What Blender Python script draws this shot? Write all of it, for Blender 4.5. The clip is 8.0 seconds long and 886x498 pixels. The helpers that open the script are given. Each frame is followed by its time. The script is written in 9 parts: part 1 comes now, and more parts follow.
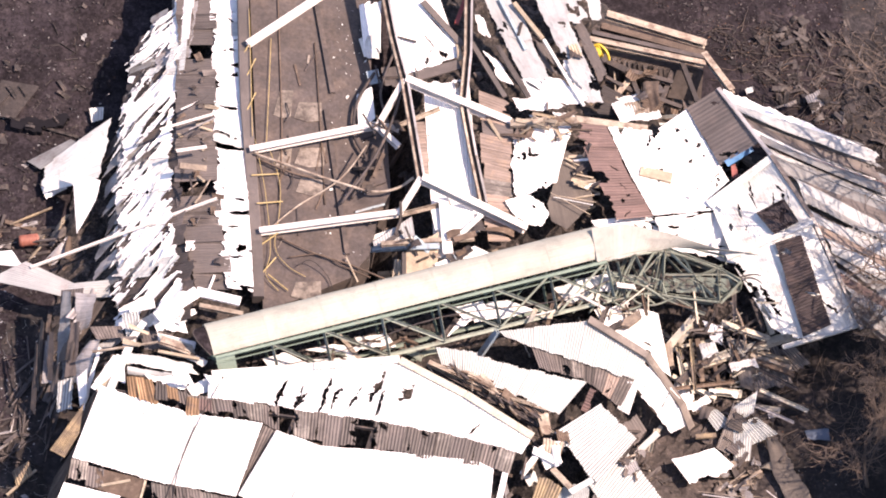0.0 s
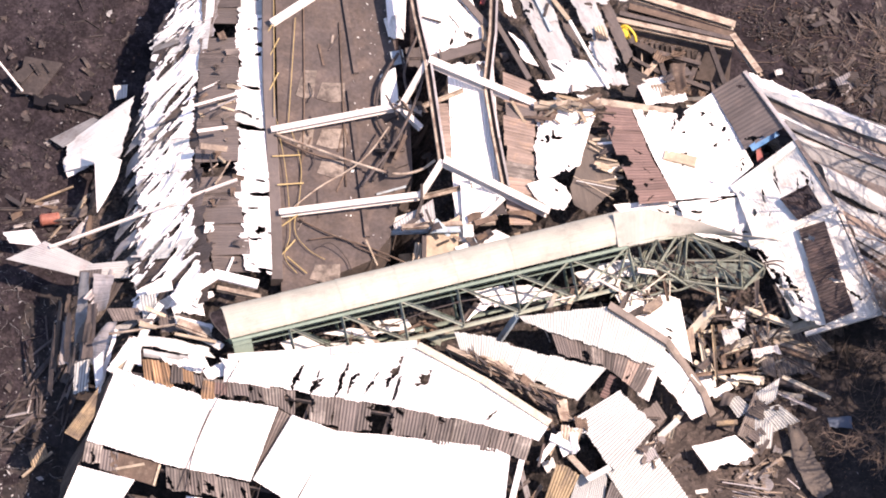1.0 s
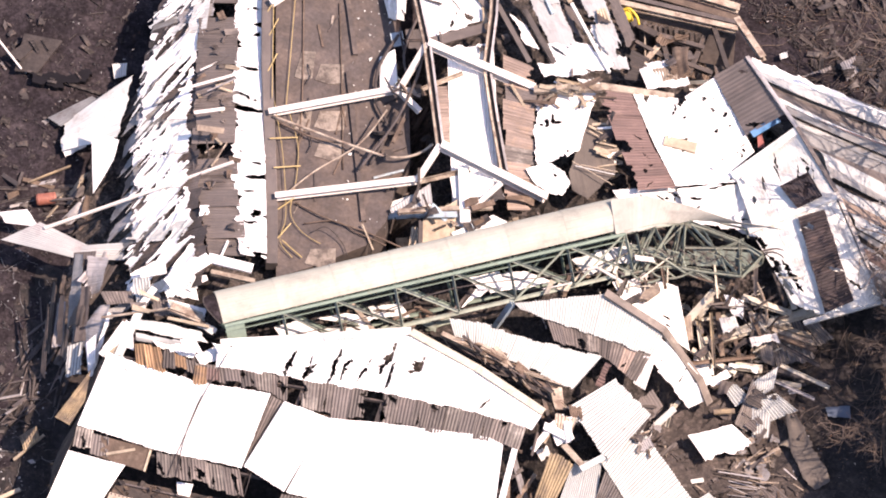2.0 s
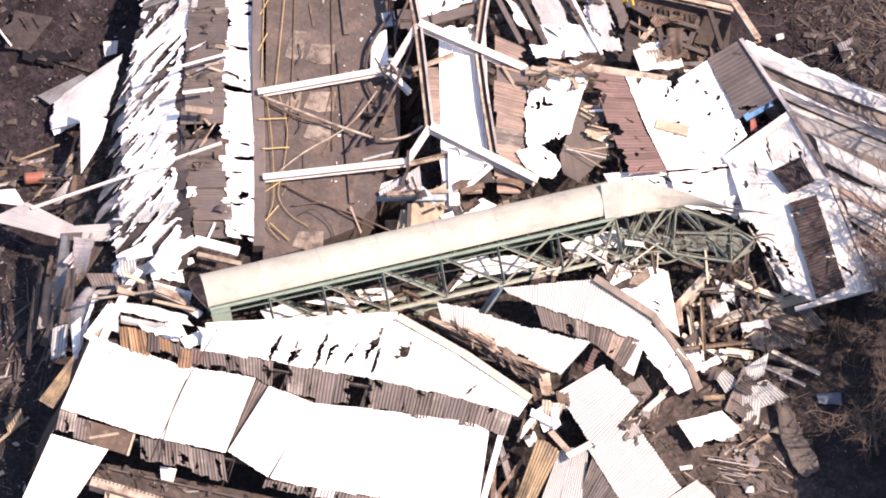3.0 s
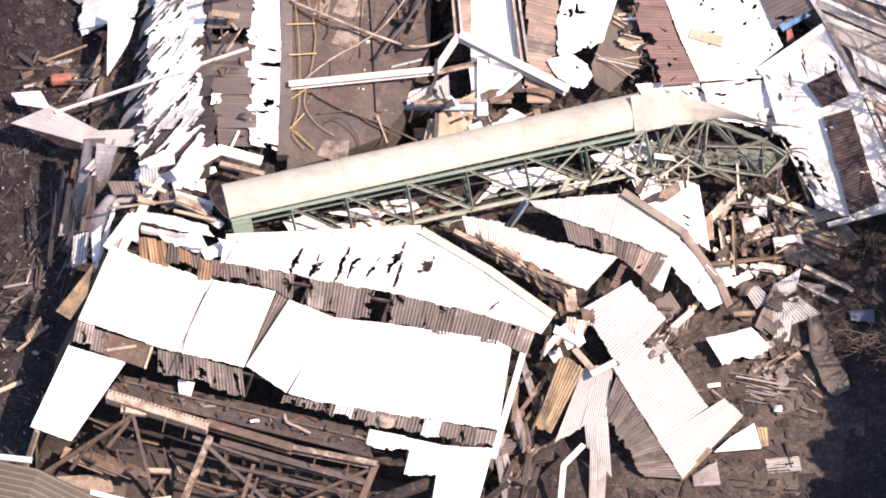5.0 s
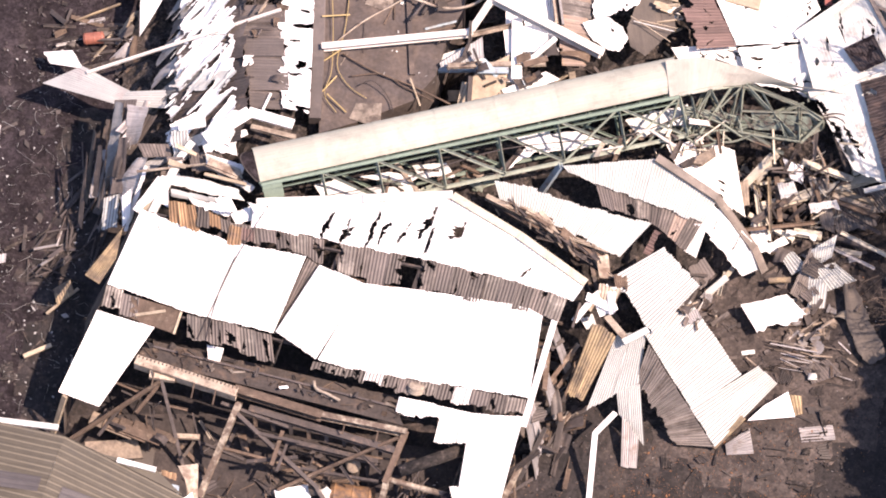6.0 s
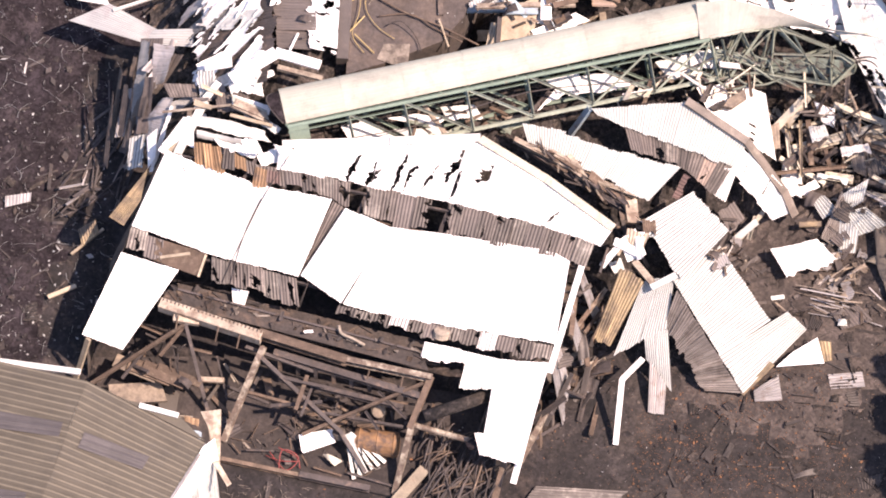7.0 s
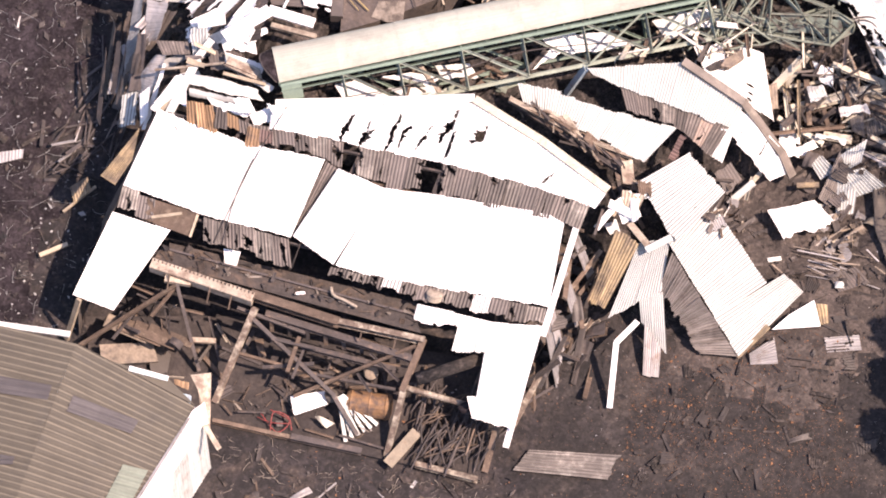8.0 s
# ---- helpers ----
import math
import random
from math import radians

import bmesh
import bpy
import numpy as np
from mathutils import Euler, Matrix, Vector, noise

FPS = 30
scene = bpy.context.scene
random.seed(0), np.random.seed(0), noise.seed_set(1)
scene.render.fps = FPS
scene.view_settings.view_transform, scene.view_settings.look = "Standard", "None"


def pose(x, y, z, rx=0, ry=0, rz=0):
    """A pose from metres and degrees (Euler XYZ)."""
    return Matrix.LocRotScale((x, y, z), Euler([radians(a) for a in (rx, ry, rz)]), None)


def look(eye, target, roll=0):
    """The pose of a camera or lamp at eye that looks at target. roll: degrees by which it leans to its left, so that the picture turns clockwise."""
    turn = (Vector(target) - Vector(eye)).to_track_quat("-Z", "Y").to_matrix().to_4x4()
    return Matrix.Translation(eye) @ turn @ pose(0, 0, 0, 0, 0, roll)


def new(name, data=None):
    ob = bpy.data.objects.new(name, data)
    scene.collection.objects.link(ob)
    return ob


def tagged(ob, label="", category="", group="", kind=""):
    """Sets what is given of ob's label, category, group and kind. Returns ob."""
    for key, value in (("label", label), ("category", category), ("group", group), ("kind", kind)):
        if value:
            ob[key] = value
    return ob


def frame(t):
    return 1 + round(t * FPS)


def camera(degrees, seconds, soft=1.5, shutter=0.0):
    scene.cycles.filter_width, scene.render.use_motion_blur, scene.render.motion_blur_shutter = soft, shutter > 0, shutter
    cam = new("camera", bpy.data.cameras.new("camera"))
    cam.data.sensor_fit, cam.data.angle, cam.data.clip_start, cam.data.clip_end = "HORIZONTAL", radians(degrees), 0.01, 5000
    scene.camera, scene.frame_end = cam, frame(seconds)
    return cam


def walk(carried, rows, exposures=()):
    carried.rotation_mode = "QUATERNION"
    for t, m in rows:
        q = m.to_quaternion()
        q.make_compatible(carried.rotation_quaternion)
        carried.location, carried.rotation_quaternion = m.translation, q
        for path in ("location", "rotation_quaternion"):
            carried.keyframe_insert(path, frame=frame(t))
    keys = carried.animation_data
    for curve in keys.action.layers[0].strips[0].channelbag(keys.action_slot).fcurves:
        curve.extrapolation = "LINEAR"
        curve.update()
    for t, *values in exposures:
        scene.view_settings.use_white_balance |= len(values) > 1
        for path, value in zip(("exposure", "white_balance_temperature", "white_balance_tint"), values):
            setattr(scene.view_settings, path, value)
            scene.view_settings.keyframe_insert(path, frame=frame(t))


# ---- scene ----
cam = camera(8.0, 8.0, soft=1.9)


def aim(x, y, z, yaw, pitch, roll):
    """The pose of an eye that looks along yaw (to the left of +y) and pitch (up), in degrees."""
    a, p = radians(yaw), radians(pitch)
    ahead = Vector((-math.sin(a) * math.cos(p), math.cos(a) * math.cos(p), math.sin(p)))
    return look((x, y, z), Vector((x, y, z)) + ahead * 300, roll)


# seconds, eye in metres, yaw, pitch and roll in degrees
ROWS = [
    (0.0, 0.020, -184.217, 325.168, -0.0011, -55.7296, 6.7758),
    (0.5, 3.800, -181.343, 325.759, 1.1449, -56.1705, 6.0033),
    (1.0, 7.113, -178.268, 326.091, 2.2359, -56.6947, 5.3862),
    (1.5, 9.986, -174.854, 326.696, 3.0885, -57.2244, 4.9626),
    (3.0, 17.698, -165.701, 327.271, 5.1464, -58.5738, 3.8058),
    (3.5, 20.407, -162.323, 327.507, 6.0659, -59.0869, 3.1767),
    (4.0, 22.822, -158.804, 327.687, 7.0120, -59.7642, 2.5391),
    (4.5, 24.921, -155.516, 327.791, 7.8844, -60.4548, 1.9533),
    (6.0, 30.404, -144.816, 328.097, 10.9968, -62.3103, -0.3252),
    (6.5, 31.711, -141.415, 328.174, 12.0287, -63.0038, -1.0748),
    (7.0, 32.630, -137.520, 328.276, 12.8361, -63.7708, -1.6495),
    (7.5, 33.669, -133.259, 328.625, 13.5333, -64.5253, -2.1336),
    (8.0, 34.943, -129.712, 328.586, 14.2412, -65.1609, -2.6755),
]
walk(cam, [(t, aim(*row)) for t, *row in ROWS], [(0.0, 0.97, 7450, 27), (8.0, 0.97, 7450, 27)])

# ---- light ----
SUN_ELEVATION, SUN_SIDE = 56.0, 10.0
sun_dir = Vector((math.cos(radians(SUN_ELEVATION)) * math.cos(radians(SUN_SIDE)),
                  -math.cos(radians(SUN_ELEVATION)) * math.sin(radians(SUN_SIDE)),
                  math.sin(radians(SUN_ELEVATION))))
world = bpy.data.worlds.new("sky")
scene.world = world
world.use_nodes = True
wn = world.node_tree.nodes
sky = wn.new("ShaderNodeTexSky")
sky.sky_type = "NISHITA"
sky.sun_disc = False
sky.ozone_density = 3.0
sky.sun_elevation = radians(SUN_ELEVATION)
sky.sun_rotation = math.atan2(sun_dir.x, sun_dir.y)
wn["Background"].inputs[1].default_value = 0.145
world.node_tree.links.new(sky.outputs[0], wn["Background"].inputs[0])
sun = new("sun", bpy.data.lights.new("sun", "SUN"))
sun.data.energy = 4.7
sun.data.angle = radians(0.5)
sun.data.color = (1.0, 0.90, 0.79)
sun.matrix_world = look(sun_dir * 200, (0, 0, 0))


# ---- materials ----
def material(name, base, rough=0.7, metal=0.0, vary=0.25, scale=0.6, tint=None, tint_at=0.6, fine=18.0, bump=0.25,
             streak=0.0, per_object=0.12, spots=None, spots_at=0.66, ribs=0.0, rib_pitch=0.4, chips=0.0):
    """A surface with large stains, fine grain, streaks along its length and a difference from piece to piece."""
    m = bpy.data.materials.new(name)
    m.use_nodes = True
    n, ln = m.node_tree.nodes, m.node_tree.links.new
    b = n["Principled BSDF"]
    b.inputs["Roughness"].default_value, b.inputs["Metallic"].default_value = rough, metal
    geo, info = n.new("ShaderNodeTexCoord"), n.new("ShaderNodeObjectInfo")
    place = n.new("ShaderNodeVectorMath")
    ln(geo.outputs["Object"], place.inputs[0])
    shift = n.new("ShaderNodeVectorMath")
    shift.operation = "SCALE"
    shift.inputs[0].default_value = (37.0, 91.0, 13.0)
    ln(info.outputs["Random"], shift.inputs["Scale"])
    ln(shift.outputs[0], place.inputs[1])
    big, small = n.new("ShaderNodeTexNoise"), n.new("ShaderNodeTexNoise")
    big.inputs["Scale"].default_value, big.inputs["Detail"].default_value = scale, 7
    big.inputs["Roughness"].default_value = 0.65
    small.inputs["Scale"].default_value, small.inputs["Detail"].default_value = fine, 4
    ln(place.outputs[0], big.inputs[0])
    ln(place.outputs[0], small.inputs[0])

    def ramp(src, lo, hi):
        r = n.new("ShaderNodeMapRange")
        r.inputs[1].default_value, r.inputs[2].default_value = 0.3, 0.7
        r.inputs[3].default_value, r.inputs[4].default_value = lo, hi
        ln(src, r.inputs[0])
        return r.outputs[0]

    def times(a, c):
        k = n.new("ShaderNodeMath")
        k.operation = "MULTIPLY"
        ln(a, k.inputs[0])
        ln(c, k.inputs[1])
        return k.outputs[0]

    value = times(ramp(big.outputs[0], 1 - vary, 1 + vary * 0.6), ramp(small.outputs[0], 1 - vary * 0.5, 1 + vary * 0.5))
    one = n.new("ShaderNodeMapRange")
    one.inputs[3].default_value, one.inputs[4].default_value = 1 - per_object, 1 + per_object
    ln(info.outputs["Random"], one.inputs[0])
    value = times(value, one.outputs[0])
    if streak:
        along = n.new("ShaderNodeMapping")
        along.inputs["Scale"].default_value = (9.0, 0.35, 1.0)
        ln(geo.outputs["UV"], along.inputs[0])
        moved = n.new("ShaderNodeVectorMath")
        ln(along.outputs[0], moved.inputs[0])
        ln(shift.outputs[0], moved.inputs[1])
        lines = n.new("ShaderNodeTexNoise")
        lines.inputs["Scale"].default_value, lines.inputs["Detail"].default_value = 1.0, 5
        ln(moved.outputs[0], lines.inputs[0])
        value = times(value, ramp(lines.outputs[0], 1 - streak, 1 + streak))
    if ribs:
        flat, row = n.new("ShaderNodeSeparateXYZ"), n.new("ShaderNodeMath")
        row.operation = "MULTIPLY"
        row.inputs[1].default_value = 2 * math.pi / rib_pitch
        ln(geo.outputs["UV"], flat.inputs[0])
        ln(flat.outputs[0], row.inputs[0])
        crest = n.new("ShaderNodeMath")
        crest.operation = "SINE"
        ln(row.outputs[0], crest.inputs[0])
        rib_tone = n.new("ShaderNodeMapRange")
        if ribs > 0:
            # crests lightened in the colour; on the brown sheets this paints sunlit ribs
            rib_tone.inputs[1].default_value, rib_tone.inputs[2].default_value = 0.45, 1.0
            rib_tone.inputs[3].default_value, rib_tone.inputs[4].default_value = 1 - ribs * 0.1, 1 + ribs
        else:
            # valleys darkened in the colour, standing in for shade in the grooves
            rib_tone.inputs[1].default_value, rib_tone.inputs[2].default_value = -1.0, -0.2
            rib_tone.inputs[3].default_value, rib_tone.inputs[4].default_value = 1 + ribs, 1
        ln(crest.outputs[0], rib_tone.inputs[0])
        value = times(value, rib_tone.outputs[0])
    for k, (rate, share) in enumerate(((1.3, 0.6), (4.0, 0.8), (9.0, 1.0)) if chips else ()):
        warp, cells, part = n.new("ShaderNodeTexNoise"), n.new("ShaderNodeTexVoronoi"), n.new("ShaderNodeSeparateColor")
        warp.inputs["Scale"].default_value = rate * 0.8
        ln(place.outputs[0], warp.inputs[0])
        bend = n.new("ShaderNodeVectorMath")
        bend.operation = "MULTIPLY_ADD"
        bend.inputs[1].default_value = (0.9 / rate, 0.9 / rate, 0.9 / rate)
        ln(warp.outputs["Color"], bend.inputs[0])
        ln(place.outputs[0], bend.inputs[2])
        cells.inputs["Scale"].default_value = rate
        ln(bend.outputs[0], cells.inputs["Vector"])
        ln(cells.outputs["Color"], part.inputs[0])
        value = times(value, ramp(part.outputs[k % 3], 1 - chips * share, 1 + chips * share))
    tone = n.new("ShaderNodeMix")
    tone.data_type = "RGBA"
    tone.inputs[6].default_value = (*base, 1)
    tone.inputs[7].default_value = (*(tint or base), 1)
    mask = n.new("ShaderNodeTexNoise")
    mask.inputs["Scale"].default_value, mask.inputs["Detail"].default_value = scale * 1.7, 8
    mask.inputs["Roughness"].default_value = 0.7
    ln(small.inputs[0].links[0].from_socket, mask.inputs[0])
    cut = n.new("ShaderNodeMapRange")
    cut.inputs[1].default_value, cut.inputs[2].default_value = tint_at - 0.08, tint_at + 0.08
    ln(mask.outputs[0], cut.inputs[0])
    ln(cut.outputs[0], tone.inputs[0])
    colour = tone.outputs[2]
    if spots:
        dots = n.new("ShaderNodeTexNoise")
        dots.inputs["Scale"].default_value, dots.inputs["Detail"].default_value = 5.5, 3
        ln(place.outputs[0], dots.inputs[0])
        edge = n.new("ShaderNodeMapRange")
        edge.inputs[1].default_value, edge.inputs[2].default_value = spots_at, spots_at + 0.05
        ln(dots.outputs[0], edge.inputs[0])
        dab = n.new("ShaderNodeMix")
        dab.data_type = "RGBA"
        ln(edge.outputs[0], dab.inputs[0])
        ln(colour, dab.inputs[6])
        dab.inputs[7].default_value = (*spots, 1)
        colour = dab.outputs[2]
    shade = n.new("ShaderNodeMix")
    shade.data_type, shade.blend_type = "RGBA", "MULTIPLY"
    shade.inputs[0].default_value = 1
    ln(colour, shade.inputs[6])
    grey = n.new("ShaderNodeCombineColor")
    for k in range(3):
        ln(value, grey.inputs[k])
    ln(grey.outputs[0], shade.inputs[7])
    ln(shade.outputs[2], b.inputs["Base Color"])
    if bump:
        bp = n.new("ShaderNodeBump")
        bp.inputs["Strength"].default_value, bp.inputs["Distance"].default_value = bump, 0.05
        ln(small.outputs[0], bp.inputs["Height"])
        ln(bp.outputs[0], b.inputs["Normal"])
    return m


WHITE = material("white_sheet_paint", (0.80, 0.79, 0.77), 0.45, vary=0.08, tint=(0.62, 0.6, 0.56), tint_at=0.66, streak=0.07, per_object=0.05)
DULL = material("dull_white_sheet", (0.60, 0.605, 0.575), 0.5, vary=0.16, tint=(0.42, 0.38, 0.34), tint_at=0.6, streak=0.15, per_object=0.16)
GREY = material("grey_galvanised_sheet", (0.36, 0.34, 0.335), 0.5, 0.2, vary=0.25, tint=(0.25, 0.2, 0.17), streak=0.3, per_object=0.3)
FLUTE = material("faded_pink_brown_sheet", (0.235, 0.178, 0.148), 0.65, vary=0.25, tint=(0.3, 0.21, 0.15), streak=0.35, per_object=0.15)
BROWN = material("weathered_brown_sheet", (0.082, 0.067, 0.06), 0.6, vary=0.4, tint=(0.135, 0.112, 0.098), streak=0.6, per_object=0.28)
MAUVE = material("faded_red_brown_sheet", (0.135, 0.085, 0.076), 0.65, vary=0.22, tint=(0.2, 0.13, 0.11), streak=0.3, per_object=0.14)
RUSTY = material("rusted_sheet", (0.26, 0.16, 0.09), 0.8, vary=0.45, tint=(0.14, 0.095, 0.07), streak=0.5, per_object=0.3)
TAN = material("yellowed_sheet", (0.33, 0.25, 0.15), 0.7, vary=0.4, scale=0.45, tint=(0.15, 0.115, 0.085), tint_at=0.52, streak=0.4, per_object=0.15)
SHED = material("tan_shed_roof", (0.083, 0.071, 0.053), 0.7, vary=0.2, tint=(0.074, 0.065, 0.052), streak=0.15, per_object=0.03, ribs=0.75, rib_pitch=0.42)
# dark grooves of both silver sheets are rib shade put into the colour
SILVER = material("bleached_silver_sheet", (0.475, 0.49, 0.477), 0.5, vary=0.12, tint=(0.43, 0.44, 0.43), streak=0.08, per_object=0.05, ribs=-0.75, rib_pitch=0.2)
SILVER_FINE = material("bleached_fine_ribbed_sheet", (0.46, 0.475, 0.455), 0.5, vary=0.1, tint=(0.4, 0.41, 0.385), streak=0.06, per_object=0.05, ribs=-0.42, rib_pitch=0.17)
SKIRT = material("dirty_grey_white_sheet", (0.225, 0.225, 0.224), 0.6, vary=0.3, scale=0.7, tint=(0.14, 0.118, 0.11), tint_at=0.6, streak=0.16, per_object=0.22)
PALE = material("pale_lilac_sheet", (0.355, 0.363, 0.36), 0.55, vary=0.14, scale=0.5, tint=(0.3, 0.28, 0.28), tint_at=0.6, streak=0.1, per_object=0.14)
# weathered brown whose bright ribs are sunlit crests painted in
WORN_LIT = material("bleached_brown_sheet", (0.112, 0.095, 0.084), 0.6, vary=0.35, tint=(0.24, 0.215, 0.19), tint_at=0.58, streak=0.5, per_object=0.2, ribs=0.3, rib_pitch=0.2)
PLANK = material("smooth_grey_brown_sheet", (0.105, 0.088, 0.081), 0.65, vary=0.24, tint=(0.14, 0.112, 0.1), streak=0.15, per_object=0.22)
SHED_DARK = material("dull_mauve_rooflight", (0.07, 0.062, 0.062), 0.6, vary=0.2, streak=0.2)
PALE_GREEN = material("pale_green_rooflight", (0.155, 0.178, 0.14), 0.6, vary=0.2, streak=0.2)
COVER = material("cream_cover", (0.352, 0.352, 0.3), 0.6, vary=0.14, tint=(0.285, 0.28, 0.24), tint_at=0.58, scale=0.45, streak=0.1, bump=0.05, per_object=0.04)
# cover colour darkened to offset the stronger sun on the flattened end
CRUSHED = material("creased_cream_cover", (0.32, 0.315, 0.28), 0.65, vary=0.12, tint=(0.26, 0.25, 0.22), tint_at=0.6, scale=0.6, streak=0.06, per_object=0.0)
GREEN = material("green_steel_paint", (0.15, 0.21, 0.165), 0.55, vary=0.25, tint=(0.2, 0.14, 0.1), tint_at=0.68, scale=1.2, per_object=0.2)
BAND = material("weathered_trim", (0.175, 0.145, 0.125), 0.6, vary=0.35, tint=(0.26, 0.225, 0.19), scale=0.8, streak=0.3)
TRAY = material("sooty_green_tray", (0.14, 0.18, 0.15), 0.6, vary=0.4, tint=(0.07, 0.06, 0.05), tint_at=0.52, scale=1.3)
TRUSS = material("weathered_truss_paint", (0.16, 0.185, 0.15), 0.6, vary=0.35, tint=(0.15, 0.11, 0.085), tint_at=0.6, scale=1.2, per_object=0.3)
CREAMY = material("faded_cream_paint", (0.5, 0.455, 0.37), 0.6, vary=0.25, tint=(0.3, 0.24, 0.18), tint_at=0.62, scale=1.2, per_object=0.15)
PLINTH = material("grey_green_steel", (0.21, 0.24, 0.195), 0.6, vary=0.3, tint=(0.2, 0.15, 0.11), tint_at=0.64, scale=1.2, per_object=0.25)
PAINTED = material("white_painted_steel", (0.6, 0.56, 0.52), 0.5, vary=0.15, tint=(0.4, 0.27, 0.18), tint_at=0.7, scale=1.0, per_object=0.08)
RUST = material("rusty_steel", (0.112, 0.078, 0.058), 0.85, vary=0.45, tint=(0.22, 0.17, 0.125), tint_at=0.62, scale=1.4, per_object=0.3)
DARK = material("sooty_steel", (0.058, 0.048, 0.046), 0.8, vary=0.4, tint=(0.14, 0.1, 0.08), tint_at=0.62, scale=1.2, per_object=0.35)
CREAM_STEEL = material("dirty_cream_steel", (0.345, 0.29, 0.23), 0.7, vary=0.4, tint=(0.17, 0.12, 0.09), tint_at=0.54, scale=0.9, fine=14.0, per_object=0.2)
YELLOW = material("yellow_rail_paint", (0.4, 0.3, 0.13), 0.5, vary=0.2, tint=(0.3, 0.22, 0.12), scale=2.0)
BRIGHT = material("bright_yellow_paint", (0.7, 0.5, 0.05), 0.45, vary=0.15, tint=(0.3, 0.2, 0.06), tint_at=0.64, scale=2.0)
TIMBER = material("pale_timber", (0.35, 0.29, 0.215), 0.8, vary=0.35, tint=(0.3, 0.22, 0.15), scale=1.5, per_object=0.35)
BLUE = material("blue_plastic", (0.08, 0.22, 0.42), 0.4, vary=0.15, scale=1.0)
STEEL_BLUE = material("blue_grey_paint", (0.33, 0.42, 0.47), 0.5, vary=0.2, tint=(0.25, 0.2, 0.17), scale=1.5)
SUN_RED = material("sun_bleached_red_paint", (0.31, 0.11, 0.075), 0.55, vary=0.3, tint=(0.2, 0.075, 0.055), scale=1.5)
RED = material("faded_red_paint", (0.24, 0.045, 0.04), 0.5, vary=0.25, tint=(0.17, 0.05, 0.04), scale=1.5)
ORANGE = material("rust_orange_tank", (0.23, 0.125, 0.06), 0.7, vary=0.45, tint=(0.1, 0.065, 0.05), tint_at=0.52, scale=1.2)
COAL = material("coal_dirt_ground", (0.02, 0.0162, 0.0168), 0.9, vary=0.6, scale=0.4, tint=(0.05, 0.0375, 0.032), tint_at=0.57, fine=3.2,
                bump=1.0, chips=0.22, per_object=0.0, spots=(0.1, 0.08, 0.07), spots_at=0.7)
DECK = material("soot_covered_deck", (0.08, 0.065, 0.06), 0.85, vary=0.38, scale=0.4, tint=(0.108, 0.083, 0.07), tint_at=0.54, fine=4.0, bump=0.3, chips=0.06, per_object=0.0,
                spots=(0.2, 0.17, 0.15), spots_at=0.75)
DUST = material("dusty_patch", (0.25, 0.21, 0.175), 0.9, vary=0.4, scale=0.9, tint=(0.11, 0.088, 0.075), tint_at=0.54, fine=7.0, bump=0.3)
FLAKED = material("flaking_rusty_paint", (0.125, 0.09, 0.07), 0.75, vary=0.4, scale=1.2, tint=(0.36, 0.315, 0.25), tint_at=0.55, fine=12.0, per_object=0.15)
SOOT_FLOOR = material("soot_brown_floor", (0.036, 0.029, 0.0275), 0.9, vary=0.35, scale=0.35, tint=(0.055, 0.043, 0.038), tint_at=0.56, fine=5.0, bump=0.5, chips=0.12, per_object=0.0)
DRIFT = material("weathered_grey_brown_sheet", (0.19, 0.165, 0.148), 0.65, vary=0.3, tint=(0.12, 0.098, 0.085), tint_at=0.56, streak=0.35, per_object=0.15)
SLATE = material("flat_brown_panel", (0.098, 0.082, 0.07), 0.75, vary=0.2, tint=(0.125, 0.1, 0.082), streak=0.1, per_object=0.0)
# blue darkened: the shade over the tarpaulin is put into its colour
TARP = material("shaded_blue_tarpaulin", (0.09, 0.12, 0.165), 0.6, vary=0.2, scale=1.2, per_object=0.0)
WALK = material("rusty_dusty_plate", (0.05, 0.04, 0.036), 0.85, vary=0.5, scale=0.7, tint=(0.095, 0.066, 0.05), tint_at=0.58, fine=6.0, bump=0.4, spots=(0.3, 0.25, 0.2), spots_at=0.72)
SAND = material("sandy_dust", (0.27, 0.215, 0.165), 0.9, vary=0.3, scale=0.6, tint=(0.13, 0.105, 0.09), tint_at=0.55, fine=6.0, bump=0.3)
DIRT = material("brown_littered_dirt", (0.0195, 0.0159, 0.0156), 0.9, vary=0.55, scale=0.3, tint=(0.038, 0.03, 0.0265), tint_at=0.56, fine=3.4, bump=0.8, chips=0.22, per_object=0.0,
                spots=(0.13, 0.085, 0.06), spots_at=0.67)
# yard coal dust, also the black that stands in for shade in openings
COAL_AND_SHADE = material("black_coal_and_shade", (0.0265, 0.0215, 0.0245), 0.85, vary=0.5, scale=0.35, tint=(0.042, 0.034, 0.036), tint_at=0.57, fine=3.2, bump=0.8, chips=0.2, per_object=0.0,
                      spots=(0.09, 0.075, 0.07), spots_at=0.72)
COAL_AND_SHADE.node_tree.nodes["Principled BSDF"].inputs["Specular IOR Level"].default_value = 0.08
# darkened so that gaps above the heaps read as deep shade
RUBBLE = material("dark_rubble", (0.036, 0.029, 0.027), 0.9, vary=0.5, scale=0.9, tint=(0.068, 0.053, 0.044), tint_at=0.58, fine=5.0, chips=0.4, bump=1.0,
                  spots=(0.17, 0.14, 0.12), spots_at=0.72)
LOAM = material("trodden_brown_dirt", (0.052, 0.041, 0.037), 0.9, vary=0.45, scale=0.4, tint=(0.08, 0.064, 0.056), tint_at=0.56, fine=3.6, bump=0.6, chips=0.2, per_object=0.0,
                spots=(0.15, 0.12, 0.1), spots_at=0.7)
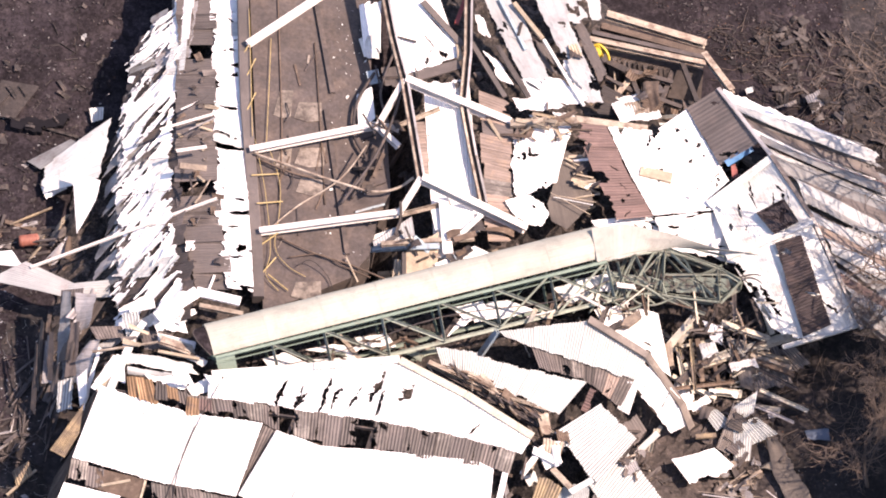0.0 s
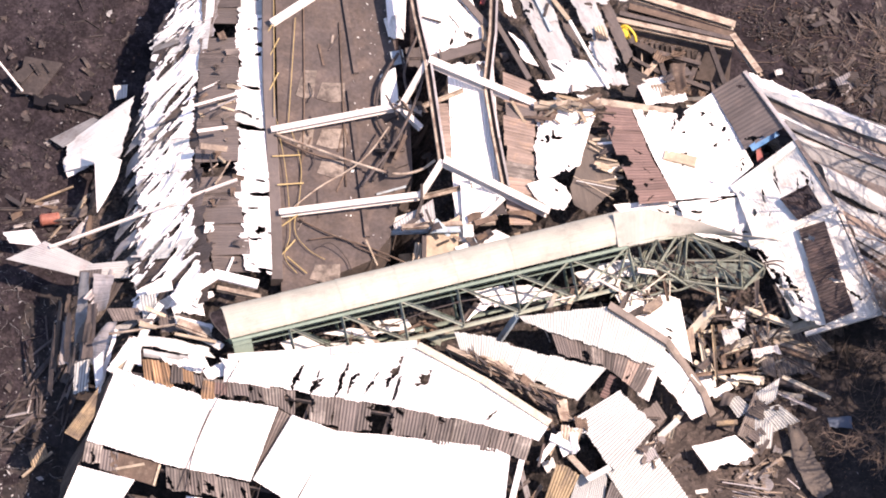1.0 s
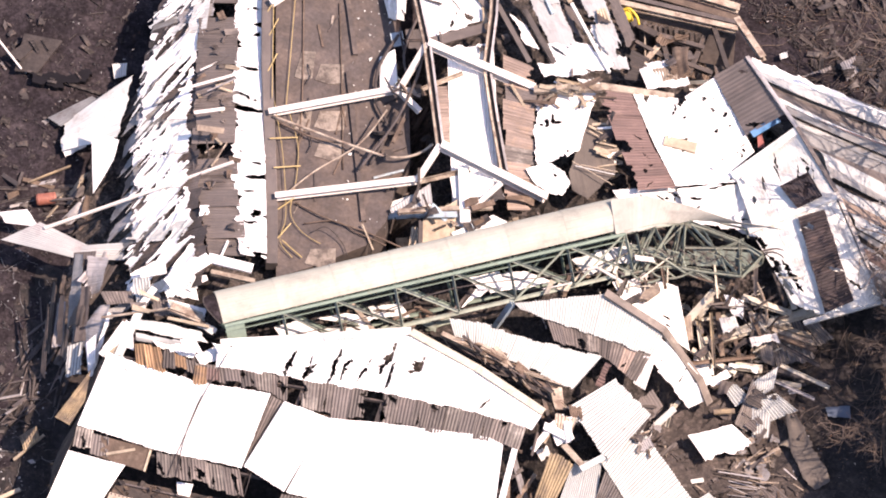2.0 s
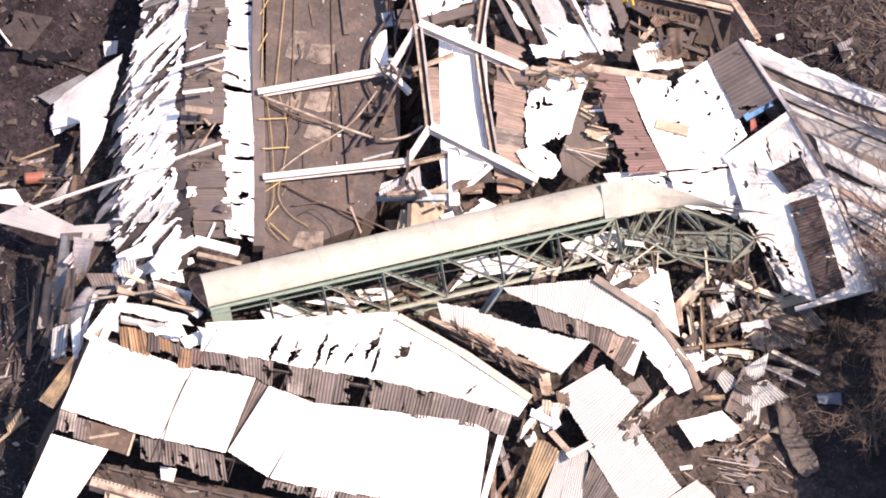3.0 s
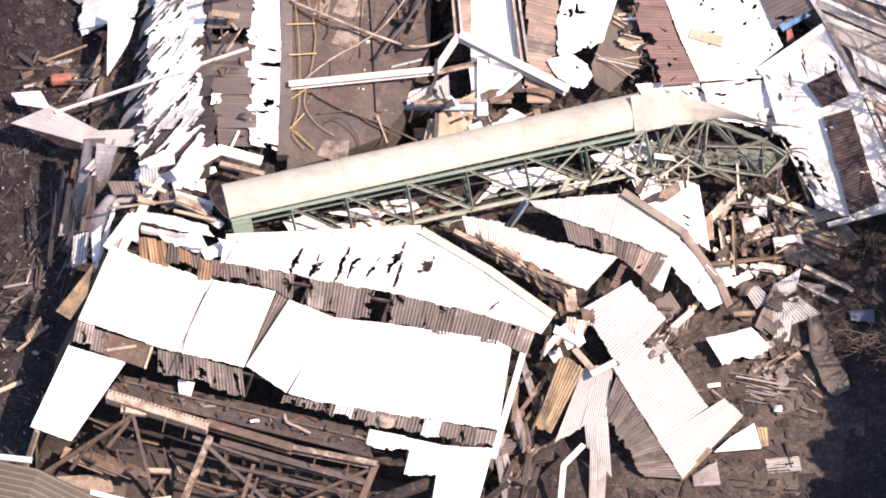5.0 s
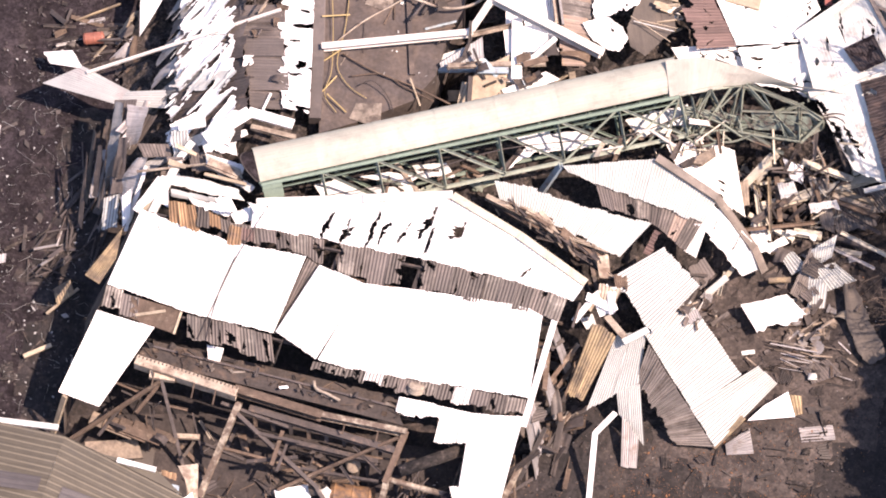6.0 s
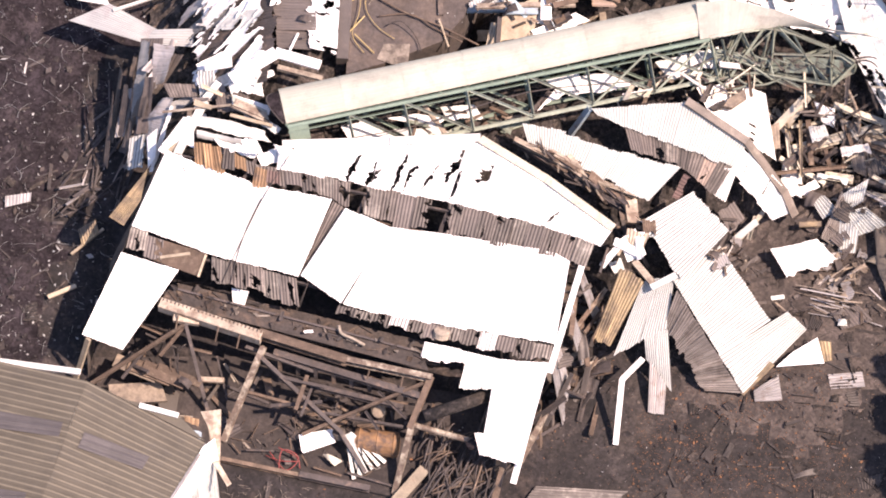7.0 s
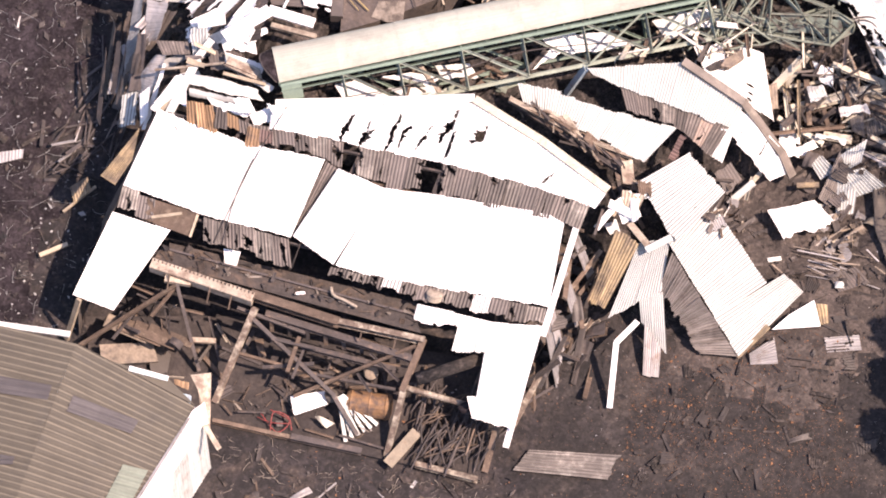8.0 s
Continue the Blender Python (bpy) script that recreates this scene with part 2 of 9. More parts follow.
MAROON = material("sooty_maroon_sheet", (0.034, 0.024, 0.025), 0.75, vary=0.45, scale=0.8, tint=(0.07, 0.046, 0.04), tint_at=0.58, streak=0.3, per_object=0.1)
BLACK_PATCH = material("patch_black", (0.012, 0.011, 0.0135), 0.85, vary=0.3, scale=0.5, per_object=0.0)
BLACK_PATCH.node_tree.nodes["Principled BSDF"].inputs["Specular IOR Level"].default_value = 0.1
BARK = material("grey_brown_bark", (0.14, 0.105, 0.085), 0.9, vary=0.3, scale=1.5)
NEEDLE = material("dark_evergreen_foliage", (0.034, 0.043, 0.038), 0.8, vary=0.4, scale=1.0)
LITTER = material("leaf_litter", (0.23, 0.11, 0.055), 0.9, vary=0.4, scale=1.0, per_object=0.3)


# ---- builders ----
def vec(p):
    return Vector(p)


def link(name, verts, faces, mat, parent=None, label="", uvs=None, smooth=False):
    """One mesh object; uvs: one pair a vertex."""
    me = bpy.data.meshes.new(name)
    me.from_pydata([tuple(v) for v in verts], [], faces)
    me.materials.append(mat)
    if uvs:
        layer = me.uv_layers.new(name="uv")
        index = np.empty(len(me.loops), dtype=np.int32)
        me.loops.foreach_get("vertex_index", index)
        layer.data.foreach_set("uv", np.asarray(uvs, dtype=np.float32)[index].ravel())
    if smooth:
        me.polygons.foreach_set("use_smooth", [True] * len(me.polygons))
    me.update()
    ob = new(name, me)
    if parent:
        ob.parent = parent
    if label:
        tagged(ob, label)
    return ob


def thing(name, place, label, category, group="", kind=""):
    """An empty at the foot of a thing, to which its parts belong. Parts keep world places."""
    ob = new(name)
    ob.empty_display_size = 0.5
    return tagged(ob, label, category, group, kind)


def sample(line, u):
    """The place at the share u of the length of a line of points."""
    line = [vec(p) for p in line]
    lengths = [(b - a).length for a, b in zip(line, line[1:])]
    want = u * sum(lengths)
    for k, d in enumerate(lengths):
        if want <= d or k == len(lengths) - 1:
            return line[k].lerp(line[k + 1], want / d if d else 0)
        want -= d


def sheet(name, a, b, c, d, mat, parent=None, label="", pitch=0.2, amp=0.028, torn=(0.0, 0.0), sag=0.0, buckle=0.0, rng=None, rows=3, thick=0.012, slits=(), phase=None):
    """A corrugated sheet: a to b runs across the waves, a to d along them. torn: how ragged the ends at ab and dc are."""
    rng = rng or random.Random(5)
    a, b, c, d = vec(a), vec(b), vec(c), vec(d)
    wide = max((b - a).length, (c - d).length)
    long = max((d - a).length, (c - b).length)
    nu = max(4, min(320, int(round(wide / pitch * 6))))
    nv = rows
    if slits:
        nv = max(nv, min(64, int(long / 0.06)))
    up = (b - a).cross(d - a)
    if up.length < 1e-6:
        up = Vector((0, 0, 1))
    up.normalize()
    if up.z < 0:
        up = -up
    start, bx, by = rng.random() * 6, rng.uniform(0.6, 1.6), rng.uniform(0, 6)
    s0, s1 = rng.random() * 90, rng.random() * 90

    def tear(s, i):
        x = i / nu * wide
        k = 0.5 + 0.9 * noise.noise((x * 1.1, s, 0.3)) + 0.5 * noise.noise((x * 3.7, s, 7.1)) + 0.1 * noise.noise((x * 11.0, s, 3.3))
        return max(0.0, min(1.0, k))

    teeth, deep = [tear(s0, i) for i in range(nu + 1)], [tear(s1, i) for i in range(nu + 1)]
    top, uvs = [], []
    for j in range(nv + 1):
        for i in range(nu + 1):
            u = i / nu
            lo, hi = torn[0] * teeth[i] / max(long, 0.01), 1 - torn[1] * deep[i] / max(long, 0.01)
            v = lo + (hi - lo) * j / nv
            p = a.lerp(b, u).lerp(d.lerp(c, u), v)
            h = amp * math.sin(2 * math.pi * u * wide / pitch + (start if phase is None else phase)) - sag * math.sin(math.pi * v)
            h += buckle * math.sin(bx * v * 3 + by + u * 2.3 * bx)
            top.append(p + up * h)
            uvs.append((u * wide, v * long))
    n = len(top)
    verts = top + [p - up * thick for p in top]
    faces = []

    def open_at(u, v):
        for uc, v0, v1, w, slope in slits:
            if v0 < v < v1:
                s = (v - v0) / (v1 - v0)
                drift = w * (0.9 * noise.noise((v * long * 1.7, uc * 31, 4.0)) + 0.5 * noise.noise((v * long * 6, uc * 17, 8.0)))
                girth = 0.75 + 0.8 * noise.noise((v * long * 2.3, uc * 40, 1.0)) + 0.6 * noise.noise((v * long * 7, u * wide * 3, uc * 40))
                if abs(u - uc - slope * (s - 0.5) - drift) < w * girth * math.sin(math.pi * s) ** 0.7:
                    return True
        return False

    for j in range(nv):
        for i in range(nu):
            q = j * (nu + 1) + i
            if slits and open_at((i + 0.5) / nu, (j + 0.5) / nv):
                continue
            faces.append((q, q + 1, q + nu + 2, q + nu + 1))
            faces.append((n + q + nu + 1, n + q + nu + 2, n + q + 1, n + q))
    for i in range(nu):
        q, e = i, nv * (nu + 1) + i
        faces += [(q + 1, q, n + q, n + q + 1), (e, e + 1, n + e + 1, n + e)]
    for j in range(nv):
        q, e = j * (nu + 1), j * (nu + 1) + nu
        faces += [(q, q + nu + 1, n + q + nu + 1, n + q), (e + nu + 1, e, n + e, n + e + nu + 1)]
    return link(name, verts, faces, mat, parent, label, uvs + uvs)


def strip(parent, name, top, bottom, count, mat, seed=1, missing=(), torn=(0.03, 0.05), jit=0.02, tilt=0.0, label="", others=None, slits=None, vary_torn=False, wild=0, **more):
    """A row of roof sheets side by side between two lines, each a piece of its own. others: materials of single sheets."""
    rng = random.Random(seed)
    for k in range(count):
        gap = rng.uniform(0, jit)
        u0, u1 = k / count, (k + 1) / count
        lift = vec((0, 0, rng.uniform(0, jit) + (k % 2) * 0.012))
        dip = vec((0, 0, rng.uniform(-tilt, tilt)))
        slip = rng.uniform(-jit, jit) * 2
        if k in missing:
            continue
        a, b, c, d = sample(top, u0), sample(top, u1), sample(bottom, u1), sample(bottom, u0)
        run = (d - a).normalized() * slip if (d - a).length > 0.01 else Vector()
        side = (b - a) * (0.025 - gap * 0.3)
        rip = tuple(q * rng.choice((0.1, 0.5, 1.0, 1.5)) for q in torn) if vary_torn else torn
        cuts = list((slits or {}).get(k, ()))
        for _ in range(rng.randrange(wild + 1)):
            v0 = rng.uniform(0.05, 0.6)
            cuts.append((rng.random(), v0, v0 + rng.uniform(0.1, 0.34), rng.uniform(0.05, 0.2), rng.uniform(-0.7, 0.7)))
        sheet(name, a + lift + run - side, b + lift + run + side, c + lift + run + side + dip, d + lift + run - side + dip,
              (others or {}).get(k, mat), parent, label, torn=rip, rng=rng, slits=cuts, **more)


def skin(name, top, bottom, mat, parent=None, seed=1, label="", count=1, step=0.09, grain=(0.0, 1.0), fine=(0.3, 1.8), gone=(0.4, 0.4), lift=0.1, fold=0.0, fold_at=(0.9, 0.1),
         fray=(0.1, 0.1, 0.1, 0.1), others=None, thick=0.012, drop=0.0, least=20):
    """Torn roofing between two lines, in count sheets. grain: which way its rips run (along the lines, across them); gone: how whole it is at both lines; fold: height of its folds;
    fray: how ragged its edges are at the top line, the bottom line, the start and the end."""
    ends = [(sample(top, k / 12), sample(bottom, k / 12)) for k in range(13)]
    wide = sum(((q[0] - p[0]).length + (q[1] - p[1]).length) / 2 for p, q in zip(ends, ends[1:]))
    long = sum((q - p).length for p, q in ends) / 13
    size = math.hypot(*grain)
    gx, gy = grain[0] / size, grain[1] / size
    rng = random.Random(seed)
    nv = max(4, int(long / step))
    first = None
    for part in range(count):
        rise = Vector((0, 0, rng.uniform(-drop, drop) + 0.006 * (part % 2)))
        nu = max(4, int(wide / count / step))
        verts, keep, uvs, ups = [], [], [], []
        for i in range(nu + 1):
            u = (part + i / nu) / count
            a, b = sample(top, u), sample(bottom, u)
            up = (sample(top, min(1, u + 0.02)) - sample(top, max(0, u - 0.02))).cross(b - a).normalized()
            up = up if up.z > 0 else -up
            for j in range(nv + 1):
                v = j / nv
                x, y = u * wide, v * long
                p, q = x * gx + y * gy, y * gx - x * gy
                n = noise.noise((p * fine[0], q * fine[1], seed * 3.1)) + 0.5 * noise.noise((p * fine[0] * 2.3, q * fine[1] * 2.3, seed * 7.7)) + 0.2 * noise.noise((x * 5, y * 5, seed))
                rim = min(d - f * (0.55 + 0.9 * noise.noise((x * 1.3, y * 1.3, seed + 40.0 * k)) + 0.5 * noise.noise((x * 5, y * 5, seed + 9.0 * k)))
                          for k, (d, f) in enumerate(zip((y, long - y, x, wide - x), fray)))
                keep.append(min(gone[0] + (gone[1] - gone[0]) * v - n, rim + 1e-4))
                h = lift * max(0.0, n + 0.2) ** 2 + (fold * noise.noise((x * fold_at[0], y * fold_at[1], seed * 1.7)) if fold else 0)
                verts.append(a.lerp(b, v) + up * h + rise)
                uvs.append((x, y))
                ups.append(up)
        made, faces = {}, []

        def between(i, j):
            key = (min(i, j), max(i, j))
            if key not in made:
                w = keep[i] / (keep[i] - keep[j])
                made[key] = len(verts)
                verts.append(verts[i].lerp(verts[j], w))
                uvs.append(tuple(m + (n - m) * w for m, n in zip(uvs[i], uvs[j])))
                ups.append(ups[i])
            return made[key]

        for i in range(nu):
            for j in range(nv):
                q = i * (nv + 1) + j
                cell = (q, q + 1, q + nv + 2, q + nv + 1)
                inside = sum(keep[k] > 0 for k in cell)
                if inside == 4:
                    faces.append(cell)
                elif inside:
                    for tri in ((cell[0], cell[1], cell[2]), (cell[0], cell[2], cell[3])):
                        face = []
                        for m, n in zip(tri, tri[1:] + tri[:1]):
                            if keep[m] > 0:
                                face.append(m)
                            if (keep[m] > 0) != (keep[n] > 0):
                                face.append(between(m, n))
                        if len(face) > 2:
                            faces.append(tuple(face))
        if not faces:
            continue
        root = {k: k for f in faces for k in f}

        def top_of(k):
            while root[k] != k:
                root[k] = root[root[k]]
                k = root[k]
            return k

        for f in faces:
            for k in f[1:]:
                root[top_of(k)] = top_of(f[0])
        islands = {}
        for f in faces:
            islands.setdefault(top_of(f[0]), []).append(f)
        groups = sorted(islands.values(), key=len, reverse=True)
        for group in groups[:1] + [g for g in groups[1:] if len(g) > least]:
            used = sorted({k for f in group for k in f})
            at = {k: n for n, k in enumerate(used)}
            n = len(used)
            flat = [tuple(at[k] for k in f) for f in group]
            sides = {(p, q) for f in flat for p, q in zip(f, f[1:] + f[:1])}
            whole = [verts[k] for k in used] + [verts[k] - ups[k] * thick for k in used]
            flat = flat + [tuple(n + k for k in reversed(f)) for f in flat] + [(q, p, n + p, n + q) for p, q in sides if (q, p) not in sides]
            ob = link(name, whole, flat, (others or {}).get(part, mat), parent, label, [uvs[k] for k in used] * 2)
            first = first or ob
    return first


def beam(name, a, b, w, h, mat, parent=None, label="", shape="box", roll=0.0, category="", group="", twist=None):
    """A straight member from a to b. shape: box, i, channel, angle or tube."""
    a, b = vec(a), vec(b)
    ahead = (b - a).normalized()
    side = ahead.cross(Vector((0, 0, 1)))
    if side.length < 0.05:
        side = ahead.cross(Vector((0, 1, 0)))
    side.normalize()
    side.rotate(Matrix.Rotation(radians(roll), 3, ahead))
    up = side.cross(ahead)
    t, c = min(w, h) * 0.16, min(w, h) * 0.06
    x, y = w / 2, h / 2
    if shape == "i":
        t = max(0.03, h * 0.1)
        ring = [(-x, -y), (x, -y), (x, -y + t), (t / 2, -y + t), (t / 2, y - t), (x, y - t), (x, y), (-x, y), (-x, y - t), (-t / 2, y - t), (-t / 2, -y + t), (-x, -y + t)]
    elif shape == "channel":
        t = max(0.02, w * 0.1)
        ring = [(-x, -y), (x, -y), (x, -y + t), (-x + t, -y + t), (-x + t, y - t), (x, y - t), (x, y), (-x, y)]
    elif shape == "angle":
        t = max(0.015, w * 0.12)
        ring = [(-x, -y), (x, -y), (x, -y + t), (-x + t, -y + t), (-x + t, y), (-x, y)]
    elif shape == "tube":
        ring = [(x * math.cos(k * math.pi / 6), y * math.sin(k * math.pi / 6)) for k in range(12)]
    else:
        ring = [(-x + c, -y), (x - c, -y), (x, -y + c), (x, y - c), (x - c, y), (-x + c, y), (-x, y - c), (-x, -y + c)]
    n = len(ring)
    verts = [a + side * p + up * q for p, q in ring] + [b + side * p + up * q for p, q in ring]
    faces = [(k, (k + 1) % n, n + (k + 1) % n, n + k) for k in range(n)] + [tuple(reversed(range(n))), tuple(range(n, 2 * n))]
    long = (b - a).length
    uvs = [(k * 0.1, 0) for k in range(n)] + [(k * 0.1, long) for k in range(n)]
    ob = link(name, verts, faces, mat, parent, label, uvs)
    if category:
        tagged(ob, label, category, group)
    return ob


def pipe(name, line, r, mat, parent=None, label="", sides=8, category="", group="", smooth_steps=5, taper=1.0):
    """A bent bar along a line of points."""
    pts = [vec(p) for p in line]
    if len(pts) > 2 and smooth_steps:
        fine = []
        for k in range(len(pts) - 1):
            p0, p1, p2, p3 = pts[max(k - 1, 0)], pts[k], pts[k + 1], pts[min(k + 2, len(pts) - 1)]
            for s in range(smooth_steps):
                t = s / smooth_steps
                fine.append(0.5 * ((2 * p1) + (p2 - p0) * t + (2 * p0 - 5 * p1 + 4 * p2 - p3) * t * t + (3 * p1 - p0 - 3 * p2 + p3) * t ** 3))
        pts = fine + [pts[-1]]
    verts, faces = [], []
    for k, p in enumerate(pts):
        ahead = (pts[min(k + 1, len(pts) - 1)] - pts[max(k - 1, 0)]).normalized()
        side = ahead.cross(Vector((0.13, 0.21, 0.97))).normalized()
        up = side.cross(ahead)
        q = r * (1 + (taper - 1) * k / max(1, len(pts) - 1))
        for s in range(sides):
            w = 2 * math.pi * s / sides
            verts.append(p + side * (q * math.cos(w)) + up * (q * math.sin(w)))
    for k in range(len(pts) - 1):
        for s in range(sides):
            e = (s + 1) % sides
            faces.append((k * sides + s, k * sides + e, (k + 1) * sides + e, (k + 1) * sides + s))
    faces += [tuple(reversed(range(sides))), tuple(range((len(pts) - 1) * sides, len(pts) * sides))]
    ob = link(name, verts, faces, mat, parent, label, smooth=True)
    if category:
        tagged(ob, label, category, group)
    return ob


def loose_sheet(name, a, b, c, d, mat, label, category="metal sheet", group="", **more):
    """A sheet that lies by itself."""
    return tagged(sheet(name, a, b, c, d, mat, None, **more), label, category, group)


def plate(name, corners, t, mat, parent=None, label="", category="", group="", kind=""):
    """A flat plate with any outline."""
    pts = [vec(p) for p in corners]
    up = Vector()
    for p, q in zip(pts, pts[1:] + pts[:1]):
        up += p.cross(q)
    up.normalize()
    if up.z < 0:
        pts.reverse()
        up = -up
    n = len(pts)
    verts = pts + [p - up * t for p in pts]
    faces = [tuple(range(n)), tuple(reversed(range(n, 2 * n)))] + [(k, n + k, n + (k + 1) % n, (k + 1) % n) for k in range(n)]
    ob = link(name, verts, faces, mat, parent, label)
    if category:
        tagged(ob, label, category, group, kind)
    return ob


def heap(name, outline, heights, mat, label, rough=0.35, step=0.36, seed=3, category="rubble", skirt=2.2, low=0.0):
    """A mound of rubble inside an outline of plan points; heights: places (x, y, z) between which its top is blended."""
    poly = [(p[0], p[1]) for p in outline]
    x0, x1 = min(p[0] for p in poly), max(p[0] for p in poly)
    y0, y1 = min(p[1] for p in poly), max(p[1] for p in poly)
    nx, ny = int((x1 - x0) / step) + 2, int((y1 - y0) / step) + 2

    def inside(x, y):
        hit = False
        for (ax, ay), (bx, by) in zip(poly, poly[1:] + poly[:1]):
            if (ay > y) != (by > y) and x < (bx - ax) * (y - ay) / (by - ay) + ax:
                hit = not hit
        return hit

    def rim(x, y):
        best = 99.0
        for (ax, ay), (bx, by) in zip(poly, poly[1:] + poly[:1]):
            dx, dy = bx - ax, by - ay
            s = max(0.0, min(1.0, ((x - ax) * dx + (y - ay) * dy) / (dx * dx + dy * dy)))
            best = min(best, math.hypot(x - ax - s * dx, y - ay - s * dy))
        return best

    verts, index, faces = [], {}, []
    rng = random.Random(seed)
    for j in range(ny):
        for i in range(nx):
            x, y = x0 + i * step, y0 + j * step
            if inside(x, y):
                ws = [(1 / (0.3 + (x - hx) ** 2 + (y - hy) ** 2) ** 1.5, hz) for hx, hy, hz in heights]
                z = sum(w * hz for w, hz in ws) / sum(w for w, _ in ws) - low
                z += rough * (noise.fractal((x * 0.7, y * 0.7, seed), 1.0, 2.0, 4) + rng.uniform(-0.5, 0.5))
                z *= min(1.0, rim(x, y) / skirt) ** 0.8
                index[i, j] = len(verts)
                verts.append((x + rng.uniform(-0.3, 0.3) * step, y + rng.uniform(-0.3, 0.3) * step, max(-0.1, z - 0.1)))
    for (i, j), k in index.items():
        if (i + 1, j) in index and (i, j + 1) in index and (i + 1, j + 1) in index:
            faces.append((k, index[i + 1, j], index[i + 1, j + 1], index[i, j + 1]))
    return tagged(link(name, verts, faces, mat), label, category, "", "stuff")


# ---- ground ----
def ground():
    rng = random.Random(4)
    xs = [-700, -300, -120, -70] + [-50 + 0.8 * k for k in range(126)] + [70, 120, 300, 700]
    ys = [-700, -300, -100, -40] + [-16 + 0.8 * k for k in range(120)] + [100, 150, 320, 900]
    verts, faces = [], []
    for y in ys:
        for x in xs:
            near = -49 < x < 50 and -15 < y < 79
            z = 0.32 * noise.fractal((x * 0.18, y * 0.18, 2.0), 1.0, 2.0, 4) + rng.uniform(-0.06, 0.06) if near else 0
            verts.append((x + (rng.uniform(-0.2, 0.2) if near else 0), y + (rng.uniform(-0.2, 0.2) if near else 0), z - 0.05))
    w = len(xs)
    for j in range(len(ys) - 1):
        for i in range(w - 1):
            q = j * w + i
            faces.append((q, q + 1, q + w + 1, q + w))
    ob = link("ground", verts, faces, COAL, smooth=True)
    ob.data.materials.append(COAL_AND_SHADE)
    ob.data.materials.append(DIRT)
    ob.data.materials.append(LOAM)
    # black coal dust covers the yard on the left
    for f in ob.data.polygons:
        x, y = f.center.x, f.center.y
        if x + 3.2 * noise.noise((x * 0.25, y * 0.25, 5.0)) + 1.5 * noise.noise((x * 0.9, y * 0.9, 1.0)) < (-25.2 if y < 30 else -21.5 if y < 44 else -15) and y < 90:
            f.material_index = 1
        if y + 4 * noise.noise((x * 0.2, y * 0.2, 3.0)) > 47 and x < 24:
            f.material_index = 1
        if y + 4 * noise.noise((x * 0.2, y * 0.2, 9.0)) < (30 if x > 5 else -99):
            f.material_index = 2
        if math.hypot((x - 17.5) / 7.0, (y - 19.5) / 8.0) + 0.35 * noise.noise((x * 0.3, y * 0.3, 6.0)) < 1:
            f.material_index = 3
    return tagged(ob, "dark coal-stained dirt yard with pale flecks of litter", "ground", "", "structure")


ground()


# ---- the collapsed warehouse in front ----
warehouse = thing("collapsed_warehouse", (0, 12, 0), "collapsed steel warehouse with a torn white corrugated roof", "warehouse")
roof = thing("roof", (0, 0, 0), "torn white corrugated roof with brown rooflight rows", "")
roof.parent = warehouse
# row under the ridge
strip(roof, "roof_sheet", [(-12.95, 21.38, 6.91), (-6.78, 22.61, 7.27), (-1.86, 23.63, 7.58), (2.19, 21.98, 7.17), (6.59, 19.95, 6.68)],
      [(-12.86, 20.1, 6.58), (-9.24, 20.13, 6.61), (-2.63, 19.88, 6.59), (2.67, 19.48, 6.53), (6.1, 18.94, 6.41)], 21, WHITE, 2, torn=(0.02, 0.1), jit=0.02, rows=14,
      slits={4: ((0.6, 0.25, 1.05, 0.23, -0.5),), 5: ((0.85, 0.3, 1.0, 0.41, -0.6),), 6: ((0.1, 0.55, 0.95, 0.29, -0.4),), 7: ((0.5, 0.15, 1.1, 0.17, -0.3),), 8: ((0.1, 0.4, 1.0, 0.32, -0.6),), 9: ((0.4, 0.4, 0.9, 0.14, -0.6),),
             10: ((0.7, 0.1, 0.75, 0.29, -0.7),), 11: ((0.1, 0.45, 1.0, 0.20, -0.3),), 12: ((0.7, 0.2, 0.6, 0.43, -0.5),), 17: ((0.5, 0.4, 0.95, 0.10, -0.4),)})
strip(roof, "rooflight_sheet", [(-14.37, 20.26, 6.56), (-9.26, 20.21, 6.58), (-2.65, 19.96, 6.56), (2.72, 19.58, 6.5), (5.75, 19.06, 6.39)],
      [(-13.97, 19.1, 6.26), (-10, 19.15, 6.3), (-7.34, 18.47, 6.14), (-5.78, 18.05, 6.04), (-0.29, 18.1, 6.1), (5.49, 17.54, 5.99)], 21, BROWN, 3,
      missing=(6, 11), torn=(0.0, 0.25), jit=0.05, tilt=0.14, amp=0.018, others={2: PLANK, 4: WORN_LIT, 7: WORN_LIT, 9: PLANK, 13: PLANK, 16: WORN_LIT, 17: PLANK, 20: WORN_LIT},
      slits={3: ((0.2, 0.0, 0.5, 0.2, 0.1), (0.7, 0.4, 1.0, 0.1, 0.1)), 5: ((0.6, 0.0, 0.8, 0.28, 0.3),), 7: ((0.1, 0.1, 0.7, 0.2, 0.2),), 8: ((0.5, 0.45, 1.0, 0.08, 0.0),), 10: ((0.9, 0.0, 0.95, 0.3, 0.1),), 12: ((0.1, 0.0, 1.0, 0.24, 0.2), (0.7, 0.0, 0.3, 0.2, 0.4)),
             14: ((0.4, 0.5, 1.0, 0.07, 0.0),), 15: ((0.3, 0.0, 0.25, 0.3, 0.3),), 18: ((0.5, 0.3, 1.0, 0.07, 0.1),), 19: ((0.7, 0.0, 0.4, 0.15, -0.2),)})
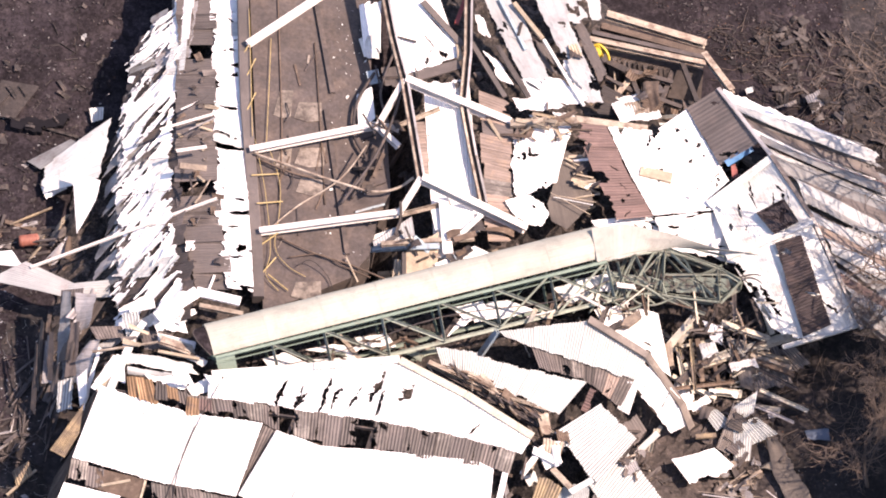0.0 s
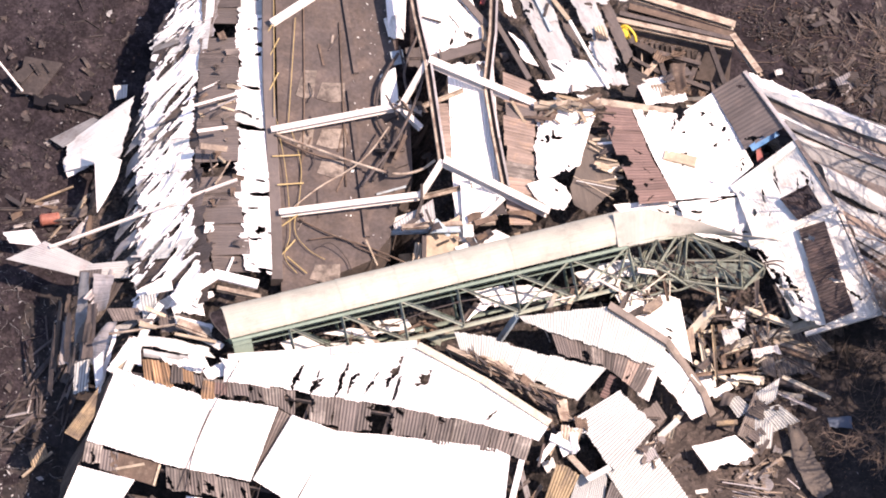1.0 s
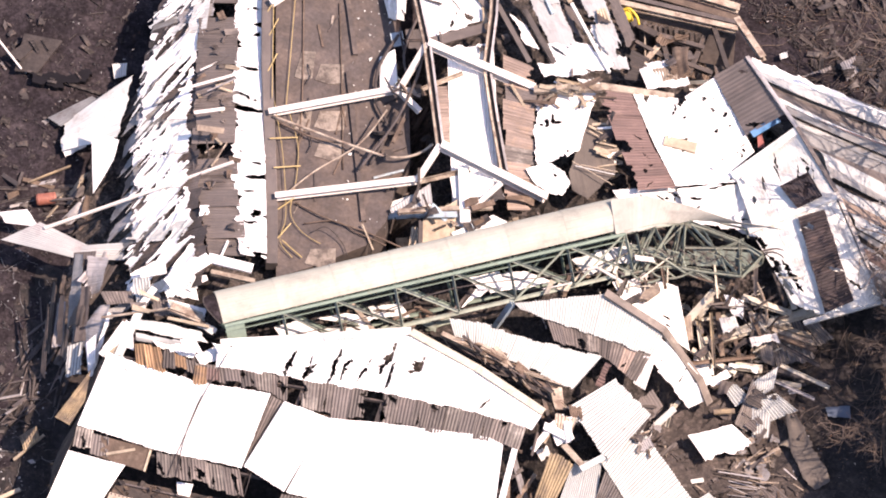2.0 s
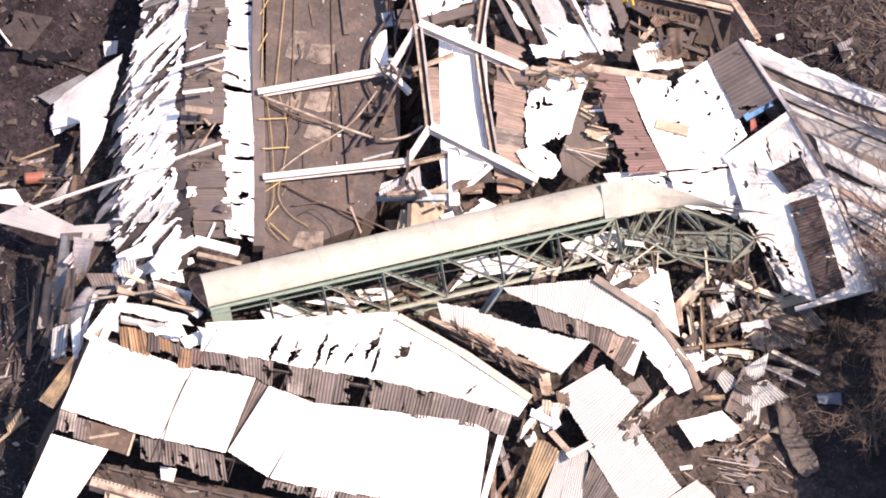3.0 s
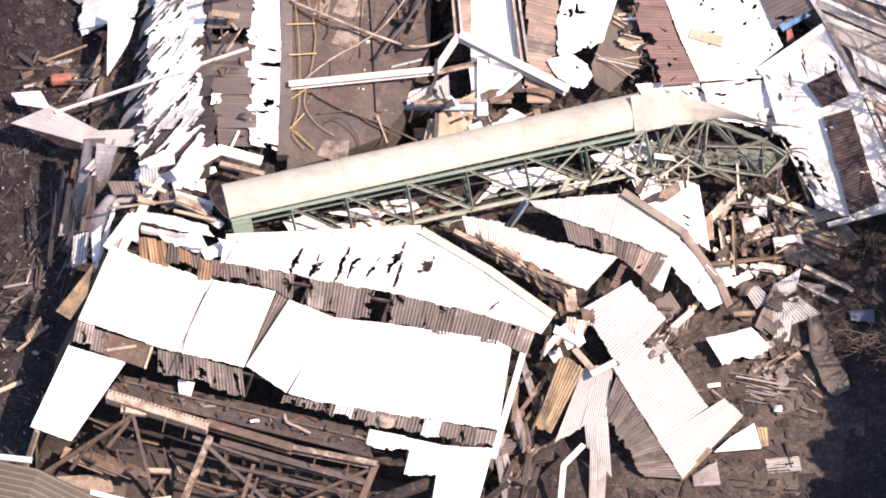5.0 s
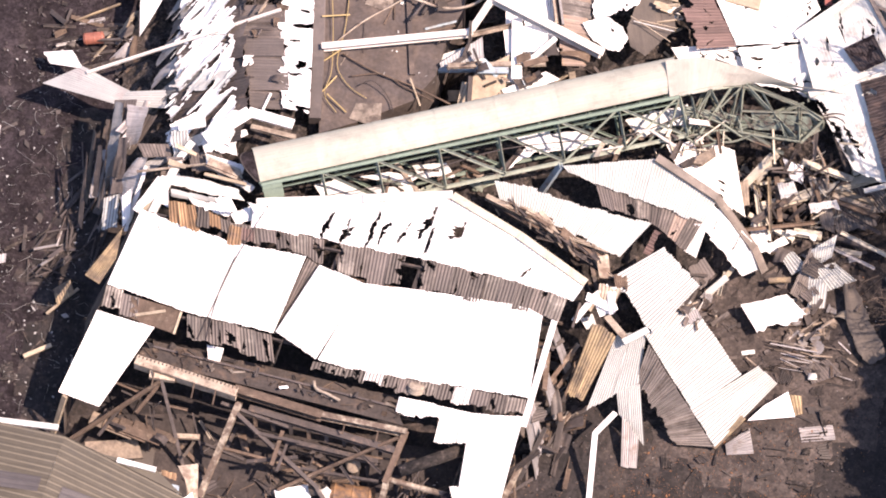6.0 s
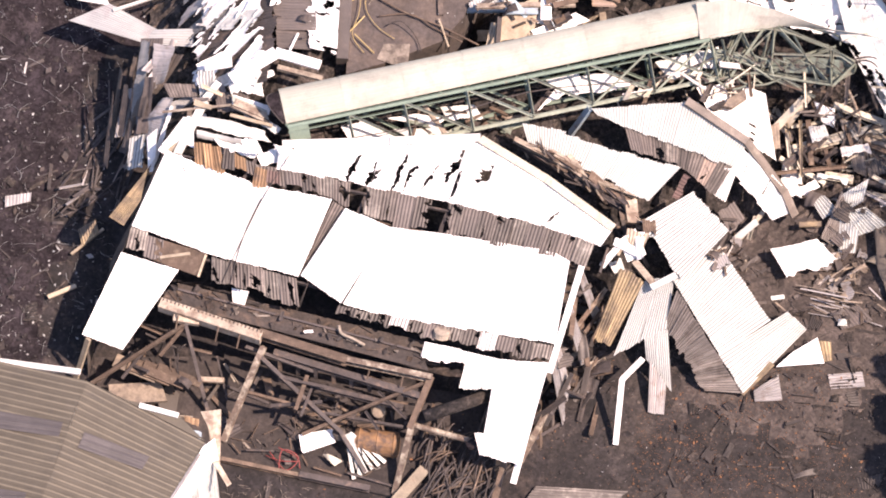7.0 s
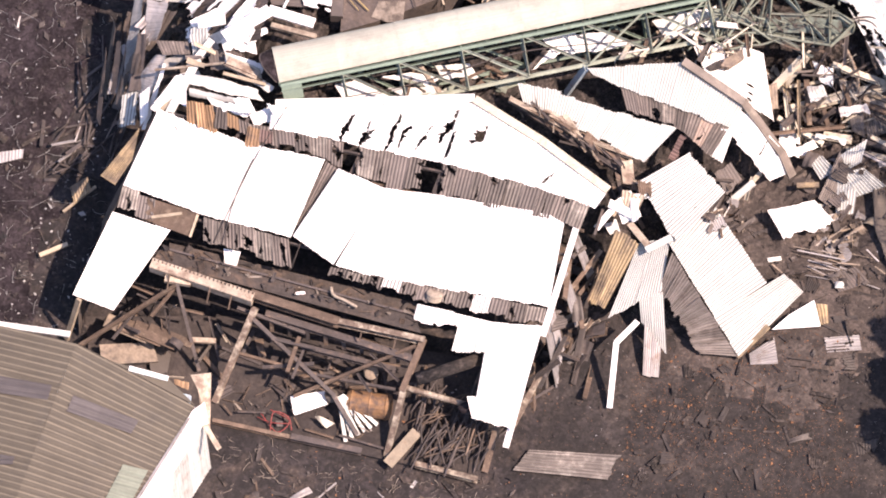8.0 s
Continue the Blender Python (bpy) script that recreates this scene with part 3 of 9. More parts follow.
# second row, left of the tear
strip(roof, "roof_sheet", [(-19.29, 20.26, 6.57), (-17.58, 19.83, 6.47), (-15.7, 19.5, 6.4), (-13.59, 19.17, 6.33), (-9.44, 19.12, 6.35)],
      [(-20.43, 15.56, 5.34), (-18.13, 15.27, 5.28), (-15.04, 14.69, 5.15), (-10.49, 14.43, 5.11)], 11, WHITE, 4, torn=(0.1, 0.1), jit=0.012, slits={1: ((0.5, 0.08, 0.17, 0.08, 0.4),), 3: ((0.4, 0.1, 0.2, 0.07, -0.5),)})
# second row, right of the tear
strip(roof, "roof_sheet", [(-8.53, 18.58, 6.46), (-5.85, 17.96, 6.27)], [(-10.32, 14.44, 5.32), (-7.8, 13.3, 4.94)], 3, WHITE, 5, torn=(0.03, 0.06), jit=0.01)
strip(roof, "roof_sheet", [(-5.86, 18, 6.18), (-2.3, 18.19, 6.16), (3.57, 18.22, 6.2), (4.55, 17.87, 6.12)],
      [(-7.67, 13.27, 4.83), (-5.87, 13.09, 4.8), (-1.3, 13.1, 4.83), (4.62, 13.14, 4.89)], 12, WHITE, 6, torn=(0.02, 0.12), jit=0.012)
# lower rooflight row
strip(roof, "rooflight_sheet", [(-20.43, 15.53, 5.25), (-18.12, 15.24, 5.19), (-15.04, 14.66, 5.06), (-10.58, 14.39, 5.02)],
      [(-20.48, 14.2, 4.9), (-17.85, 13.93, 4.85), (-14.93, 13.3, 4.71), (-10.04, 12.68, 4.58)], 10, BROWN, 7, missing=(2, 3, 4), torn=(0.0, 0.3), jit=0.06, tilt=0.14, amp=0.018, others={0: WORN_LIT, 1: PLANK, 5: WORN_LIT, 8: WORN_LIT}, slits={7: ((0.5, 0.35, 0.95, 0.3, 0.2),), 5: ((0.2, 0.4, 0.95, 0.2, 0.3),), 0: ((0.5, 0.2, 1.0, 0.15, 0.1),), 1: ((0.8, 0.0, 0.9, 0.3, 0.2),), 6: ((0.4, 0.0, 0.7, 0.1, 0.0), (0.9, 0.3, 1.0, 0.12, 0.1)), 8: ((0.3, 0.5, 1.0, 0.1, 0.0),), 9: ((0.6, 0.0, 1.0, 0.15, 0.2),)})
strip(roof, "rooflight_sheet", [(-7.87, 13.3, 4.76), (-1.3, 13.1, 4.75), (4.49, 13.15, 4.81)],
      [(-8, 12.64, 4.59), (-2.08, 12.1, 4.49), (4.44, 12.06, 4.53)], 12, BROWN, 8, missing=(), torn=(0.0, 0.35), jit=0.06, tilt=0.1, amp=0.018, others={8: GREY, 3: GREY, 1: WORN_LIT, 5: PLANK, 6: WORN_LIT, 9: PLANK, 11: WORN_LIT},
      slits={0: ((0.6, 0.1, 1.0, 0.2, 0.1),), 1: ((0.3, 0.3, 1.0, 0.12, 0.0), (0.8, 0.2, 1.0, 0.1, 0.0)), 2: ((0.5, 0.0, 1.0, 0.22, 0.2),), 4: ((0.2, 0.2, 1.0, 0.1, 0.0), (0.8, 0.4, 1.0, 0.12, 0.0)), 6: ((0.5, 0.3, 1.0, 0.08, 0.0),), 7: ((0.9, 0.0, 0.8, 0.2, 0.2),), 10: ((0.3, 0.2, 1.0, 0.12, 0.1),)})
# lowest row
strip(roof, "roof_sheet", [(-20.66, 14.13, 4.96), (-17.27, 13.67, 4.87)], [(-21.94, 9.21, 3.67), (-19.53, 8.72, 3.56)], 4, WHITE, 9, torn=(0.02, 0.03), jit=0.01)
strip(roof, "roof_sheet", [(-2.65, 12.04, 4.55), (1.55, 11.85, 4.53)], [(-2.72, 11.06, 4.29), (1.66, 10.98, 4.3)], 4, WHITE, 10, torn=(0.0, 0.35), jit=0.02)
strip(roof, "roof_sheet", [(-0.14, 11.52, 4.38), (1.61, 11.57, 4.41)], [(-0.25, 9.78, 3.93), (1.76, 10.12, 4.03)], 2, DULL, 11, torn=(0.0, 0.2), jit=0.02)
strip(roof, "roof_sheet", [(1.57, 11.79, 4.51), (4.5, 12.1, 4.62)], [(1.61, 6.55, 2.75), (3.93, 6.31, 2.7)], 3, WHITE, 12, torn=(0.02, 0.12), jit=0.01)
# ridge cap and verge trims
beam("ridge_cap", (-12.82, 21.55, 7.07), (-6.82, 22.79, 7.34), 0.5, 0.12, DULL, roof, "dull white ridge cap")
beam("ridge_cap", (-6.81, 22.75, 7.43), (-1.77, 23.83, 7.65), 0.5, 0.12, DULL, roof, "dull white ridge cap")
beam("ridge_cap", (-1.75, 23.72, 7.72), (2.42, 22.14, 7.24), 0.5, 0.12, CREAMY, roof, "faded cream ridge cap")
beam("ridge_cap", (2.43, 22.1, 7.33), (6.66, 20.08, 6.73), 0.5, 0.12, CREAMY, roof, "faded cream ridge cap")
beam("verge_trim", (5.29, 17.74, 6.09), (4.59, 11.62, 4.29), 0.35, 0.12, WHITE, roof, "white verge trim")
beam("verge_trim", (4.31, 12.07, 4.61), (3.7, 5.52, 2), 0.35, 0.1, WHITE, roof, "white verge trim")

# ---- the fallen conveyor gallery ----
gallery = thing("conveyor_gallery", (0, 27, 5), "fallen green conveyor gallery with a cream rounded cover", "conveyor")


def gallery_cover():
    """The rounded cover in bays, rolled over towards its back."""
    r0, r1 = vec((-12.86, 22.78, 7.3)), vec((10.05, 32.76, 8.1))
    ahead = (r1 - r0).normalized()
    up = Vector((-0.3, 0.68, 0.67))
    up = (up - ahead * up.dot(ahead)).normalized()
    side = ahead.cross(up)
    if side.y < 0:
        side = -side
    long = (r1 - r0).length
    bays = 7
    for bay in range(bays):
        verts, faces, uvs = [], [], []
        cuts = 44
        for j in range(2):
            at = r0 + ahead * (long * (bay + j) / bays - (0.06 if j == 0 and bay else 0))
            swell = 1.0 + (0.012 if j == 0 else 0.0)
            for inner in (0, 1):
                for k in range(cuts + 1):
                    w = math.pi * k / cuts
                    p = at + side * (1.25 * (1 - math.cos(w) * (swell - inner * 0.03))) + up * (1.72 * math.sin(w) * (swell - inner * 0.03))
                    verts.append(p)
                    uvs.append((k * 0.16, long * (bay + j) / bays))
        m = cuts + 1
        for k in range(cuts):
            faces += [(k, k + 1, 2 * m + k + 1, 2 * m + k), (m + k + 1, m + k, 3 * m + k, 3 * m + k + 1), (k, m + k, m + k + 1, k + 1),
                      (2 * m + k + 1, 3 * m + k + 1, 3 * m + k, 2 * m + k)]
        link("cover", verts, faces, COVER, gallery, "cream rounded sheet cover", uvs)
    # black sheet standing in for shade inside the open left end, and its hoop
    arcs = []
    for back, q in ((0.05, 0.97), (-0.2, 0.94), (-0.45, 0.9)):
        arcs.append([r0 + ahead * (back * (1.5 * math.sin(math.pi * min(k, 16) / 16) + 0.3)) + side * (1.25 * (1 - math.cos(math.pi * k / 24) * q)) + up * (1.72 * math.sin(math.pi * k / 24) * q) for k in range(25)])
    faces = [(j * 25 + k, j * 25 + k + 1, j * 25 + k + 26, j * 25 + k + 25) for j in range(2) for k in range(24)]
    link("end_curtain", arcs[0] + arcs[1] + arcs[2], faces, COAL_AND_SHADE, gallery, "black sheet standing in for shade in the open end")
    pipe("end_hoop", arcs[2][::3], 0.04, DARK, gallery, "sooty end hoop")


gallery_cover()


def gallery_frame():
    """Two leaning side trusses with posts and diagonals, cross members and a floor between them."""
    r0, r1 = vec((-12.77, 22.64, 7.3)), vec((9.91, 32.34, 8.1))
    ahead = (r1 - r0).normalized()
    drop = Vector((0.9, -1.62, -1.6))
    drop = drop - ahead * drop.dot(ahead)
    up = -drop.normalized()
    side = ahead.cross(up)
    if side.y < 0:
        side = -side
    node = [(-9.52, 24, 7.45), (-6.53, 25.25, 7.6), (-3.17, 26.68, 7.75), (0.06, 28.12, 7.9), (3.25, 29.51, 8), (6.6, 30.94, 8.1), (9.9, 32.42, 8.1)]
    node = [vec(p) for p in node]
    for far in (0, 1):
        off = side * (2.45 * far)
        paint = PLINTH if far == 0 else GREEN
        beam("top_chord", r0 + off, r1 + off, 0.16, 0.42, GREEN, gallery, "green painted top chord", "channel", 40)
        beam("kick_plate", r0 + off + drop * 0.16 + side * 0.1, r1 + off + drop * 0.16 + side * 0.1, 0.06, 0.34, GREEN, gallery, "green kick plate", "box", 40)
        low = [p + drop + off for p in node]
        beam("bottom_chord", low[0] - ahead * 2.6, low[-1], 0.24, 0.24, paint, gallery, "grey-green bottom chord", "angle", 30)
        for k, p in enumerate(node):
            lean = Vector((random.uniform(-0.1, 0.1), 0, 0))
            beam("post", p + off, p + drop + off + lean, 0.17, 0.17, paint, gallery, "", "angle", 20)
            if k + 1 < len(node):
                beam("diagonal", p + off, node[k + 1] + drop + off, 0.17, 0.17, paint, gallery, "", "angle", 30)
                if k > 3:
                    beam("diagonal", node[k + 1] + off, p + drop + off, 0.15, 0.15, paint, gallery, "", "angle", 30)
    for k in range(17):
        p = r0 + (r1 - r0) * (k / 16.5) + up * 0.02
        beam("cross_beam", p, p + side * 2.45, 0.14, 0.18, GREEN, gallery, "green cross beam", "channel")
    for k, p in enumerate(node):
        beam("cross_beam", p + drop, p + drop + side * 2.45, 0.14, 0.14, PLINTH, gallery, "", "angle")
    plate("belt_floor", [r0 + side * 0.5 - up * 0.25, r1 + side * 0.5 - up * 0.25, r1 + side * 2.0 - up * 0.25, r0 + side * 2.0 - up * 0.25], 0.05, GREEN, gallery, "green belt floor")
    pipe("cable", [r0 + drop * 0.5 - side * 0.05, node[1] + drop * 0.62, node[3] + drop * 0.4, node[5] + drop * 0.7, node[6] + drop * 0.5], 0.035, DARK, gallery)
    # end frame
    plate("end_plate", [r0 + ahead * 0.05, r0 + ahead * 1.2, r0 + ahead * 1.2 + drop * 0.4, r0 + ahead * 0.05 + drop * 0.45], 0.06, GREEN, gallery, "green end gusset plate")
    # bent right end
    top = [node[6], vec((11.61, 33.21, 8)), vec((13.54, 34.08, 7.7)), vec((16.89, 33.77, 6.7)), vec((18.31, 33.22, 6.3))]
    low = [node[6] + drop, vec((10.88, 31.02, 6)), vec((13.05, 32.05, 5.7)), vec((17.05, 32.15, 5.5)), vec((18.27, 33.11, 5.7))]
    for off in (Vector(), side * 1.6 + Vector((0, 0, -0.5))):
        for line in (top, low):
            for a, b in zip(line, line[1:]):
                beam("bent_chord", a + off, b + off, 0.22, 0.22, TRUSS, gallery, "bent grey-green chord", "angle", 25)
        for k in range(1, 5):
            beam("post", top[k] + off, low[k] + off, 0.16, 0.16, PLINTH, gallery, "", "angle", 15)
            beam("diagonal", top[k - 1] + off, low[k] + off, 0.15, 0.15, PLINTH, gallery, "", "angle", 35)
            beam("diagonal", low[k - 1] + off, top[k] + off, 0.13, 0.13, TRUSS, gallery, "", "angle", 35)
    pipe("arched_rail", [(8.29, 29.7, 6), (9.27, 30.97, 6.6), (10.64, 31.93, 6.9), (12.35, 31.9, 6.6), (13.78, 31.58, 5.9)], 0.07, PLINTH, gallery)
    pipe("arched_rail", [(9.27, 30.05, 5.7), (10.27, 31.19, 6.2), (11.71, 31.71, 6.4), (13.33, 31.35, 5.5)], 0.06, PLINTH, gallery)
    sheet("tray_sheet", (9.89, 32.29, 7.2), (10.31, 31.88, 6.9), (14.71, 32.4, 5.6), (14.28, 32.81, 6.1), TRAY, gallery, "dull green belt tray", amp=0.0, buckle=0.06, rows=8)
    sheet("tray_sheet", (14.06, 33.04, 6.5), (14.45, 32.23, 5.8), (17.86, 32.8, 5.7), (17.51, 33.43, 6.2), TRAY, gallery, "dull green belt tray", amp=0.0, buckle=0.05, rows=6)
    skin("crushed_cover", [(8.80, 34.06, 9.00), (10.73, 34.68, 9.00), (13.48, 34.65, 8.60), (16.86, 34.40, 7.80), (19.51, 34.81, 7.10)], [(9.43, 32.10, 8.10), (10.57, 32.54, 8.10), (12.30, 33.51, 7.90), (14.08, 34.28, 7.60), (17.49, 34.90, 7.00)], CRUSHED, gallery, 31, "flattened end of the cream cover", step=0.1, grain=(1.0, 0.0), fine=(0.3, 1.2), gone=(0.95, 0.9), lift=0.05, fold=0.05, fray=(0.05, 0.08, 0.0, 0.2), least=9999)
    near = (((12.72, 33.67, 7.8), (11.37, 31.19, 6.3), 0.2), ((13.39, 34, 7.7), (13.57, 31.93, 6.1), 0.16), ((10.63, 32.47, 8), (11.4, 31.02, 6.2), 0.15), ((17.01, 34, 6.8), (13.45, 31.83, 6.1), 0.16), ((13.13, 33.47, 7.6), (13, 31.67, 6.1), 0.14),
                    ((16.7, 33.85, 6.7), (17.09, 32, 5.7), 0.16))
    rest = (((18.25, 33.34, 6.3), (17.16, 31.94, 5.7), 0.2), ((9.9, 32.19, 8), (9.56, 30.42, 6.4), 0.15), ((11.63, 33.02, 7.9), (10.04, 30.64, 6.3), 0.13), ((14.57, 33.9, 7.3), (16.44, 31.99, 5.8), 0.12),
                    ((14.21, 34.02, 7.4), (16.63, 33.86, 6.8), 0.14), ((10.45, 32.06, 7.4), (13.19, 32.08, 6.4), 0.13), ((13.58, 32.71, 6.9), (17.36, 33.54, 6.5), 0.12), ((13.26, 31.78, 6), (16.34, 31.31, 5.2), 0.18), ((14.27, 31.8, 6), (15.75, 31.55, 5.4), 0.14))
    for a, b, w in near + rest:
        beam("bent_member", a, b, w, w, TRUSS, gallery, "bent grey-green member", "angle", 25)
    for line in (((10.02, 32.46, 8.1), (11.74, 33.44, 7.9), (13.37, 33.9, 7.6), (14.97, 33.96, 7.2), (16.71, 33.78, 6.7), (18.27, 33.42, 6.3)), ((9.9, 30.44, 6.2), (11.48, 31.19, 6.2), (12.92, 31.74, 6.1), (14.94, 31.82, 5.9), (17.22, 31.99, 5.7)),
                 ((11.63, 31.3, 6.2), (12.29, 31.04, 5.9), (13.35, 31.27, 5.7), (14.58, 31.99, 5.9)), ((10.7, 30.8, 6.1), (11.75, 30.67, 5.7), (12.98, 31.4, 5.9)), ((14.86, 34.73, 7.2), (15.82, 34.7, 7), (17.02, 34.64, 6.8), (17.27, 34.11, 6.7))):
        pipe("arched_rail", line, 0.07, TRUSS, gallery, "bent grey-green rail")
    for k in range(12):
        p = vec((10.12, 32.12, 7.2)).lerp(vec((16.77, 33.1, 6.2)), k / 11)
        pipe("loose_wire", [p, p + Vector((0.4, -0.3, 0.2 + 0.1 * (k % 3))), p + Vector((0.9, -0.2 - 0.2 * (k % 2), -0.1)), p + Vector((1.3, -0.9 + 0.3 * (k % 4), -0.4))], 0.03, DARK if k % 2 else PLINTH, gallery)
    pipe("cable", [(17.91, 33.49, 6.2), (19.03, 33.84, 6.4), (19.84, 33.71, 6.2), (19.5, 33.22, 5.8)], 0.05, DARK, gallery)
    pipe("cable", [(17.77, 33.27, 6.2), (18.9, 33.64, 6.3), (19.63, 33.4, 6), (19.23, 33.02, 5.6)], 0.04, DARK, gallery)
    beam("leg", (3.86, 27.64, 6.2), (2.77, 27.04, 3.4), 0.4, 0.2, STEEL_BLUE, gallery, "blue-grey support leg", "channel")


gallery_frame()

# ---- lean-to roofs beside the warehouse ----
lean_to = thing("collapsed_lean_to", (9, 26, 0), "collapsed lean-to with buckled white and brown corrugated roof", "shed")
strip(lean_to, "roof_sheet", [(4.01, 27.51, 6.4), (9.37, 28.72, 6.9), (13.08, 27.46, 5.6)], [(4.47, 27.14, 6.3), (6.78, 26.65, 6), (11.65, 26.05, 5.2), (12.53, 26.08, 5)],
      9, SILVER_FINE, 21, torn=(0.05, 0.15), jit=0.02, amp=0.02, pitch=0.17, phase=0.0)
strip(lean_to, "roof_sheet", [(12.49, 27.42, 5.6), (14.2, 26.72, 4.5), (15.79, 26.14, 2.7), (16.12, 25.64, 1.5)], [(11.83, 26.04, 5), (12.81, 25.71, 4), (14.04, 25.19, 2.6), (15.05, 24.94, 1.3)],
      6, WHITE, 22, torn=(0.03, 0.15), jit=0.03, tilt=0.06, amp=0.012, slits={1: ((0.5, 0.25, 0.85, 0.06, 0.5),), 3: ((0.5, 0.1, 0.9, 0.07, 0.7),), 4: ((0.4, 0.2, 0.6, 0.05, 0.5),)})
sheet("gable_sheet", (11.98, 25.91, 5), (12.78, 26.03, 4.9), (12.39, 24.57, 3.4), (11.64, 24.8, 3.6), WHITE, lean_to, "white gable sheet")
strip(lean_to, "rooflight_sheet", [(4.37, 27.4, 6.22), (6.75, 26.89, 5.92), (11.62, 26.29, 5.12), (12.48, 26.2, 4.92)], [(5.31, 25.88, 5.9), (8.09, 25.42, 5.5), (9.55, 25.39, 5.3), (11.74, 24.21, 4.5)],
      10, BROWN, 23, missing=(0, 1), torn=(0.0, 0.15), jit=0.03, tilt=0.06, amp=0.018, others={2: PLANK, 5: WORN_LIT, 8: FLUTE}, slits={4: ((0.6, 0.45, 1.0, 0.4, 0.1),), 8: ((0.5, 0.3, 0.6, 0.06, 0.6), (0.4, 0.6, 0.9, 0.1, -0.3))})
strip(lean_to, "roof_sheet", [(0.24, 25.9, 6.5), (2.95, 25.82, 6.3), (4.66, 25.51, 6), (9.59, 25.36, 5.3)], [(0.78, 24.94, 5.9), (2.2, 24.48, 5.7), (5.86, 23.5, 5.2), (8.04, 22.94, 4.8)],
      11, SILVER_FINE, 24, torn=(0.15, 0.2), jit=0.03, tilt=0.05, amp=0.02, pitch=0.17, phase=0.0)
for a, b in (((9.26, 28.69, 7.05), (13.04, 27.45, 5.75)), ((13, 27.48, 5.75), (15.52, 26.13, 2.85)), ((15.51, 26.21, 2.85), (16.3, 25.55, 1.25))):
    beam("eaves_band", a, b, 0.5, 0.22, BAND, lean_to, "weathered grey-brown eaves band")
for a, b, m in (((-0.04, 25.02, 5.8), (3.78, 23.94, 5.3), CREAM_STEEL), ((3.06, 24.2, 5.3), (7.27, 22.81, 4.6), RUST), ((0.43, 24.92, 5.3), (7.06, 22.44, 4.3), DARK),
                ((1.22, 25.21, 5.7), (4.97, 23.93, 5), RUST), ((3.8, 23.8, 5.2), (7.42, 23.3, 4.8), CREAM_STEEL)):
    beam("eaves_beam", a, b, 0.3, 0.34, m, lean_to, "", "i")
strip(lean_to, "wall_sheet", [(9.57, 30.51, 5.5), (11.31, 31.2, 5.4), (13.45, 31.19, 5)], [(10.55, 29.13, 5.2), (12.85, 28.31, 4.2), (14.75, 27.92, 2.8)], 5, WHITE, 25, torn=(0.1, 0.15), jit=0.02, tilt=0.05, rows=8, amp=0.012, slits={3: ((0.4, 0.6, 0.66, 0.3, 0.2), (0.5, 0.74, 0.8, 0.3, 0.2), (0.3, 0.85, 0.92, 0.3, 0.2))})
plate("vent_box", [(11.33, 29.52, 5.6), (11.45, 29.99, 5.6), (12.3, 30.83, 5.6), (12.51, 30.34, 5.6), (11.79, 29.53, 5.6)], 0.35, SAND, lean_to, "dusty cream vent box")
plate("vent_mouth", [(10.51, 29.34, 5.5), (11.26, 29.95, 5.6), (11.53, 29.55, 5.6), (10.8, 29.22, 5.4)], 0.3, DARK, lean_to, "sooty vent mouth")

# ---- the crumpled roofing beside it ----
def crumpled(a, b, c, d, mat, label, seed, **more):
    """Roofing of several sheets, still joined, that slid off together."""
    whole = thing("crumpled_roofing", a, label, "metal roofing", "crumpled roofing")
    count = max(2, round((vec(b) - vec(a)).length / 0.95))
    strip(whole, "roofing_sheet", [a, b], [d, c], count, mat, seed, jit=0.008, phase=0.0, **more)
    return whole



crumpled((7.91, 21.54, 5), (10.76, 18.59, 4.5), (12.92, 22.42, 4.2), (10.68, 24.15, 5.1), SILVER, "crumpled white corrugated roofing folded over debris", 701, amp=0.024, buckle=0.05, rows=6, torn=(0.2, 0.2))
crumpled((10.28, 18.73, 4.3), (13.62, 15.77, 1.7), (16.11, 18.59, 1.5), (11.76, 22.33, 4.2), SILVER, "long white corrugated roofing sliding to the ground", 702, amp=0.024, buckle=0.04, rows=6, torn=(0.05, 0.05))
crumpled((13.62, 15.77, 1.7), (15.31, 14.24, 0.45), (18.24, 18.94, 0.5), (17, 19.5, 1.1), SILVER, "white corrugated roofing with a tan end on the ground", 703, amp=0.024, buckle=0.04, rows=6)
crumpled((10.72, 18.15, 4.2), (15.24, 14.28, 0.4), (12.87, 14.03, 0.25), (10.26, 16.63, 2.2), DRIFT, "weathered grey-brown corrugated roofing bent towards the ground", 704, buckle=0.06, rows=6, torn=(0, 0.3))
crumpled((8.78, 18.41, 4.2), (10.42, 19.03, 4.2), (10.47, 16.53, 2.2), (7.76, 14.33, 1.9), SILVER, "white corrugated roofing hanging off the ruin", 705, amp=0.024, buckle=0.05, rows=6, torn=(0.1, 0.2))
crumpled((9.27, 15.96, 2.3), (10.53, 16.54, 2.2), (11.33, 13.55, 0.3), (9.62, 14.89, 1.2), SILVER, "folded white corrugated roofing end", 706, amp=0.024, buckle=0.04, rows=5)
crumpled((9.82, 14.88, 1.3), (10.96, 13.71, 0.9), (11.13, 12.17, 0.1), (10.23, 12.14, 0.1), GREY, "grey corrugated sheet on edge", 707, rows=4)
crumpled((7.41, 18.89, 4.6), (8.81, 18.25, 4.4), (7.44, 14.8, 2), (6.49, 15.14, 2.1), TAN, "yellowed corrugated sheet leaning on the ruin", 708, rows=6, torn=(0.2, 0.3))
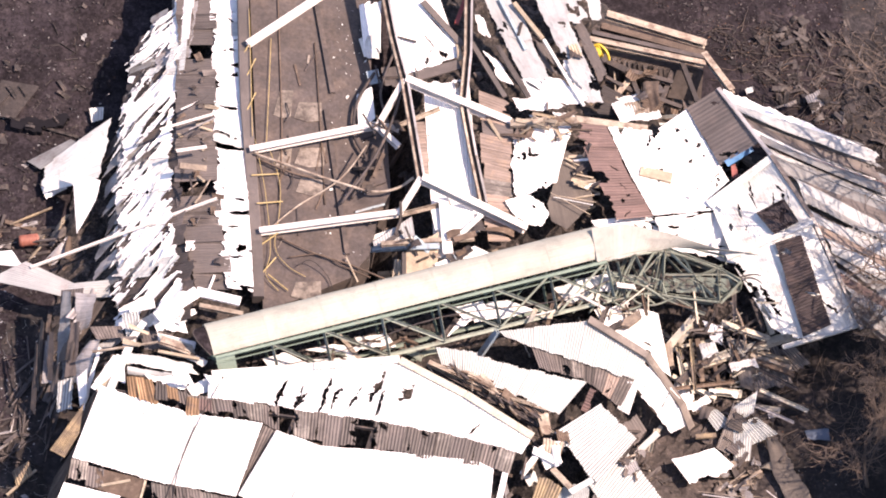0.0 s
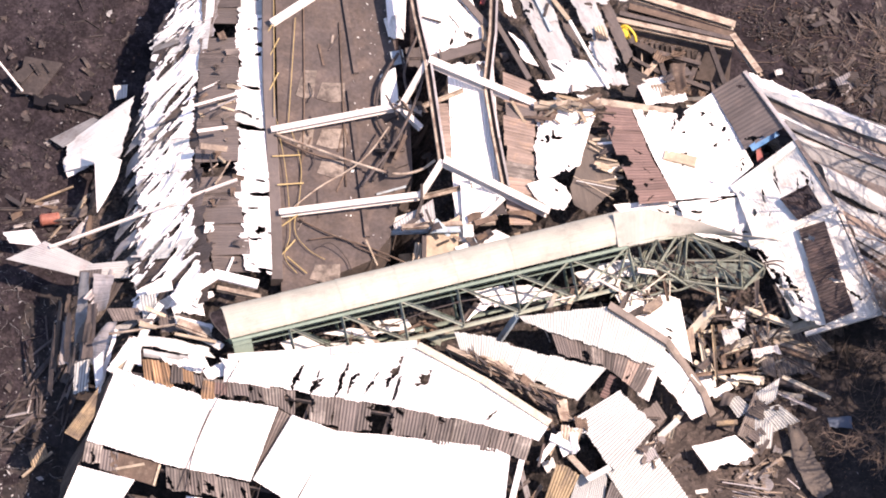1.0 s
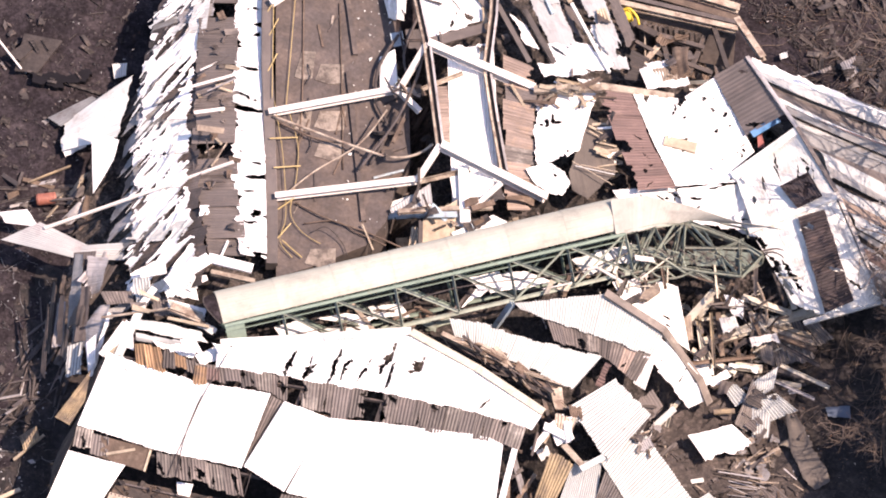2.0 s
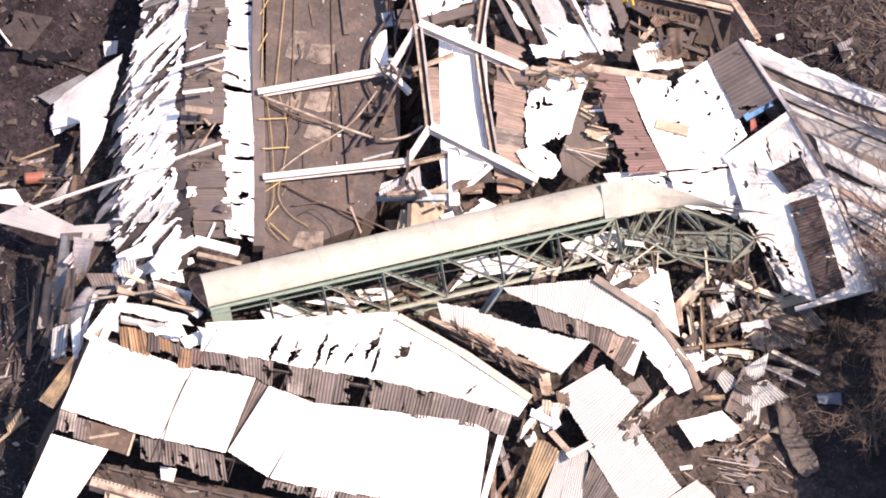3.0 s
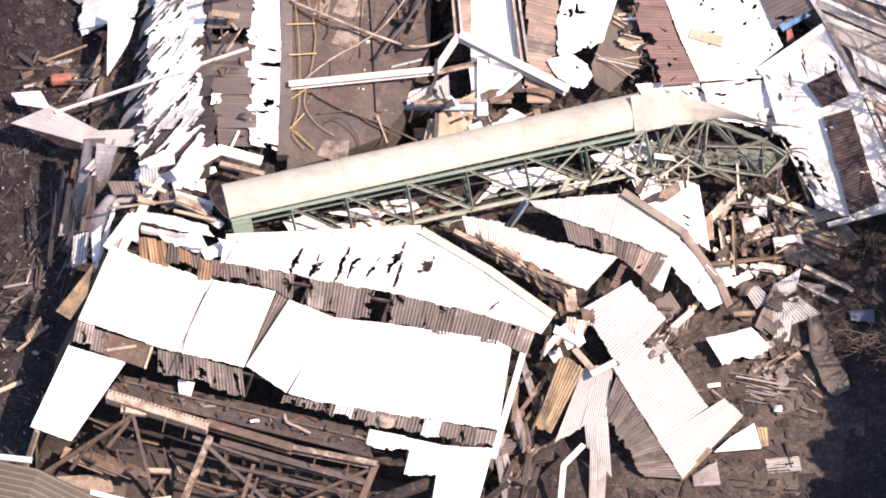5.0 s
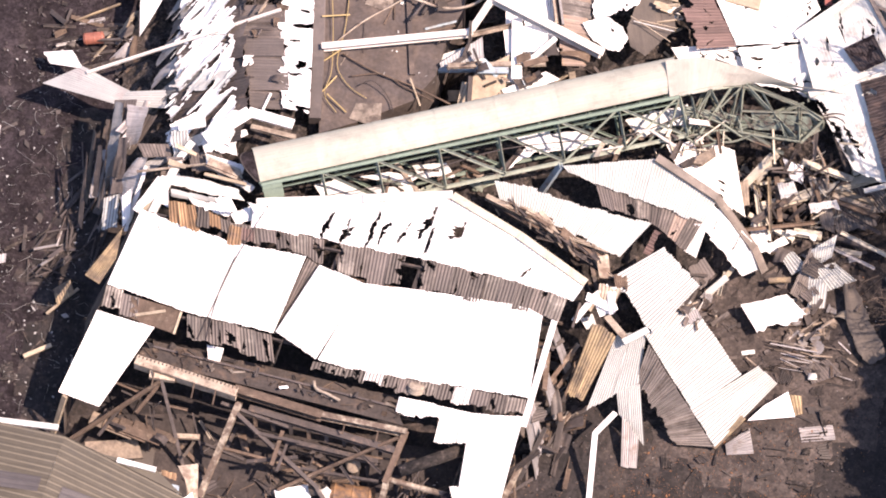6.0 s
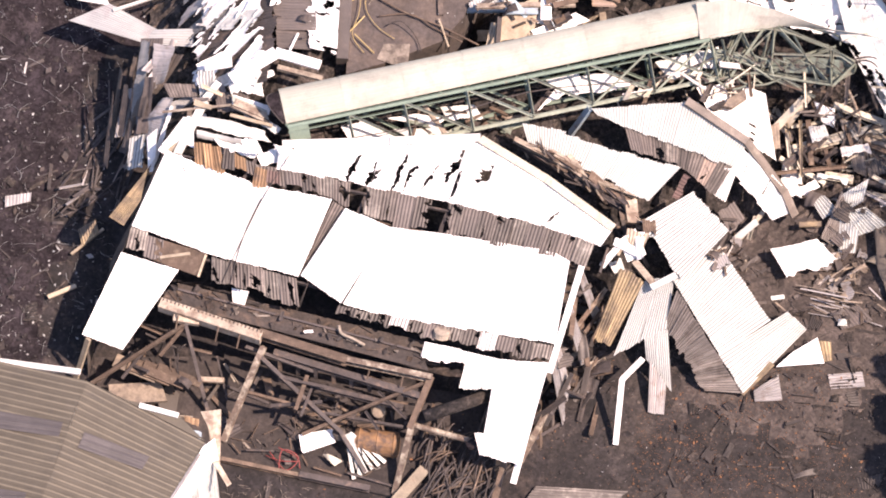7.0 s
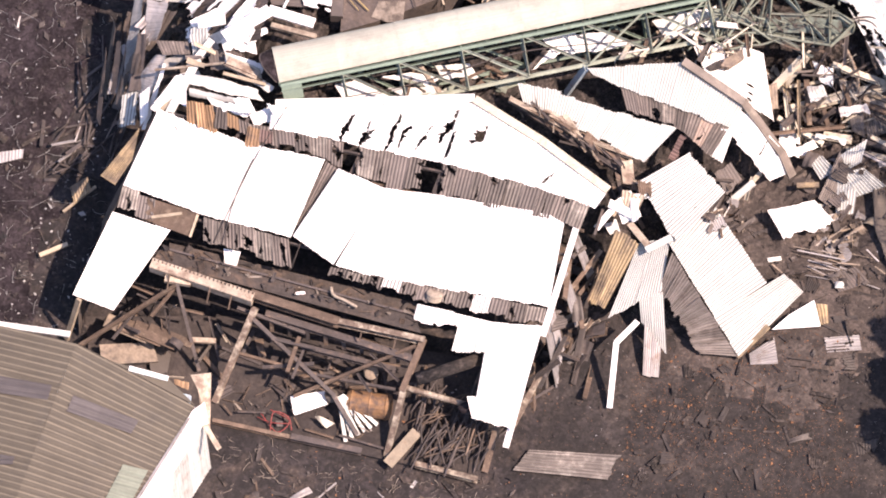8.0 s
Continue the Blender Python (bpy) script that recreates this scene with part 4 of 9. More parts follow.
loose_sheet("fallen_sheet", (15.9, 14.6, 0.3), (16.08, 13.99, 0.15), (17.61, 14.34, 0.2), (17.11, 15.8, 0.4), GREY, "small grey corrugated sheet on the dirt")
loose_sheet("fallen_sheet", (19.87, 16.44, 0.2), (20.19, 15.59, 0.15), (22.09, 16.11, 0.15), (21.77, 17, 0.2), GREY, "small pale ribbed sheet on the dirt")
loose_sheet("fallen_sheet", (4.12, 4.99, 0.20), (4.71, 6.37, 0.20), (10.08, 7.10, 0.20), (9.75, 5.48, 0.20), WORN_LIT, "long grey weathered ribbed sheet half buried in the dirt", torn=(0.15, 0.3), pitch=0.22, amp=0.016, buckle=0.02, rows=8)
beam("fallen_trim", (8.56, 12.9, 2.4), (8.78, 9.85, 0.1), 0.32, 0.12, WHITE, None, "white bent trim standing on the dirt", category="metal trim")
beam("fallen_trim", (8.56, 12.86, 2.4), (9.46, 14.46, 2.2), 0.32, 0.12, WHITE, None, "white bent trim on the ruin", category="metal trim")

# ---- the shed in the corner ----
shed = thing("shed", (-20, 0, 0), "shed with a tan corrugated roof and a white wall", "shed")
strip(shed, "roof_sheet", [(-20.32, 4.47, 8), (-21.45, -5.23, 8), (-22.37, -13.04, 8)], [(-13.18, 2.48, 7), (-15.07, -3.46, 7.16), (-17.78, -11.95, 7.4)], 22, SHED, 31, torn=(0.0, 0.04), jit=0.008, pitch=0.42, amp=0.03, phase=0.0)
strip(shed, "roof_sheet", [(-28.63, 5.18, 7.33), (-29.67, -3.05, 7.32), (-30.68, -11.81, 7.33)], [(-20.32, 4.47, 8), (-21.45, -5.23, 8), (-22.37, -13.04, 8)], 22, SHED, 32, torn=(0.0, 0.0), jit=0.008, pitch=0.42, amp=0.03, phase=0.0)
sheet("rooflight", (-19.77, 1.43, 7.95), (-19.92, 0.43, 7.95), (-16.21, 0.01, 7.44), (-15.97, 0.9, 7.42), SHED_DARK, shed, "dull mauve rooflight", pitch=0.42, amp=0.03, phase=0.0)
sheet("rooflight", (-25.04, 1.87, 7.72), (-25.11, 0.81, 7.72), (-21.1, 0.84, 8.04), (-21.06, 1.76, 8.04), SHED_DARK, shed, "dull mauve rooflight", pitch=0.42, amp=0.03, phase=0.0)
sheet("rooflight", (-23.9, -2.81, 7.85), (-23.95, -3.68, 7.86), (-22.11, -3.28, 8), (-22.1, -2.79, 8), SHED_DARK, shed, "dull mauve rooflight", pitch=0.42, amp=0.03, phase=0.0)
sheet("rooflight", (-16.23, -1.84, 7.42), (-16.73, -4.09, 7.45), (-15.38, -4.18, 7.26), (-14.83, -1.86, 7.23), PALE_GREEN, shed, "pale green rooflight", pitch=0.42, amp=0.03, phase=0.0)


def shed_walls():
    a, b = vec((-12.52, 1.85, 6.50)), vec((-17.06, -12.45, 6.50))
    foot = [Vector((p.x, p.y, 0)) for p in (a, b)]
    strip(shed, "wall_sheet", [a, b], foot, 16, DULL, 33, torn=(0, 0), jit=0.004, pitch=0.23, amp=0.03, phase=0.0)
    sheet("flashing", (-13.18, 2.48, 6.97), (-17.78, -11.95, 7.37), b + Vector((0.02, 0, 0.03)), a + Vector((0.02, 0, 0.03)), DULL, shed, "ribbed white flashing under the eaves", pitch=0.23, amp=0.03, phase=0.0)
    c, d = vec((-20.32, 4.43, 7.85)), vec((-28.64, 5.14, 7.18))
    strip(shed, "gable_sheet", [a, c, d], [(p.x, p.y, 0) for p in (a, c, d)], 12, DULL, 34, torn=(0, 0), jit=0.004, pitch=0.25, amp=0.02)


shed_walls()
beam("gutter", (-25.51, 5.02, 7.35), (-20.84, 5.07, 7.75), 0.34, 0.14, DULL, shed, "pale gutter")
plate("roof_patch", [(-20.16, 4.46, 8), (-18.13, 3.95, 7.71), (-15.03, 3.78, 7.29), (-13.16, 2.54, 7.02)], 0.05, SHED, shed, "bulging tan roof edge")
beam("eaves_trim", (-17.18, 3.74, 7.66), (-14.94, 3.67, 7.36), 0.3, 0.12, DULL, shed, "pale bent trim")
beam("verge_trim", (-13.1, 2.42, 7.01), (-15.03, -3.63, 7.18), 0.16, 0.1, GREY, shed, "grey verge trim")
plate("torn_panel", [(-13.81, 4.21, 7.2), (-12.71, 4.57, 7.2), (-12.27, 1.9, 5.4), (-12.8, 2.38, 5.8), (-13.26, 3.55, 6.9)], 0.04, CREAM_STEEL, shed, "torn cream corner panel")
plate("torn_panel", [(-13.24, 2.1, 7.2), (-12.7, 2.8, 7.1), (-12.3, 1.78, 6.6), (-13.58, 0.98, 6.9)], 0.03, WHITE, shed, "torn white corner panel")
beam("torn_strip", (-12.47, 1.68, 6.6), (-11.5, 0.82, 5.6), 0.3, 0.05, CREAM_STEEL, shed, "torn cream strip")

# ---- steel frame and floor of the warehouse ----
frame_steel = thing("warehouse_frame", (-8, 8, 0), "rusty steel frame of the warehouse with fallen braces", "steel frame")
beam("girder", (-17.93, 11.65, 4.2), (-11.86, 10.77, 4), 0.62, 0.72, CREAM_STEEL, frame_steel, "dirty cream box girder")
beam("girder", (-12.06, 11.04, 3.95), (-6.84, 10.38, 3.8), 0.5, 0.55, RUST, frame_steel, "rusty girder", "i")
beam("girder", (-6.98, 10.42, 3.8), (-1.88, 10.28, 3.7), 0.34, 0.5, FLAKED, frame_steel, "dirty cream girder", "i")
beam("walkway_edge", (-17.45, 12.73, 4.3), (-2.51, 11.49, 4.2), 0.12, 0.2, DARK, frame_steel, "sooty walkway edge", "channel")
plate("walkway", [(-17.63, 12.79, 4.25), (-2.68, 11.48, 4.15), (-2.17, 10.6, 3.95), (-17.94, 11.94, 4.1)], 0.08, WALK, frame_steel, "dusty rust-brown walkway plates")
beam("column", (-11.64, 10.33, 3.9), (-13.1, 5.6, 0.6), 0.34, 0.34, FLAKED, frame_steel, "leaning cream column", "i")
beam("column", (-1.97, 10.4, 3.7), (-2.67, 7.68, 2.2), 0.34, 0.34, RUST, frame_steel, "rusty column", "i")
beam("column", (-2.59, 7.94, 2.3), (-2.95, 4.46, 0.1), 0.34, 0.34, FLAKED, frame_steel, "leaning cream column", "i")
beam("column", (-16.34, 10.95, 4), (-14.44, 7.41, 0.4), 0.2, 0.2, DARK, frame_steel, "", "i")
beam("brace", (-16.32, 10.82, 3.9), (-21.63, 6.89, 1.2), 0.2, 0.2, RUST, frame_steel, "", "channel")
beam("brace", (-16.17, 11.03, 3.9), (-17.47, 9.23, 2.6), 0.16, 0.16, RUST, frame_steel, "", "channel")
beam("gusset", (-17.01, 11.05, 4.1), (-15.53, 11.11, 4), 0.5, 0.3, CREAM_STEEL, frame_steel, "dirty cream gusset")
beam("brace", (-11.96, 9.94, 3.6), (-6.51, 6.99, 1.4), 0.24, 0.24, DARK, frame_steel, "", "channel")
beam("brace", (-6.59, 7.04, 1.4), (-4.81, 5.29, 0.4), 0.24, 0.24, DARK, frame_steel, "", "channel")
beam("brace", (-2.33, 9.95, 3.6), (-6.35, 7.84, 2.1), 0.16, 0.16, RUST, frame_steel, "", "channel")
beam("brace", (-6.29, 7.89, 2.1), (-8.74, 6.65, 1), 0.16, 0.16, RUST, frame_steel, "", "channel")
beam("brace", (-12.44, 8.23, 2), (-7.66, 7.85, 1.8), 0.17, 0.17, RUST, frame_steel, "", "channel")
beam("brace", (-7.66, 7.85, 1.8), (-3.08, 7.76, 2), 0.16, 0.16, DARK, frame_steel, "", "channel")
beam("crossbar", (-2.66, 7.93, 2.2), (1.66, 7.58, 2), 0.34, 0.34, FLAKED, frame_steel, "dirty cream crossbar", "tube")
for a, b, w in (((-11.09, 10.37, 3.2), (-2.41, 9.31, 3.1), 0.4), ((-10.59, 9.36, 2.2), (-3.31, 8.86, 2.2), 0.28)):
    beam("floor_joist", a, b, w, 0.34, DARK, frame_steel, "", "i")
for k in range(9):
    p, q = vec((-10.71, 10.13, 3.2)), vec((-2.32, 9.66, 3))
    at = p.lerp(q, k / 8)
    beam("stub_post", at, at + Vector((0.05, -0.2, -1.1)), 0.22, 0.22, DARK if k % 3 else RUST, frame_steel, "", "i")
beam("sill_beam", (-13.02, 4.58, 0.3), (-8.29, 4.46, 0.2), 0.24, 0.3, RUST, frame_steel, "rusty sill beam", "i")
beam("sill_beam", (-8.45, 4.47, 0.3), (-4.36, 4.39, 0.25), 0.35, 0.35, DARK, frame_steel, "sooty sill beam", "i")
beam("sill_beam", (-1.24, 4.22, 0.3), (2.38, 3.99, 0.25), 0.32, 0.35, FLAKED, frame_steel, "dirty cream sill beam", "i")
beam("wall_post", (-21.55, 9.02, 3.6), (-22.24, 7.85, 0.4), 0.3, 0.2, TIMBER, frame_steel, "pale corner post")
beam("wall_post", (3, 7.39, 2), (2.66, 4.63, 0.1), 0.35, 0.2, RUST, frame_steel, "rusty post", "i")
beam("wall_post", (4.68, 10.24, 1.9), (3.64, 7.34, 0.4), 0.3, 0.25, FLAKED, frame_steel, "dirty cream post", "i")
plate("floor_slab", [(-21.6, 9.54, 0.12), (-13.08, 11.24, 0.12), (1.36, 11.27, 0.12), (2.52, 4.07, 0.12), (-5, 4.32, 0.12), (-13.11, 4.81, 0.12), (-20.56, 6.52, 0.12)], 0.3, SOOT_FLOOR, frame_steel, "soot-covered floor slab")
for k in range(26):
    at = vec((-17.76, 11.86, 4.58)).lerp(vec((-11.9, 11.01, 4.4)), k / 25)
    beam("stiffener", at, at + Vector((0.0, -0.22, -0.3)), 0.07, 0.12, RUST if k % 3 else DARK, frame_steel)
for a, b in (((-16.75, 11.13, 4.5), (-16.77, 10.48, 3.9)), ((-14.34, 10.88, 4.4), (-14.41, 10.14, 3.8)), ((-13.06, 10.66, 4.35), (-13.14, 10.02, 3.7)), ((-5.44, 9.95, 4.1), (-5.51, 9.6, 3.6)), ((-3.49, 9.96, 4), (-3.55, 9.54, 3.5))):
    beam("hanger_rod", a, b, 0.08, 0.08, RUST, frame_steel)
plate("loft_floor", [(-17.35, 13.49, 3.5), (-10.7, 13.1, 3.5), (-1.77, 12.49, 3.5), (-1.67, 11.26, 3.5), (-10.95, 11.26, 3.5), (-17.03, 12.12, 3.5)], 0.15, WALK, frame_steel, "dusty brown loft floor")
plate("bin_panel", [(-18.9, 15.28, 5.13), (-15.87, 14.92, 5.05), (-16.04, 13.55, 4.69), (-18.97, 14.06, 4.81)], 0.08, RUST, frame_steel, "rusty brown panel under the torn roof")
beam("panel_batten", (-18.47, 14.21, 4.92), (-16.81, 14.72, 5.07), 0.18, 0.08, TIMBER, frame_steel)
beam("panel_batten", (-15.91, 14.81, 5.1), (-16.09, 13.51, 4.75), 0.14, 0.08, TIMBER, frame_steel)
plate("silo_base", [(-20.23, 7.62, 1), (-17.31, 8.35, 1), (-16.76, 7.33, 0.8), (-19.87, 6.54, 0.7)], 0.6, SAND, frame_steel, "dusty cream machine base")
for k in range(7):
    p, q = vec((-20.11, 9.18, 1.4)), vec((-16.74, 8.85, 1.4))
    at = p.lerp(q, (k % 4) / 4) + Vector((0, -0.5 * (k // 4), 0.1 * k))
    beam("rusty_plate", at, at + Vector((2.6, -0.55, -0.1)), 0.5, 0.08, RUST if k % 4 else SAND, frame_steel)


def purlins():
    """Purlins and rafters under the torn roof."""
    for k in range(9):
        u = k / 8
        a, b = sample([(-19.16, 20.18, 6.2), (-21.59, 9.65, 3.44)], u), sample([(5.97, 19.29, 6.15), (4.08, 7.21, 2.84)], u)
        if u > 0.62:
            b = a.lerp(b, 0.06)
        beam("purlin", a, b, 0.12, 0.2, RUST if k % 2 else DARK, frame_steel, "", "channel")
    for k in range(10):
        u = 0.06 + k / 10.2
        a, b = sample([(-18.12, 19.88, 5.88), (-1.72, 23.54, 6.95), (5.89, 19.71, 6.01)], u), sample([(-20.28, 15.95, 4.84), (5.08, 13.8, 4.46)], u)
        beam("rafter", a, b, 0.2, 0.35, DARK, frame_steel, "", "i")


purlins()
# left wall in dark brown, standing in for the black shade along it
strip(warehouse, "wall_sheet", [(-19.48, 20.17, 6.39), (-20.34, 15.74, 5.23), (-21.78, 9.37, 3.56)], [(-20.9, 21.6, 0), (-22.0, 15.6, 0), (-21.6, 8.2, 0)], 13, BROWN, 41, missing=(3, 8), torn=(0.05, 0.4), jit=0.05, tilt=0.1)
strip(warehouse, "wall_sheet", [(5.28, 17.8, 5.81), (4.55, 12.34, 4.28)], [(6.6, 17.5, 0.1), (5.6, 10.5, 0.1)], 8, GREY, 42, missing=(1, 2, 4, 5), torn=(0.1, 0.8), jit=0.08, tilt=0.3)
# rusted patches in the upper left corner of the roof
strip(roof, "rusted_sheet", [(-17.85, 20.9, 6.8), (-16.37, 21.02, 6.84)], [(-17.48, 19.45, 6.42), (-15.67, 19.28, 6.39)], 3, RUSTY, 43, torn=(0.1, 0.3), tilt=0.15, jit=0.05)
strip(roof, "rusted_sheet", [(-16.05, 20.8, 6.83), (-14.12, 20.33, 6.73)], [(-15.92, 19.51, 6.42), (-13.79, 19.69, 6.48)], 3, BROWN, 44, torn=(0.1, 0.4), tilt=0.2, jit=0.05, others={1: RUSTY})
strip(roof, "rusted_sheet", [(-14.07, 20.11, 6.67), (-12.66, 19.94, 6.64)], [(-14.07, 18.83, 6.34), (-12.49, 19.11, 6.42)], 2, RUSTY, 45, torn=(0.1, 0.3), tilt=0.1, jit=0.05, others={1: MAUVE})
strip(roof, "roof_sheet", [(-16.11, 21.28, 7.16), (-12.37, 21.41, 7.22)], [(-15.63, 20.51, 6.86), (-11.58, 20.73, 6.95)], 4, WHITE, 46, torn=(0.3, 0.3), tilt=0.3, jit=0.1, missing=(2,))
strip(roof, "tear_lining", [(-9.35, 19.01, 6.17), (-8.56, 18.69, 6.09)], [(-10.49, 14.56, 5), (-10.21, 14.48, 4.98)], 2, BROWN, 47, torn=(0.05, 0.1))
skin("roof_sheet", [(-10.75, 17.04, 5.75), (-9.78, 16.63, 5.95)], [(-11.05, 14.53, 5.10), (-10.44, 14.73, 5.15)], WHITE, roof, 48, step=0.07, gone=(0.9, 0.9), fray=(0.35, 0.05, 0.05, 0.15), lift=0.03)
# fallen things on the floor
tagged(sheet("fallen_sheet", (-8.94, 6.65, 0.9), (-8.52, 5.62, 0.7), (-6.8, 6.67, 0.7), (-7.14, 7.37, 0.9), WHITE, None, amp=0.012), "white sheet lying on the warehouse floor", "metal sheet")
for k in range(6):
    a = vec((-6.27, 7.05, 1.2)) + Vector((0.05 * k, 0.03 * k, 0.02 * k))
    b = vec((-5.36, 4.8, 0.3)).lerp(vec((-3.83, 6.17, 0.3)), k / 5)
    w = (b - a).cross(Vector((0, 0, 1))).normalized() * 0.11
    loose_sheet("fanned_strip", a - w * 0.5, a + w * 0.5, b + w, b - w, DULL, "pale ribbed strip fanned out on the floor", "metal strip", "fanned strips", pitch=0.12, amp=0.015)


def drum(name, a, b, r, mat, label, category):
    """A tank or drum with rims and domed ends."""
    a, b = vec(a), vec(b)
    ahead = (b - a).normalized()
    side = ahead.cross(Vector((0, 0, 1)))
    side = side.normalized() if side.length > 0.05 else Vector((1, 0, 0))
    up = side.cross(ahead)
    long = (b - a).length
    ring = [(0, 0.55), (0.03, 0.9), (0.1, 1.0), (0.12, 1.05), (0.15, 1.0), (0.5, 1.0), (0.52, 1.04), (0.55, 1.0), (0.85, 1.0), (0.88, 1.05), (0.9, 1.0), (0.97, 0.9), (1, 0.55)]
    verts, faces, n = [], [], 20
    for s, q in ring:
        for k in range(n):
            w = 2 * math.pi * k / n
            verts.append(a + ahead * (s * long) + side * (q * r * math.cos(w)) + up * (q * r * math.sin(w)))
    for j in range(len(ring) - 1):
        for k in range(n):
            faces.append((j * n + k, j * n + (k + 1) % n, (j + 1) * n + (k + 1) % n, (j + 1) * n + k))
    faces += [tuple(reversed(range(n))), tuple(range((len(ring) - 1) * n, len(ring) * n))]
    return tagged(link(name, verts, faces, mat), label, category)


drum("tank", (-5.86, 7.11, 0.45), (-3.22, 7.29, 0.45), 0.75, ORANGE, "rusty orange tank lying on the warehouse floor", "tank")
drum("drum", (-4.96, 9.47, 0.5), (-4.71, 8.74, 1.3), 0.4, SAND, "dusty drum standing on the warehouse floor", "drum")
drum("vent_drum", (-1.82, 12.55, 4.5), (-1.8, 12.8, 4.9), 0.45, CREAM_STEEL, "dusty round vent on the torn roof", "vent")
pipe("dark_duct", [(-1.92, 8.23, 2.9), (1.77, 10.41, 3)], 0.36, RUBBLE, None, "sooty round duct lying across the frame", 16, "duct")
beam("fallen_member", (-2.74, 3.83, 0.5), (-1.49, 5.95, 0.9), 0.65, 0.12, TIMBER, None, "pale plank across the sill beam", category="steel member")
red_frame = thing("red_trolley", (-9.5, 5.3, 0), "bent red tubular trolley on the warehouse floor", "trolley")
pipe("tube", [(-10.41, 5.52, 0.4), (-9.3, 4.61, 0.3), (-8.72, 5.31, 0.6), (-9.91, 5.69, 0.8)], 0.03, RED, red_frame)
pipe("tube", [(-9.67, 4.54, 0.3), (-9.67, 5.51, 0.9), (-8.81, 5.45, 0.8), (-8.51, 4.88, 0.3)], 0.03, RED, red_frame)
pipe("tube", [(-10.6, 5.31, 0.3), (-9.71, 5.04, 0.5), (-8.57, 5.2, 0.5)], 0.03, RED, red_frame)
plate("tray", [(-9.5, 5.2, 0.5), (-9.1, 5.25, 0.5), (-9.0, 4.98, 0.42), (-9.36, 4.9, 0.42)], 0.03, DARK, red_frame)
rng = random.Random(77)
for k in range(80):
    u, v = rng.random(), rng.random()
    p = vec((-1.94, 8.35, 0.4)).lerp(vec((1.81, 9.1, 0.4)), u).lerp(vec((-1.08, 5.03, 0.3)).lerp(vec((3.27, 5.2, 0.3)), u), v)
    w = rng.gauss(1.25, 0.45)
    d = Vector((math.cos(w), math.sin(w), rng.uniform(-0.1, 0.25))) * rng.uniform(1.4, 3.2)
    pipe("bent_bar", [p - d * 0.5 + Vector((0, 0, 0.3)), p + Vector((rng.uniform(-0.1, 0.1), 0, 0.4 + rng.random() * 0.4)), p + d * 0.5 + Vector((0, 0, 0.3))], rng.uniform(0.035, 0.07),
         DARK if k % 5 else RUST, None, "sooty bent bar in a tangled pile", 6, "metal bar", "tangled bars")
# cables over the roof
for k, line in enumerate((((-13.42, 18.34, 6.23), (-14, 16.06, 5.59), (-14.19, 13.45, 4.91)), ((-12.13, 21.43, 7.13), (-13.53, 17.74, 6.06), (-14.67, 13.37, 4.89)), ((-9.84, 14.17, 5.15), (-10.07, 12.82, 4.5)))):
    pipe("cable", line, 0.028, DARK, None, "thin dark cable lying over the white roof", 6, "cable", "cables")


# ---- the bunker building behind the gallery ----
bunker = thing("bunker_building", (-8, 40, 0), "soot-covered flat building with a parapet and torn side roofs", "building")
plate("deck", [(-14.63, 55.91, 6), (-6.65, 57.16, 6), (-5.86, 47.22, 6), (-5.25, 42.17, 6), (-4.18, 40.85, 6), (-3.56, 36.94, 6), (-4.14, 35.39, 6), (-4.38, 32.24, 6), (-5.35, 30.36, 6), (-8.35, 28.34, 6), (-10.33, 27.23, 6)], 6.0, DECK, bunker, "soot-covered concrete deck")
par = [(-14.98, 55.87, 5.98), (-13.67, 46.02, 5.98), (-13.13, 42.25, 5.98), (-12.17, 36.9, 5.98), (-11.31, 32.02, 5.98), (-10.71, 28, 5.98)]
for a, b in zip(par, par[1:]):
    beam("parapet", a, b, 0.72, 0.75, PLANK, bunker, "soot-grey parapet kerb")
left_roof = thing("side_roof", (0, 0, 0), "torn white and brown side roof", "")
left_roof.parent = bunker
strip(left_roof, "brown_sheet", [(-19.05, 56.06, 4.87), (-18.04, 46.71, 5.27), (-17.45, 41.93, 5.48), (-16.55, 34.24, 5.82), (-14.56, 28.06, 6.23)], [(-16.51, 56.25, 5.15), (-15.46, 46.91, 5.56), (-14.79, 42.13, 5.78), (-14.06, 35.71, 6.06), (-12.33, 28.24, 6.48)],
      24, PLANK, 51, missing=(8, 17), torn=(0.12, 0.12), jit=0.05, tilt=0.16, vary_torn=True, rows=8, amp=0.012, others={3: MAUVE, 6: BROWN, 10: BROWN, 14: BROWN, 19: BROWN})
skin("white_sheet", [(-17.15, 56.12, 5.18), (-15.99, 46.79, 5.59), (-15.31, 42.02, 5.82), (-14.5, 35.6, 6.09), (-12.9, 28.12, 6.51)], [(-15.35, 56.25, 5.38), (-13.93, 46.06, 5.85), (-13.34, 42.16, 6.03), (-12.24, 35.78, 6.36), (-10.98, 27.86, 6.74)],
     WHITE, left_roof, 52, count=26, step=0.08, grain=(0.12, 1.0), fine=(0.75, 2.0), gone=(0.32, 0.52), lift=0.14, fray=(0.45, 0.03, 0, 0.2), others={7: DULL, 15: DULL, 21: DULL}, drop=0.03)


